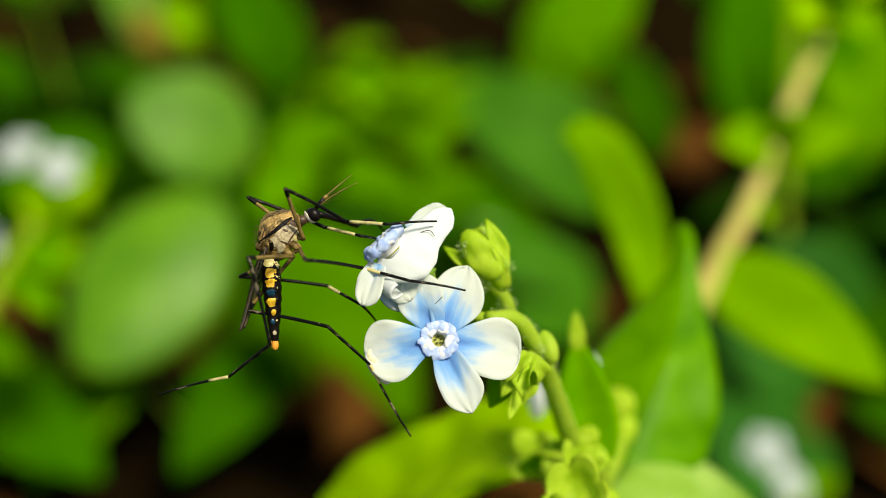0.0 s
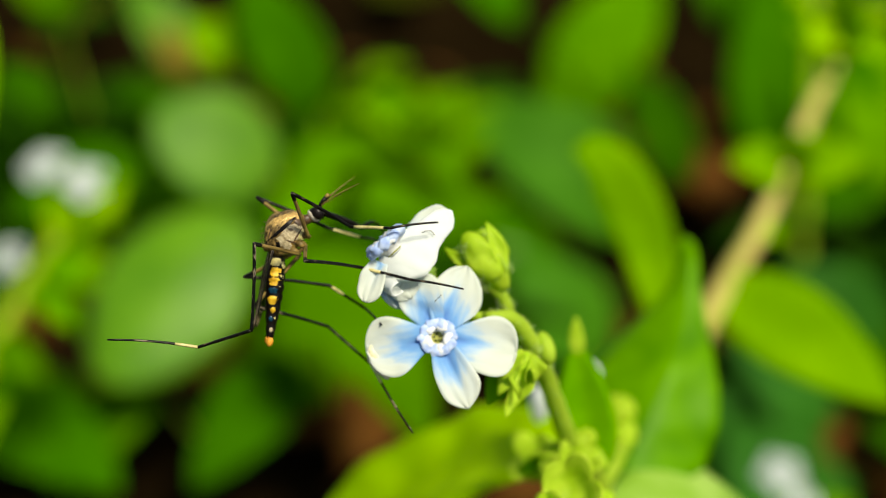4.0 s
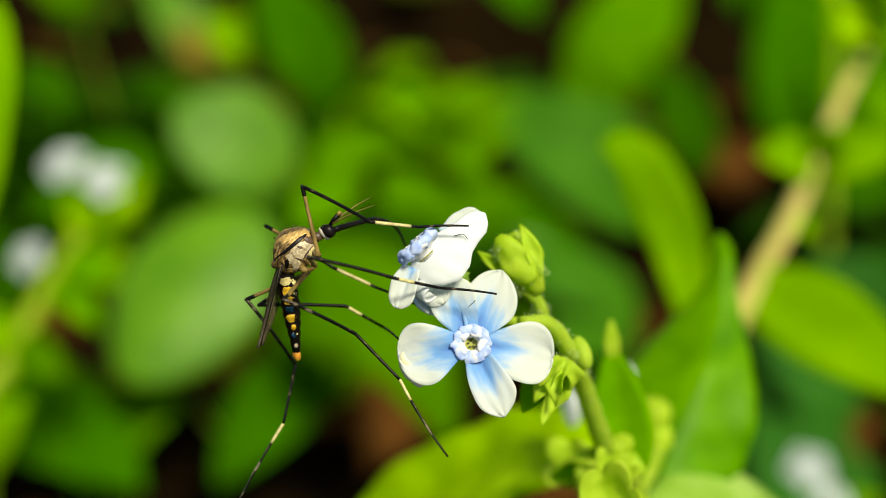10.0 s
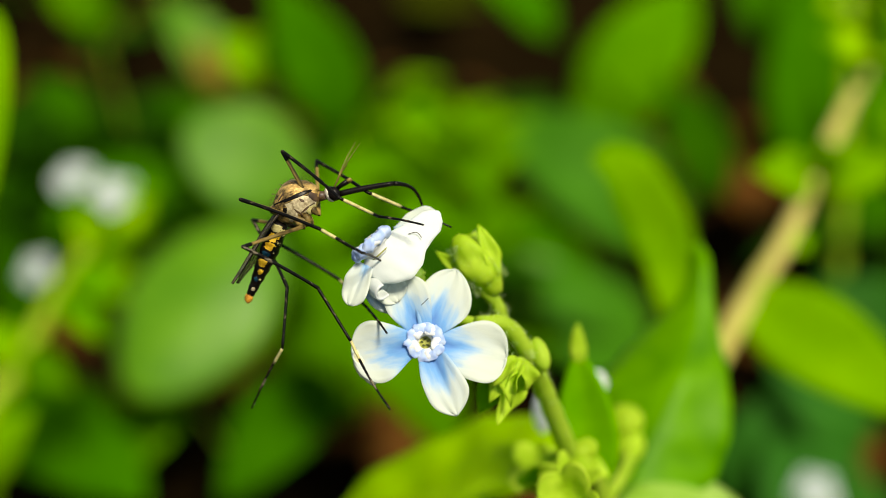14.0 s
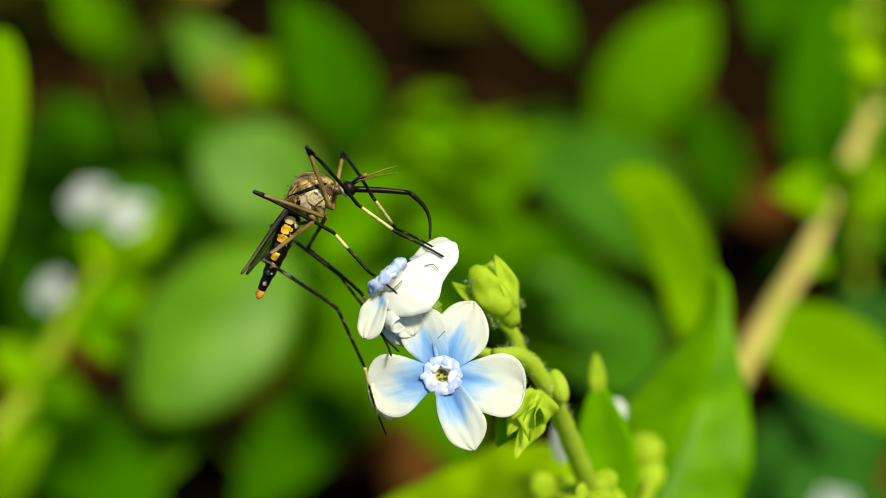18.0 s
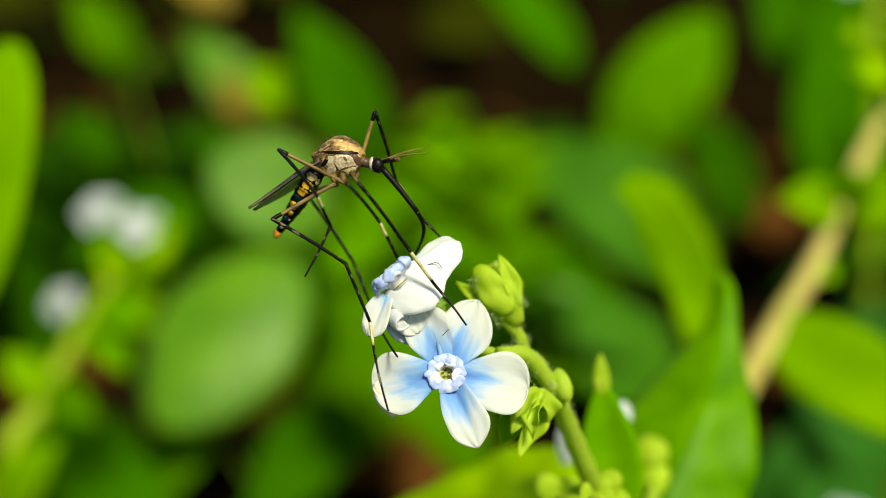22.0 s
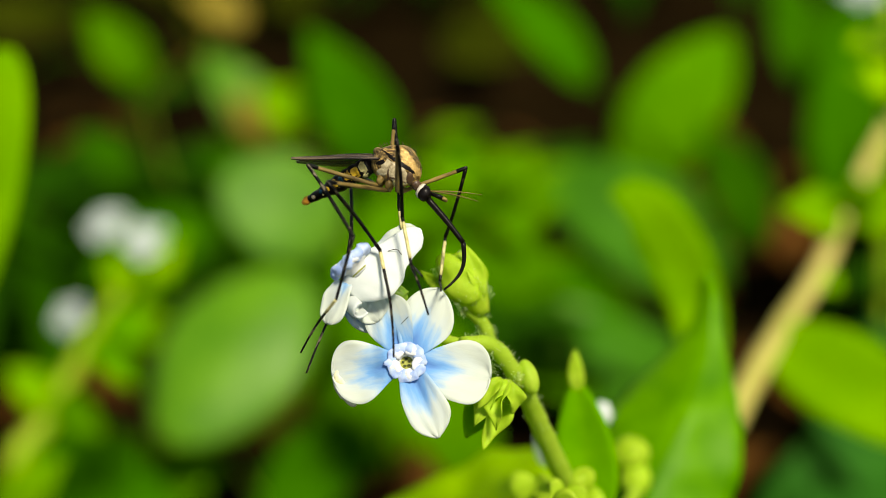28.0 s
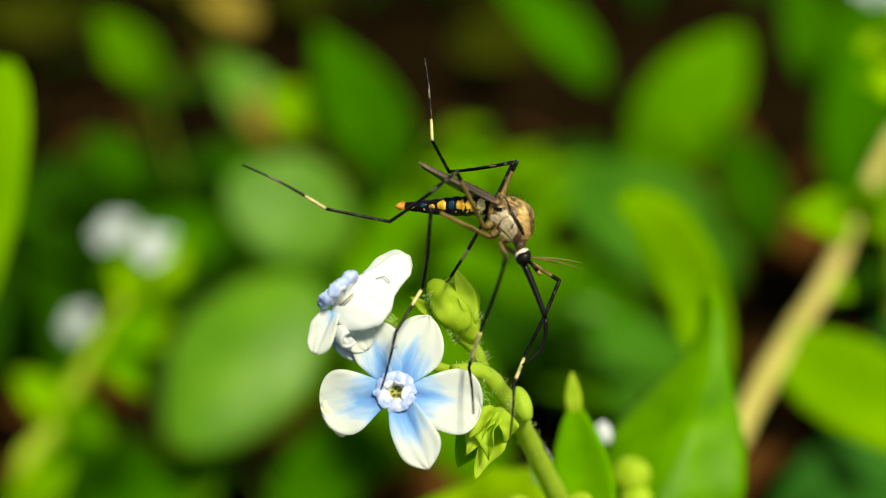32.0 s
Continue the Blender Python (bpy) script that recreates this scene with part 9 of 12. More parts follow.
    walk(middle_far[0], [(0, rod(r, 0.20, 0.45, -1.50, -0.904, 0.286, 0.318)), (0.17, rod(r, 0.20, 0.45, -1.50, -0.904, 0.291, 0.314)), (0.33, rod(r, 0.20, 0.45, -1.50, -0.904, 0.301, 0.305)), (0.5, rod(r, 0.20, 0.45, -1.50, -0.903, 0.315, 0.292)), (0.67, rod(r, 0.20, 0.45, -1.50, -0.902, 0.330, 0.279)), (0.83, rod(r, 0.20, 0.45, -1.50, -0.901, 0.340, 0.269)), (1, rod(r, 0.20, 0.45, -1.50, -0.901, 0.344, 0.265)), (1.33, rod(r, 0.20, 0.45, -1.50, -0.887, 0.368, 0.278)), (1.67, rod(r, 0.20, 0.45, -1.50, -0.858, 0.414, 0.303)), (2, rod(r, 0.20, 0.45, -1.50, -0.842, 0.437, 0.316)), (2.17, rod(r, 0.20, 0.45, -1.50, -0.846, 0.427, 0.319)), (2.33, rod(r, 0.20, 0.45, -1.50, -0.854, 0.404, 0.327)), (2.5, rod(r, 0.20, 0.45, -1.50, -0.865, 0.372, 0.337)), (2.67, rod(r, 0.20, 0.45, -1.50, -0.875, 0.339, 0.346)), (2.83, rod(r, 0.20, 0.45, -1.50, -0.881, 0.315, 0.353)), (3, rod(r, 0.20, 0.45, -1.50, -0.884, 0.304, 0.356)), (3.2, rod(r, 0.20, 0.45, -1.50, -0.889, 0.284, 0.358)), (3.4, rod(r, 0.20, 0.45, -1.50, -0.902, 0.234, 0.363)), (3.6, rod(r, 0.20, 0.45, -1.50, -0.913, 0.174, 0.368)), (3.8, rod(r, 0.20, 0.45, -1.50, -0.921, 0.124, 0.370)), (4, rod(r, 0.20, 0.45, -1.50, -0.923, 0.102, 0.371)), (7, rod(r, 0.20, 0.45, -1.50, -0.954, -0.148, 0.263)), (7.2, rod(r, 0.20, 0.45, -1.50, -0.958, -0.119, 0.260)), (7.4, rod(r, 0.20, 0.45, -1.50, -0.966, -0.050, 0.252)), (7.6, rod(r, 0.20, 0.45, -1.50, -0.970, 0.032, 0.241)), (7.8, rod(r, 0.20, 0.45, -1.50, -0.968, 0.100, 0.231)), (8, rod(r, 0.20, 0.45, -1.50, -0.965, 0.129, 0.227)), (8.17, rod(r, 0.20, 0.45, -1.50, -0.966, 0.123, 0.227)), (8.33, rod(r, 0.20, 0.45, -1.50, -0.967, 0.111, 0.229)), (8.5, rod(r, 0.20, 0.45, -1.50, -0.968, 0.093, 0.232)), (8.67, rod(r, 0.20, 0.45, -1.50, -0.969, 0.076, 0.234)), (8.83, rod(r, 0.20, 0.45, -1.50, -0.970, 0.063, 0.236)), (9, rod(r, 0.20, 0.45, -1.50, -0.970, 0.057, 0.236)), (10, rod(r, 0.20, 0.45, -1.50, -0.975, 0.123, 0.186)), (10.25, rod(r, 0.20, 0.45, -1.50, -0.978, 0.121, 0.170)), (10.5, rod(r, 0.20, 0.45, -1.50, -0.984, 0.117, 0.135)), (10.75, rod(r, 0.20, 0.45, -1.50, -0.989, 0.112, 0.099)), (11, rod(r, 0.20, 0.45, -1.50, -0.990, 0.110, 0.083)), (11.25, rod(r, 0.20, 0.45, -1.50, -0.978, 0.193, 0.075)), (11.5, rod(r, 0.20, 0.45, -1.50, -0.927, 0.370, 0.055)), (11.75, rod(r, 0.20, 0.45, -1.50, -0.845, 0.534, 0.033)), (12, rod(r, 0.20, 0.45, -1.50, -0.797, 0.603, 0.022)), (12.5, rod(r, 0.20, 0.45, -1.50, -0.752, 0.630, -0.193)), (13, rod(r, 0.20, 0.45, -1.50, -0.671, 0.625, -0.398)), (13.25, rod(r, 0.20, 0.45, -1.50, -0.703, 0.640, -0.310)), (13.5, rod(r, 0.20, 0.45, -1.50, -0.750, 0.653, -0.107)), (13.75, rod(r, 0.20, 0.45, -1.50, -0.765, 0.637, 0.101)), (14, rod(r, 0.20, 0.45, -1.50, -0.760, 0.620, 0.195)), (14.5, rod(r, 0.20, 0.45, -1.50, -0.662, 0.750, -0.006)), (15, rod(r, 0.20, 0.45, -1.50, -0.519, 0.829, -0.206)), (15.75, rod(r, 0.20, 0.45, -1.50, -0.517, 0.831, -0.208)), (16.5, rod(r, 0.20, 0.45, -1.50, -0.512, 0.833, -0.211)), (17.25, rod(r, 0.20, 0.45, -1.50, -0.506, 0.835, -0.215)), (18, rod(r, 0.20, 0.45, -1.50, -0.504, 0.836, -0.216)), (18.5, rod(r, 0.20, 0.45, -1.50, -0.499, 0.864, -0.071)), (19, rod(r, 0.20, 0.45, -1.50, -0.484, 0.872, 0.076)), (19.25, rod(r, 0.20, 0.45, -1.50, -0.427, 0.897, 0.114)), (19.5, rod(r, 0.20, 0.45, -1.50, -0.296, 0.935, 0.197)), (19.75, rod(r, 0.20, 0.45, -1.50, -0.158, 0.949, 0.274)), (20, rod(r, 0.20, 0.45, -1.50, -0.093, 0.947, 0.307)), (20.25, rod(r, 0.20, 0.45, -1.50, -0.117, 0.948, 0.295)), (20.5, rod(r, 0.20, 0.45, -1.50, -0.168, 0.949, 0.267)), (20.75, rod(r, 0.20, 0.45, -1.50, -0.218, 0.946, 0.239)), (21, rod(r, 0.20, 0.45, -1.50, -0.241, 0.944, 0.226)), (22, rod(r, 0.20, 0.45, -1.50, -0.136, 0.979, 0.153)), (22.2, rod(r, 0.20, 0.45, -1.50, -0.112, 0.981, 0.159)), (22.4, rod(r, 0.20, 0.45, -1.50, -0.054, 0.984, 0.171)), (22.6, rod(r, 0.20, 0.45, -1.50, 0.015, 0.982, 0.186)), (22.8, rod(r, 0.20, 0.45, -1.50, 0.073, 0.978, 0.197)), (23, rod(r, 0.20, 0.45, -1.50, 0.098, 0.975, 0.202)), (23.33, rod(r, 0.20, 0.45, -1.50, -0.007, 0.901, 0.434)), (23.67, rod(r, 0.20, 0.45, -1.50, -0.200, 0.589, 0.783)), (24, rod(r, 0.20, 0.45, -1.50, -0.284, 0.361, 0.888)), (24.5, rod(r, 0.20, 0.45, -1.50, -0.349, 0.123, 0.929)), (25, rod(r, 0.20, 0.45, -1.50, -0.392, -0.123, 0.912)), (25.5, rod(r, 0.20, 0.45, -1.50, -0.394, -0.114, 0.912)), (26, rod(r, 0.20, 0.45, -1.50, -0.399, -0.092, 0.913)), (26.5, rod(r, 0.20, 0.45, -1.50, -0.404, -0.063, 0.912)), (27, rod(r, 0.20, 0.45, -1.50, -0.410, -0.034, 0.912)), (27.5, rod(r, 0.20, 0.45, -1.50, -0.414, -0.011, 0.910)), (28, rod(r, 0.20, 0.45, -1.50, -0.415, -0.003, 0.910)), (28.17, rod(r, 0.20, 0.45, -1.50, -0.427, -0.014, 0.904)), (28.33, rod(r, 0.20, 0.45, -1.50, -0.454, -0.041, 0.890)), (28.5, rod(r, 0.20, 0.45, -1.50, -0.490, -0.078, 0.868)), (28.67, rod(r, 0.20, 0.45, -1.50, -0.525, -0.114, 0.844)), (28.83, rod(r, 0.20, 0.45, -1.50, -0.549, -0.140, 0.824)), (29, rod(r, 0.20, 0.45, -1.50, -0.559, -0.152, 0.815)), (29.14, rod(r, 0.20, 0.45, -1.50, -0.561, -0.150, 0.814)), (29.29, rod(r, 0.20, 0.45, -1.50, -0.567, -0.147, 0.811)), (29.43, rod(r, 0.20, 0.45, -1.50, -0.574, -0.143, 0.806)), (29.57, rod(r, 0.20, 0.45, -1.50, -0.583, -0.138, 0.801)), (29.71, rod(r, 0.20, 0.45, -1.50, -0.590, -0.134, 0.796)), (29.86, rod(r, 0.20, 0.45, -1.50, -0.596, -0.130, 0.793)), (30, rod(r, 0.20, 0.45, -1.50, -0.598, -0.129, 0.791)), (31, rod(r, 0.20, 0.45, -1.50, -0.609, -0.122, 0.784)), (32, rod(r, 0.20, 0.45, -1.50, -0.655, -0.006, 0.756))])
    r = (0.639, -0.144, -0.755)
    walk(middle_far[1], [(0, rod(r, -3.60, 1.65, -0.16, 0.644, 0.056, -0.763)), (0.17, rod(r, -3.60, 1.67, -0.18, 0.645, 0.053, -0.762)), (0.33, rod(r, -3.60, 1.71, -0.22, 0.648, 0.045, -0.760)), (0.5, rod(r, -3.59, 1.77, -0.27, 0.651, 0.035, -0.758)), (0.67, rod(r, -3.59, 1.83, -0.33, 0.655, 0.025, -0.755)), (0.83, rod(r, -3.58, 1.88, -0.37, 0.657, 0.017, -0.754)), (1, rod(r, -3.58, 1.90, -0.39, 0.658, 0.014, -0.753)), (1.33, rod(r, -3.53, 2.00, -0.33, 0.652, 0.033, -0.757)), (1.67, rod(r, -3.40, 2.19, -0.23, 0.640, 0.071, -0.765)), (2, rod(r, -3.34, 2.29, -0.17, 0.633, 0.090, -0.769)), (2.17, rod(r, -3.35, 2.24, -0.16, 0.630, 0.090, -0.771)), (2.33, rod(r, -3.39, 2.15, -0.13, 0.625, 0.090, -0.775)), (2.5, rod(r, -3.43, 2.01, -0.09, 0.618, 0.090, -0.781)), (2.67, rod(r, -3.47, 1.87, -0.05, 0.611, 0.090, -0.787)), (2.83, rod(r, -3.50, 1.77, -0.02, 0.605, 0.089, -0.791)), (3, rod(r, -3.51, 1.73, -0.01, 0.603, 0.089, -0.793)), (3.2, rod(r, -3.54, 1.64, 0.00, 0.602, 0.088, -0.793)), (3.4, rod(r, -3.59, 1.43, 0.03, 0.601, 0.084, -0.795)), (3.6, rod(r, -3.64, 1.18, 0.04, 0.600, 0.080, -0.796)), (3.8, rod(r, -3.67, 0.97, 0.06, 0.598, 0.077, -0.798)), (4, rod(r, -3.68, 0.88, 0.06, 0.598, 0.076, -0.798)), (7, rod(r, -3.80, -0.17, -0.40, 0.576, 0.089, -0.812)), (7.2, rod(r, -3.82, -0.05, -0.41, 0.586, 0.088, -0.805)), (7.4, rod(r, -3.86, 0.24, -0.44, 0.610, 0.086, -0.788)), (7.6, rod(r, -3.87, 0.58, -0.49, 0.638, 0.083, -0.766)), (7.8, rod(r, -3.86, 0.87, -0.53, 0.660, 0.081, -0.747)), (8, rod(r, -3.85, 0.99, -0.55, 0.669, 0.080, -0.739)), (8.17, rod(r, -3.86, 0.97, -0.55, 0.674, 0.079, -0.735)), (8.33, rod(r, -3.86, 0.92, -0.54, 0.684, 0.078, -0.725)), (8.5, rod(r, -3.87, 0.84, -0.53, 0.698, 0.076, -0.712)), (8.67, rod(r, -3.87, 0.77, -0.52, 0.712, 0.075, -0.698)), (8.83, rod(r, -3.87, 0.71, -0.51, 0.722, 0.073, -0.688)), (9, rod(r, -3.87, 0.69, -0.51, 0.726, 0.073, -0.684)), (10, rod(r, -3.89, 0.97, -0.72, 0.693, 0.080, -0.716)), (10.25, rod(r, -3.91, 0.96, -0.78, 0.684, 0.185, -0.706)), (10.5, rod(r, -3.93, 0.94, -0.93, 0.638, 0.407, -0.654)), (10.75, rod(r, -3.95, 0.92, -1.08, 0.557, 0.607, -0.567)), (11, rod(r, -3.96, 0.91, -1.15, 0.509, 0.688, -0.517)), (11.25, rod(r, -3.91, 1.26, -1.19, 0.618, 0.533, -0.579)), (11.5, rod(r, -3.69, 2.00, -1.27, 0.765, 0.126, -0.632)), (11.75, rod(r, -3.35, 2.69, -1.36, 0.767, -0.305, -0.565)), (12, rod(r, -3.15, 2.98, -1.41, 0.719, -0.486, -0.497)), (12.5, rod(r, -2.96, 3.10, -2.31, 0.689, -0.561, -0.459)), (13, rod(r, -2.62, 3.08, -3.17, 0.654, -0.632, -0.417)), (13.25, rod(r, -2.75, 3.14, -2.80, 0.667, -0.539, -0.514)), (13.5, rod(r, -2.95, 3.19, -1.95, 0.653, -0.303, -0.694)), (13.75, rod(r, -3.01, 3.12, -1.08, 0.581, -0.040, -0.813)), (14, rod(r, -2.99, 3.05, -0.68, 0.531, 0.082, -0.843)), (14.5, rod(r, -2.58, 3.60, -1.53, 0.536, 0.054, -0.842)), (15, rod(r, -1.98, 3.93, -2.37, 0.541, 0.026, -0.840)), (15.75, rod(r, -1.97, 3.94, -2.37, 0.530, -0.057, -0.846)), (16.5, rod(r, -1.95, 3.95, -2.39, 0.491, -0.239, -0.838)), (17.25, rod(r, -1.93, 3.96, -2.40, 0.436, -0.412, -0.800)), (18, rod(r, -1.92, 3.96, -2.41, 0.405, -0.486, -0.774)), (18.5, rod(r, -1.90, 4.08, -1.80, 0.483, -0.639, -0.598)), (19, rod(r, -1.83, 4.11, -1.18, 0.532, -0.753, -0.387)), (19.25, rod(r, -1.60, 4.22, -1.02, 0.524, -0.743, -0.416)), (19.5, rod(r, -1.04, 4.38, -0.67, 0.503, -0.720, -0.478)), (19.75, rod(r, -0.46, 4.43, -0.35, 0.479, -0.693, -0.539)), (20, rod(r, -0.19, 4.43, -0.21, 0.468, -0.679, -0.565)), (20.25, rod(r, -0.29, 4.43, -0.26, 0.462, -0.676, -0.574)), (20.5, rod(r, -0.50, 4.44, -0.38, 0.450, -0.669, -0.592)), (20.75, rod(r, -0.72, 4.42, -0.50, 0.437, -0.662, -0.609)), (21, rod(r, -0.81, 4.41, -0.55, 0.431, -0.658, -0.617)), (22, rod(r, -0.37, 4.56, -0.86, 0.438, -0.700, -0.564)), (22.2, rod(r, -0.27, 4.57, -0.83, 0.448, -0.695, -0.562)), (22.4, rod(r, -0.03, 4.58, -0.78, 0.472, -0.682, -0.558)), (22.6, rod(r, 0.26, 4.58, -0.72, 0.500, -0.666, -0.553)), (22.8, rod(r, 0.51, 4.56, -0.67, 0.523, -0.652, -0.549)), (23, rod(r, 0.61, 4.54, -0.65, 0.532, -0.646, -0.547)), (23.33, rod(r, 0.17, 4.23, 0.32, 0.548, -0.561, -0.620)), (23.67, rod(r, -0.64, 2.93, 1.79, 0.558, -0.378, -0.739)), (24, rod(r, -0.99, 1.97, 2.23, 0.553, -0.275, -0.787)), (24.5, rod(r, -1.26, 0.97, 2.40, 0.646, -0.103, -0.756)), (25, rod(r, -1.45, -0.07, 2.33, 0.714, 0.073, -0.696)), (25.5, rod(r, -1.45, -0.03, 2.33, 0.702, 0.074, -0.709)), (26, rod(r, -1.47, 0.07, 2.33, 0.669, 0.078, -0.739)), (26.5, rod(r, -1.50, 0.19, 2.33, 0.624, 0.082, -0.777)), (27, rod(r, -1.52, 0.31, 2.33, 0.578, 0.086, -0.812)), (27.5, rod(r, -1.54, 0.40, 2.32, 0.540, 0.089, -0.837)), (28, rod(r, -1.54, 0.44, 2.32, 0.525, 0.090, -0.846)), (28.17, rod(r, -1.59, 0.39, 2.30, 0.543, 0.088, -0.835)), (28.33, rod(r, -1.71, 0.28, 2.24, 0.583, 0.083, -0.808)), (28.5, rod(r, -1.86, 0.12, 2.15, 0.636, 0.075, -0.768)), (28.67, rod(r, -2.00, -0.03, 2.04, 0.686, 0.067, -0.724)), (28.83, rod(r, -2.10, -0.14, 1.96, 0.721, 0.061, -0.691)), (29, rod(r, -2.15, -0.19, 1.92, 0.735, 0.059, -0.676)), (29.14, rod(r, -2.16, -0.18, 1.92, 0.735, 0.057, -0.675)), (29.29, rod(r, -2.18, -0.17, 1.90, 0.736, 0.054, -0.674)), (29.43, rod(r, -2.21, -0.15, 1.89, 0.738, 0.050, -0.673)), (29.57, rod(r, -2.25, -0.13, 1.86, 0.739, 0.045, -0.672)), (29.71, rod(r, -2.28, -0.11, 1.84, 0.740, 0.041, -0.671)), (29.86, rod(r, -2.30, -0.10, 1.83, 0.741, 0.037, -0.670)), (30, rod(r, -2.31, -0.09, 1.82, 0.742, 0.036, -0.670)), (31, rod(r, -2.36, -0.06, 1.79, 0.565, 0.034, -0.824)), (32, rod(r, -2.55, 0.43, 1.67, 0.489, 0.006, -0.872))])
    r = (0.407, 0.090, -0.909)
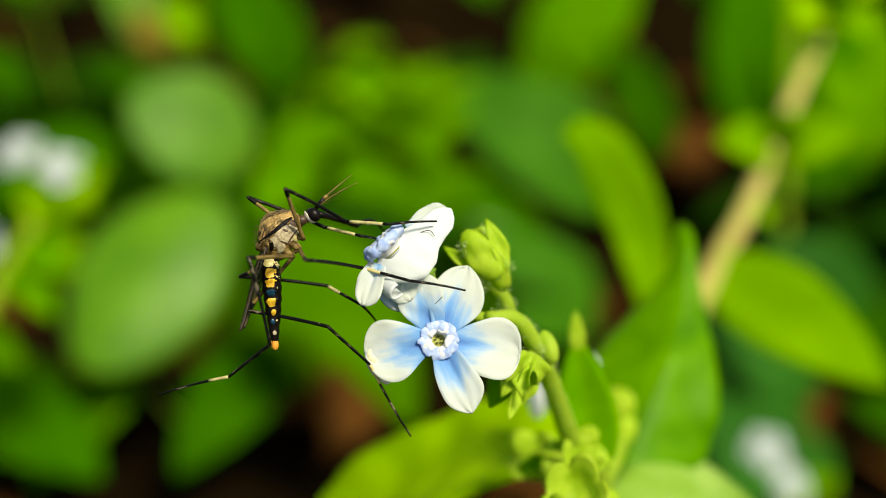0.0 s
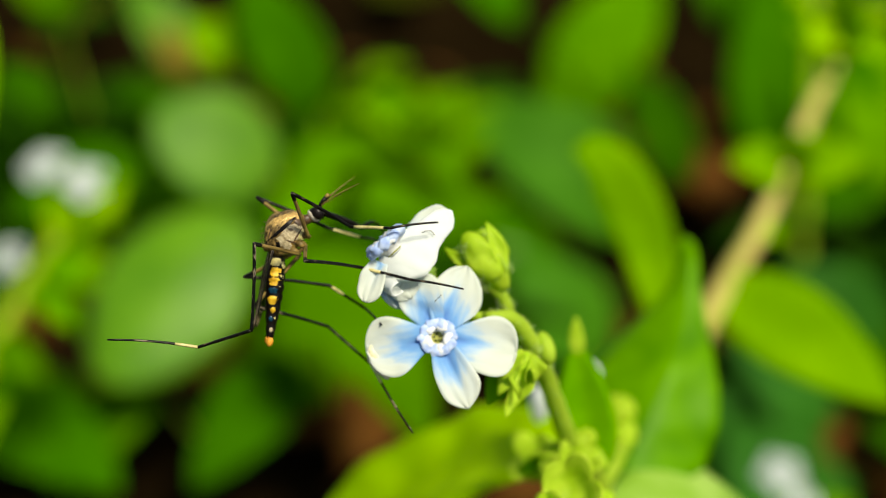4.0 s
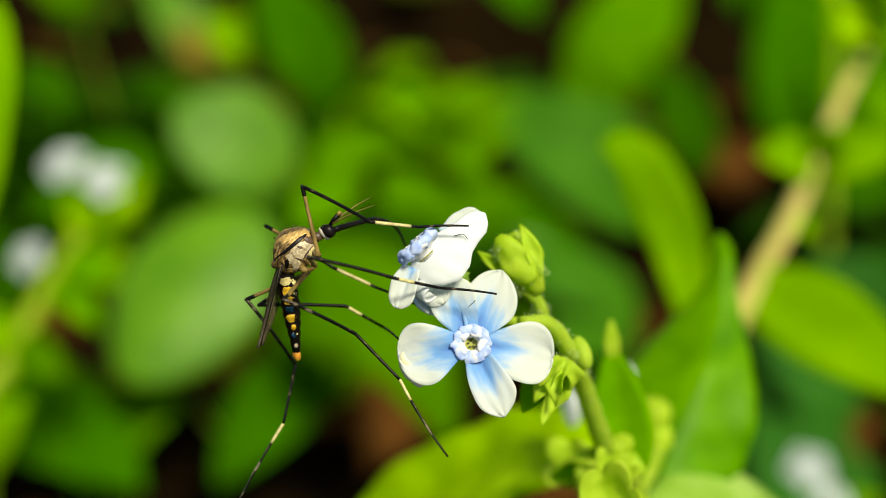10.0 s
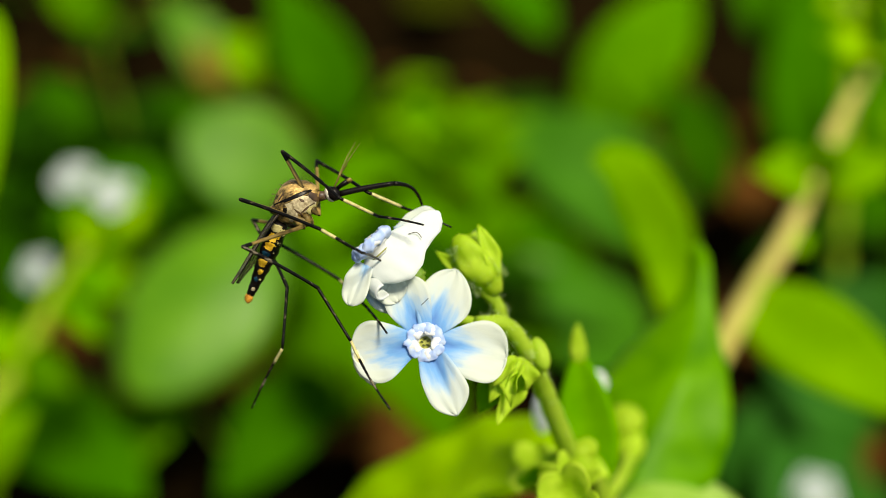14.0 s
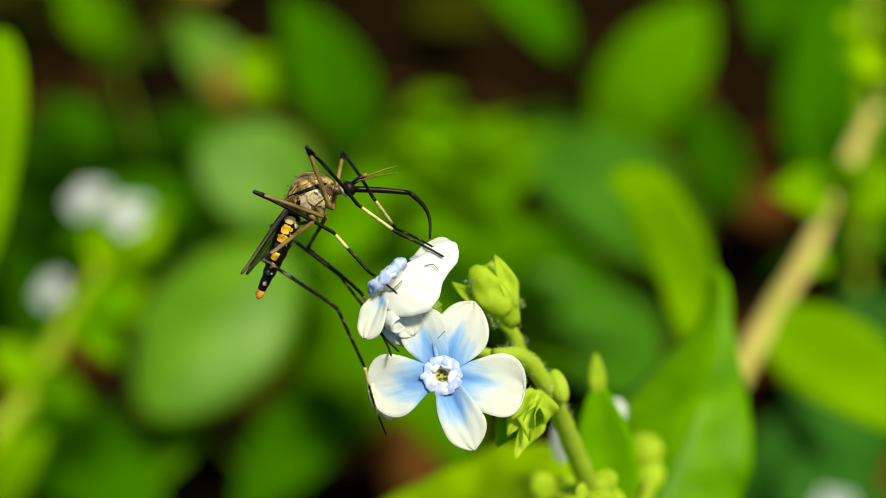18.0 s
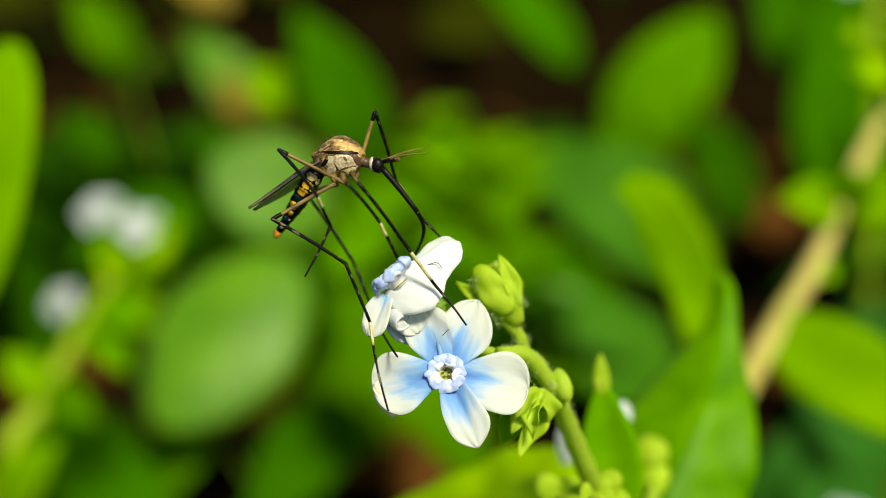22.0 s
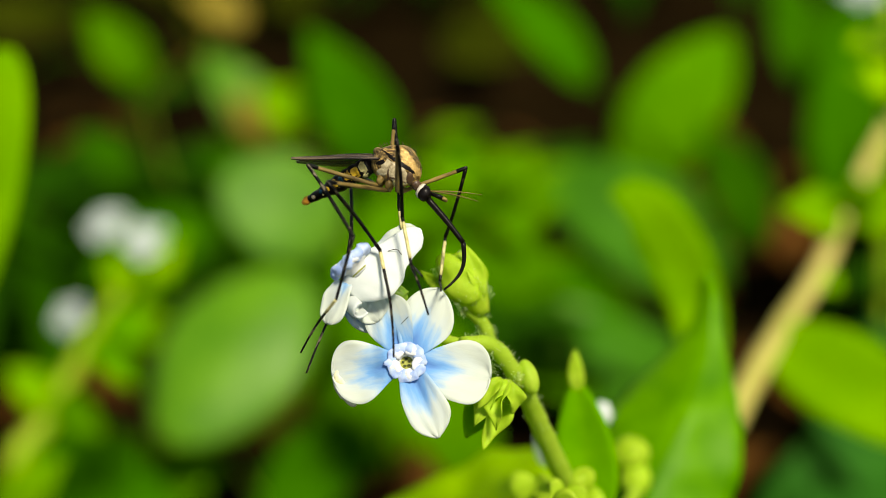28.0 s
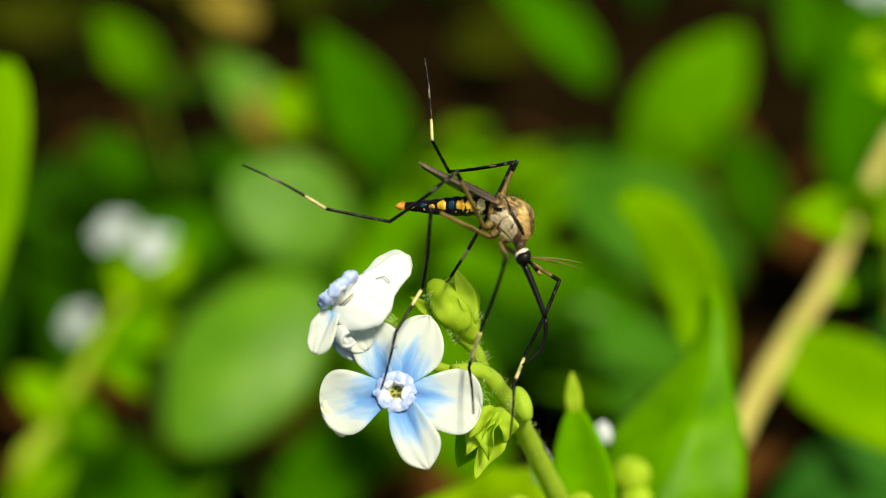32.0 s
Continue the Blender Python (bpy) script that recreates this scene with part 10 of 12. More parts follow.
    walk(middle_far[2], [(0, rod(r, -0.31, 1.94, -4.05, 0.270, -0.651, -0.709)), (0.17, rod(r, -0.30, 1.94, -4.07, 0.274, -0.573, -0.773)), (0.33, rod(r, -0.29, 1.95, -4.10, 0.274, -0.369, -0.888)), (0.5, rod(r, -0.27, 1.95, -4.14, 0.248, -0.058, -0.967)), (0.67, rod(r, -0.25, 1.96, -4.18, 0.197, 0.260, -0.945)), (0.83, rod(r, -0.23, 1.96, -4.21, 0.147, 0.475, -0.868)), (1, rod(r, -0.23, 1.97, -4.23, 0.122, 0.561, -0.819)), (1.33, rod(r, -0.20, 2.17, -4.19, 0.184, 0.286, -0.940)), (1.67, rod(r, -0.14, 2.55, -4.13, 0.249, -0.293, -0.923)), (2, rod(r, -0.11, 2.75, -4.10, 0.250, -0.567, -0.785)), (2.17, rod(r, -0.14, 2.70, -4.09, 0.253, -0.568, -0.783)), (2.33, rod(r, -0.20, 2.61, -4.08, 0.259, -0.572, -0.779)), (2.5, rod(r, -0.28, 2.47, -4.07, 0.267, -0.576, -0.773)), (2.67, rod(r, -0.36, 2.33, -4.06, 0.276, -0.580, -0.766)), (2.83, rod(r, -0.41, 2.23, -4.05, 0.282, -0.583, -0.762)), (3, rod(r, -0.44, 2.18, -4.05, 0.284, -0.585, -0.760)), (3.2, rod(r, -0.46, 2.09, -4.04, 0.286, -0.474, -0.833)), (3.4, rod(r, -0.52, 1.87, -4.03, 0.269, -0.182, -0.946)), (3.6, rod(r, -0.58, 1.59, -4.02, 0.215, 0.189, -0.958)), (3.8, rod(r, -0.62, 1.36, -4.01, 0.147, 0.481, -0.865)), (4, rod(r, -0.63, 1.26, -4.01, 0.113, 0.590, -0.799)), (7, rod(r, -0.87, 0.28, -4.54, 0.052, 0.600, -0.798)), (7.2, rod(r, -0.83, 0.40, -4.52, 0.092, 0.477, -0.874)), (7.4, rod(r, -0.75, 0.68, -4.46, 0.178, 0.147, -0.973)), (7.6, rod(r, -0.62, 1.01, -4.39, 0.251, -0.268, -0.930)), (7.8, rod(r, -0.50, 1.28, -4.34, 0.277, -0.582, -0.765)), (8, rod(r, -0.44, 1.40, -4.32, 0.278, -0.693, -0.665)), (8.17, rod(r, -0.42, 1.37, -4.29, 0.295, -0.617, -0.729)), (8.33, rod(r, -0.37, 1.31, -4.24, 0.323, -0.419, -0.849)), (8.5, rod(r, -0.31, 1.23, -4.16, 0.333, -0.109, -0.937)), (8.67, rod(r, -0.24, 1.15, -4.08, 0.308, 0.211, -0.928)), (8.83, rod(r, -0.19, 1.09, -4.02, 0.270, 0.432, -0.861)), (9, rod(r, -0.17, 1.06, -4.00, 0.249, 0.520, -0.817)), (10, rod(r, -0.36, 1.37, -4.37, 0.181, 0.551, -0.815)), (10.25, rod(r, -0.42, 1.90, -4.38, 0.236, 0.364, -0.901)), (10.5, rod(r, -0.68, 3.02, -4.27, 0.315, -0.093, -0.944)), (10.75, rod(r, -1.11, 4.02, -3.97, 0.326, -0.530, -0.783)), (11, rod(r, -1.36, 4.42, -3.79, 0.308, -0.696, -0.649)), (11.25, rod(r, -0.76, 3.98, -4.14, 0.358, -0.505, -0.785)), (11.5, rod(r, 0.21, 2.65, -4.49, 0.395, -0.002, -0.919)), (11.75, rod(r, 0.56, 1.14, -4.24, 0.324, 0.502, -0.802)), (12, rod(r, 0.52, 0.50, -3.94, 0.260, 0.693, -0.672)), (12.5, rod(r, 0.55, 0.23, -4.65, 0.300, 0.742, -0.599)), (13, rod(r, 0.71, -0.15, -5.30, 0.337, 0.785, -0.520)), (13.25, rod(r, 0.65, 0.39, -5.43, 0.391, 0.620, -0.680)), (13.5, rod(r, 0.38, 1.65, -5.49, 0.430, 0.151, -0.890)), (13.75, rod(r, -0.05, 2.92, -5.22, 0.355, -0.358, -0.864)), (14, rod(r, -0.28, 3.47, -4.98, 0.287, -0.565, -0.773)), (14.5, rod(r, 0.16, 3.88, -5.82, 0.262, -0.741, -0.618)), (15, rod(r, 0.78, 4.07, -6.65, 0.222, -0.875, -0.429)), (15.75, rod(r, 0.73, 3.65, -6.69, 0.210, -0.759, -0.616)), (16.5, rod(r, 0.56, 2.73, -6.66, 0.149, -0.385, -0.911)), (17.25, rod(r, 0.30, 1.86, -6.48, 0.054, 0.079, -0.995)), (18, rod(r, 0.15, 1.48, -6.36, 0.005, 0.290, -0.957)), (18.5, rod(r, 0.57, 0.82, -4.85, 0.087, 0.563, -0.822)), (19, rod(r, 0.88, 0.27, -3.15, 0.159, 0.780, -0.605)), (19.25, rod(r, 1.08, 0.42, -3.14, 0.257, 0.606, -0.753)), (19.5, rod(r, 1.52, 0.70, -3.11, 0.410, 0.110, -0.906)), (19.75, rod(r, 1.98, 0.90, -3.10, 0.442, -0.419, -0.793)), (20, rod(r, 2.19, 0.96, -3.09, 0.413, -0.627, -0.661)), (20.25, rod(r, 2.07, 0.98, -3.19, 0.416, -0.474, -0.776)), (20.5, rod(r, 1.79, 1.02, -3.39, 0.367, -0.085, -0.926)), (20.75, rod(r, 1.51, 1.05, -3.60, 0.254, 0.320, -0.913)), (21, rod(r, 1.39, 1.06, -3.70, 0.187, 0.489, -0.852)), (22, rod(r, 1.86, 0.99, -3.73, 0.270, 0.594, -0.758)), (22.2, rod(r, 2.02, 1.03, -3.70, 0.338, 0.466, -0.817)), (22.4, rod(r, 2.38, 1.10, -3.63, 0.465, 0.122, -0.877)), (22.6, rod(r, 2.81, 1.18, -3.54, 0.532, -0.306, -0.789)), (22.8, rod(r, 3.17, 1.23, -3.47, 0.507, -0.623, -0.596)), (23, rod(r, 3.32, 1.25, -3.44, 0.476, -0.732, -0.488)), (23.33, rod(r, 2.97, 1.37, -2.84, 0.491, -0.680, -0.545)), (23.67, rod(r, 2.20, 1.00, -1.98, 0.511, -0.570, -0.644)), (24, rod(r, 1.83, 0.56, -1.78, 0.517, -0.507, -0.690)), (24.5, rod(r, 2.03, 0.44, -1.45, 0.661, -0.249, -0.708)), (25, rod(r, 2.20, 0.31, -1.22, 0.747, 0.031, -0.664)), (25.5, rod(r, 2.12, 0.35, -1.28, 0.737, 0.033, -0.675)), (26, rod(r, 1.94, 0.46, -1.44, 0.711, 0.038, -0.702)), (26.5, rod(r, 1.69, 0.61, -1.63, 0.676, 0.045, -0.735)), (27, rod(r, 1.43, 0.75, -1.81, 0.639, 0.051, -0.767)), (27.5, rod(r, 1.22, 0.86, -1.94, 0.610, 0.056, -0.790)), (28, rod(r, 1.14, 0.90, -1.99, 0.598, 0.058, -0.799)), (28.17, rod(r, 1.18, 0.84, -1.96, 0.613, 0.012, -0.790)), (28.33, rod(r, 1.27, 0.70, -1.88, 0.642, -0.096, -0.761)), (28.5, rod(r, 1.38, 0.51, -1.77, 0.667, -0.241, -0.705)), (28.67, rod(r, 1.50, 0.31, -1.65, 0.676, -0.381, -0.631)), (28.83, rod(r, 1.57, 0.17, -1.56, 0.672, -0.477, -0.567)), (29, rod(r, 1.60, 0.11, -1.52, 0.667, -0.516, -0.537)), (29.14, rod(r, 1.59, 0.11, -1.52, 0.698, -0.452, -0.555)), (29.29, rod(r, 1.57, 0.11, -1.54, 0.763, -0.261, -0.591)), (29.43, rod(r, 1.55, 0.10, -1.55, 0.800, -0.001, -0.600)), (29.57, rod(r, 1.52, 0.10, -1.56, 0.777, 0.281, -0.563)), (29.71, rod(r, 1.50, 0.10, -1.58, 0.700, 0.520, -0.489)), (29.86, rod(r, 1.48, 0.09, -1.59, 0.606, 0.684, -0.406)), (30, rod(r, 1.47, 0.09, -1.59, 0.567, 0.735, -0.373)), (31, rod(r, 0.52, 0.11, -2.41, 0.252, 0.824, -0.508)), (32, rod(r, -0.05, 0.46, -2.77, 0.220, 0.750, -0.624))])
    r = (0.342, -0.688, -0.639)
    walk(middle_far[3], [(0, rod(r, 0.53, -0.08, -6.25, -0.083, 0.878, -0.471)), (0.17, rod(r, 0.55, 0.17, -6.46, -0.061, 0.785, -0.616)), (0.33, rod(r, 0.56, 0.80, -6.85, -0.006, 0.484, -0.875)), (0.5, rod(r, 0.50, 1.78, -7.14, 0.071, -0.045, -0.996)), (0.67, rod(r, 0.36, 2.77, -7.11, 0.126, -0.561, -0.818)), (0.83, rod(r, 0.22, 3.44, -6.90, 0.142, -0.837, -0.528)), (1, rod(r, 0.15, 3.70, -6.76, 0.142, -0.917, -0.373)), (1.33, rod(r, 0.37, 3.05, -7.11, 0.122, -0.913, -0.389)), (1.67, rod(r, 0.63, 1.64, -6.99, 0.082, -0.905, -0.418)), (2, rod(r, 0.67, 0.99, -6.53, 0.061, -0.899, -0.433)), (2.17, rod(r, 0.65, 0.94, -6.52, 0.047, -0.815, -0.578)), (2.33, rod(r, 0.60, 0.83, -6.49, 0.010, -0.537, -0.844)), (2.5, rod(r, 0.55, 0.68, -6.46, -0.042, -0.033, -0.999)), (2.67, rod(r, 0.49, 0.53, -6.43, -0.082, 0.480, -0.873)), (2.83, rod(r, 0.46, 0.42, -6.41, -0.097, 0.775, -0.624)), (3, rod(r, 0.44, 0.37, -6.40, -0.100, 0.869, -0.485)), (3.2, rod(r, 0.42, 0.62, -6.62, -0.100, 0.738, -0.667)), (3.4, rod(r, 0.31, 1.30, -6.96, -0.080, 0.292, -0.953)), (3.6, rod(r, 0.09, 2.18, -6.99, -0.028, -0.335, -0.942)), (3.8, rod(r, -0.16, 2.85, -6.69, 0.026, -0.768, -0.640)), (4, rod(r, -0.28, 3.09, -6.49, 0.046, -0.890, -0.453)), (7, rod(r, -0.71, 2.14, -7.02, 0.154, -0.769, -0.620)), (7.2, rod(r, -0.55, 1.88, -7.23, 0.177, -0.613, -0.770)), (7.4, rod(r, -0.19, 1.13, -7.47, 0.196, -0.142, -0.970)), (7.6, rod(r, 0.16, 0.18, -7.28, 0.151, 0.459, -0.876)), (7.8, rod(r, 0.36, -0.52, -6.71, 0.070, 0.838, -0.541)), (8, rod(r, 0.42, -0.75, -6.38, 0.028, 0.936, -0.351)), (8.17, rod(r, 0.50, -0.54, -6.55, 0.064, 0.859, -0.508)), (8.33, rod(r, 0.63, 0.02, -6.87, 0.137, 0.582, -0.801)), (8.5, rod(r, 0.73, 0.89, -7.06, 0.197, 0.054, -0.979)), (8.67, rod(r, 0.72, 1.80, -6.95, 0.196, -0.492, -0.848)), (8.83, rod(r, 0.65, 2.43, -6.69, 0.155, -0.799, -0.580)), (9, rod(r, 0.60, 2.67, -6.53, 0.129, -0.893, -0.431)), (10, rod(r, 0.20, 3.08, -6.90, 0.117, -0.943, -0.313)), (10.25, rod(r, 0.31, 3.03, -7.18, 0.145, -0.935, -0.325)), (10.5, rod(r, 0.30, 2.73, -7.20, 0.208, -0.914, -0.350)), (10.75, rod(r, -0.10, 2.38, -6.40, 0.269, -0.888, -0.373)), (11, rod(r, -0.41, 2.27, -5.80, 0.297, -0.875, -0.383)), (11.25, rod(r, 0.35, 2.41, -6.57, 0.297, -0.867, -0.401)), (11.5, rod(r, 1.43, 2.64, -7.34, 0.299, -0.847, -0.439)), (11.75, rod(r, 1.57, 2.70, -6.73, 0.299, -0.827, -0.477)), (12, rod(r, 1.32, 2.65, -6.02, 0.299, -0.817, -0.494)), (12.5, rod(r, 1.48, 2.53, -6.51, 0.281, -0.866, -0.414)), (13, rod(r, 1.76, 2.29, -6.91, 0.260, -0.907, -0.332)), (13.25, rod(r, 1.86, 2.31, -7.54, 0.248, -0.895, -0.372)), (13.5, rod(r, 1.71, 2.11, -8.25, 0.219, -0.861, -0.458)), (13.75, rod(r, 1.05, 1.81, -7.90, 0.189, -0.820, -0.541)), (14, rod(r, 0.61, 1.72, -7.38, 0.174, -0.799, -0.576)), (14.5, rod(r, 0.97, 1.58, -7.74, 0.148, -0.852, -0.503)), (15, rod(r, 1.47, 1.35, -7.98, 0.121, -0.897, -0.425)), (15.75, rod(r, 1.38, 1.29, -8.60, 0.114, -0.906, -0.408)), (16.5, rod(r, 1.02, 1.54, -9.48, 0.098, -0.924, -0.370)), (17.25, rod(r, 0.46, 2.10, -9.57, 0.082, -0.940, -0.332)), (18, rod(r, 0.17, 2.38, -9.32, 0.074, -0.946, -0.314)), (18.5, rod(r, 0.84, 2.56, -7.40, 0.164, -0.833, -0.528)), (19, rod(r, 1.38, 2.69, -5.03, 0.243, -0.664, -0.707)), (19.25, rod(r, 1.87, 2.30, -5.47, 0.321, -0.510, -0.798)), (19.5, rod(r, 2.79, 1.04, -5.92, 0.447, -0.112, -0.888)), (19.75, rod(r, 3.35, -0.40, -5.55, 0.491, 0.307, -0.815)), (20, rod(r, 3.48, -0.98, -5.14, 0.481, 0.483, -0.732)), (20.25, rod(r, 3.36, -0.48, -5.59, 0.534, 0.239, -0.811)), (20.5, rod(r, 2.93, 0.76, -6.27, 0.519, -0.331, -0.788)), (20.75, rod(r, 2.30, 2.04, -6.43, 0.336, -0.793, -0.508)), (21, rod(r, 1.96, 2.57, -6.34, 0.211, -0.924, -0.318)), (22, rod(r, 2.70, 2.83, -6.08, 0.210, -0.945, -0.250)), (22.2, rod(r, 3.06, 2.47, -6.23, 0.343, -0.853, -0.392)), (22.4, rod(r, 3.82, 1.48, -6.35, 0.587, -0.487, -0.647)), (22.6, rod(r, 4.46, 0.23, -5.99, 0.677, 0.105, -0.729)), (22.8, rod(r, 4.75, -0.70, -5.32, 0.560, 0.580, -0.591)), (23, rod(r, 4.80, -1.02, -4.95, 0.465, 0.741, -0.484)), (23.33, rod(r, 4.49, -0.74, -4.53, 0.528, 0.662, -0.532)), (23.67, rod(r, 3.79, -0.77, -3.98, 0.630, 0.489, -0.604)), (24, rod(r, 3.43, -1.01, -3.92, 0.672, 0.389, -0.630)), (24.5, rod(r, 4.08, -0.33, -3.65, 0.517, 0.729, -0.449)), (25, rod(r, 4.51, 0.40, -3.28, 0.273, 0.943, -0.190)), (25.5, rod(r, 4.41, 0.45, -3.38, 0.422, 0.874, -0.242)), (26, rod(r, 4.14, 0.58, -3.61, 0.730, 0.595, -0.335)), (26.5, rod(r, 3.78, 0.74, -3.91, 0.928, 0.080, -0.365)), (27, rod(r, 3.41, 0.91, -4.19, 0.842, -0.459, -0.283)), (27.5, rod(r, 3.11, 1.03, -4.39, 0.598, -0.786, -0.159)), (28, rod(r, 2.99, 1.08, -4.47, 0.466, -0.879, -0.100)), (28.17, rod(r, 3.08, 0.87, -4.41, 0.615, -0.773, -0.158)), (28.33, rod(r, 3.26, 0.40, -4.24, 0.864, -0.427, -0.266)), (28.5, rod(r, 3.45, -0.24, -3.95, 0.930, 0.169, -0.328)), (28.67, rod(r, 3.59, -0.87, -3.61, 0.658, 0.703, -0.271)), (28.83, rod(r, 3.65, -1.30, -3.32, 0.301, 0.939, -0.165)), (29, rod(r, 3.67, -1.49, -3.19, 0.125, 0.986, -0.108)), (29.14, rod(r, 3.76, -1.29, -3.25, 0.269, 0.952, -0.143)), (29.29, rod(r, 3.94, -0.70, -3.37, 0.633, 0.742, -0.222)), (29.43, rod(r, 4.03, 0.10, -3.41, 0.923, 0.283, -0.263)), (29.57, rod(r, 3.93, 0.97, -3.31, 0.927, -0.305, -0.219)), (29.71, rod(r, 3.67, 1.71, -3.09, 0.644, -0.757, -0.110)), (29.86, rod(r, 3.36, 2.21, -2.85, 0.283, -0.959, -0.000)), (30, rod(r, 3.23, 2.37, -2.75, 0.139, -0.990, 0.040)), (31, rod(r, 1.30, 2.66, -3.99, 0.221, -0.973, 0.060)), (32, rod(r, 0.63, 2.78, -4.71, 0.092, -0.994, -0.060))])
    r = (-0.694, -0.718, 0.059)
    walk(hind_near[0], [(0, rod(r, -0.35, -0.45, -1.50, -0.355, -0.874, 0.332)), (1, rod(r, -0.35, -0.45, -1.50, -0.403, -0.911, 0.090)), (2, rod(r, -0.35, -0.45, -1.50, -0.384, -0.923, 0.027)), (3, rod(r, -0.35, -0.45, -1.50, -0.480, -0.877, -0.035)), (3.33, rod(r, -0.35, -0.45, -1.50, -0.432, -0.897, 0.098)), (3.67, rod(r, -0.35, -0.45, -1.50, -0.316, -0.883, 0.347)), (4, rod(r, -0.35, -0.45, -1.50, -0.245, -0.850, 0.467)), (5, rod(r, -0.35, -0.45, -1.50, -0.233, -0.844, 0.483)), (6, rod(r, -0.35, -0.45, -1.50, -0.210, -0.832, 0.513)), (7, rod(r, -0.35, -0.45, -1.50, -0.198, -0.826, 0.528)), (7.25, rod(r, -0.35, -0.45, -1.50, -0.186, -0.830, 0.526)), (7.5, rod(r, -0.35, -0.45, -1.50, -0.159, -0.839, 0.520)), (7.75, rod(r, -0.35, -0.45, -1.50, -0.133, -0.847, 0.515)), (8, rod(r, -0.35, -0.45, -1.50, -0.121, -0.851, 0.512)), (8.33, rod(r, -0.35, -0.45, -1.50, -0.158, -0.867, 0.472)), (8.67, rod(r, -0.35, -0.45, -1.50, -0.229, -0.891, 0.392)), (9, rod(r, -0.35, -0.45, -1.50, -0.265, -0.899, 0.349)), (9.5, rod(r, -0.35, -0.45, -1.50, -0.332, -0.933, 0.138)), (10, rod(r, -0.35, -0.45, -1.50, -0.381, -0.921, -0.080)), (11, rod(r, -0.35, -0.45, -1.50, -0.323, -0.893, 0.311)), (11.5, rod(r, -0.35, -0.45, -1.50, -0.356, -0.871, 0.339)), (12, rod(r, -0.35, -0.45, -1.50, -0.388, -0.846, 0.366)), (13, rod(r, -0.35, -0.45, -1.50, -0.427, -0.845, 0.323)), (13.33, rod(r, -0.35, -0.45, -1.50, -0.520, -0.812, 0.263)), (13.67, rod(r, -0.35, -0.45, -1.50, -0.679, -0.721, 0.141)), (14, rod(r, -0.35, -0.45, -1.50, -0.748, -0.659, 0.074)), (15, rod(r, -0.35, -0.45, -1.50, -0.789, -0.591, -0.166)), (16, rod(r, -0.35, -0.45, -1.50, -0.787, -0.589, -0.185)), (17, rod(r, -0.35, -0.45, -1.50, -0.782, -0.583, -0.220)), (18, rod(r, -0.35, -0.45, -1.50, -0.779, -0.580, -0.239)), (18.33, rod(r, -0.35, -0.45, -1.50, -0.814, -0.580, -0.030)), (18.67, rod(r, -0.35, -0.45, -1.50, -0.778, -0.510, 0.368)), (19, rod(r, -0.35, -0.45, -1.50, -0.707, -0.438, 0.555)), (19.33, rod(r, -0.35, -0.45, -1.50, -0.798, -0.455, 0.396)), (19.67, rod(r, -0.35, -0.45, -1.50, -0.894, -0.445, 0.056)), (20, rod(r, -0.35, -0.45, -1.50, -0.900, -0.417, -0.126)), (21, rod(r, -0.35, -0.45, -1.50, -0.883, -0.394, -0.255)), (21.5, rod(r, -0.35, -0.45, -1.50, -0.875, -0.336, -0.349)), (22, rod(r, -0.35, -0.45, -1.50, -0.855, -0.274, -0.440)), (23, rod(r, -0.35, -0.45, -1.50, -0.905, -0.143, -0.400)), (23.33, rod(r, -0.35, -0.45, -1.50, -0.936, -0.258, -0.239)), (23.67, rod(r, -0.35, -0.45, -1.50, -0.890, -0.446, 0.091)), (24, rod(r, -0.35, -0.45, -1.50, -0.814, -0.519, 0.261)), (24.5, rod(r, -0.35, -0.45, -1.50, -0.750, -0.533, 0.391)), (25, rod(r, -0.35, -0.45, -1.50, -0.671, -0.535, 0.513)), (25.75, rod(r, -0.35, -0.45, -1.50, -0.742, -0.532, 0.408)), (26.5, rod(r, -0.35, -0.45, -1.50, -0.854, -0.496, 0.156)), (27.25, rod(r, -0.35, -0.45, -1.50, -0.901, -0.421, -0.108)), (28, rod(r, -0.35, -0.45, -1.50, -0.899, -0.376, -0.226)), (28.5, rod(r, -0.35, -0.45, -1.50, -0.909, -0.268, -0.319)), (29, rod(r, -0.35, -0.45, -1.50, -0.901, -0.155, -0.405)), (29.33, rod(r, -0.35, -0.45, -1.50, -0.879, -0.213, -0.426)), (29.67, rod(r, -0.35, -0.45, -1.50, -0.826, -0.323, -0.461)), (30, rod(r, -0.35, -0.45, -1.50, -0.794, -0.378, -0.476)), (30.33, rod(r, -0.35, -0.45, -1.50, -0.805, -0.313, -0.503)), (30.67, rod(r, -0.35, -0.45, -1.50, -0.816, -0.184, -0.548)), (31, rod(r, -0.35, -0.45, -1.50, -0.816, -0.116, -0.567)), (31.33, rod(r, -0.35, -0.45, -1.50, -0.863, -0.280, -0.421)), (31.67, rod(r, -0.35, -0.45, -1.50, -0.830, -0.550, -0.089)), (32, rod(r, -0.35, -0.45, -1.50, -0.752, -0.653, 0.095))])
    r = (0.282, 0.239, -0.929)
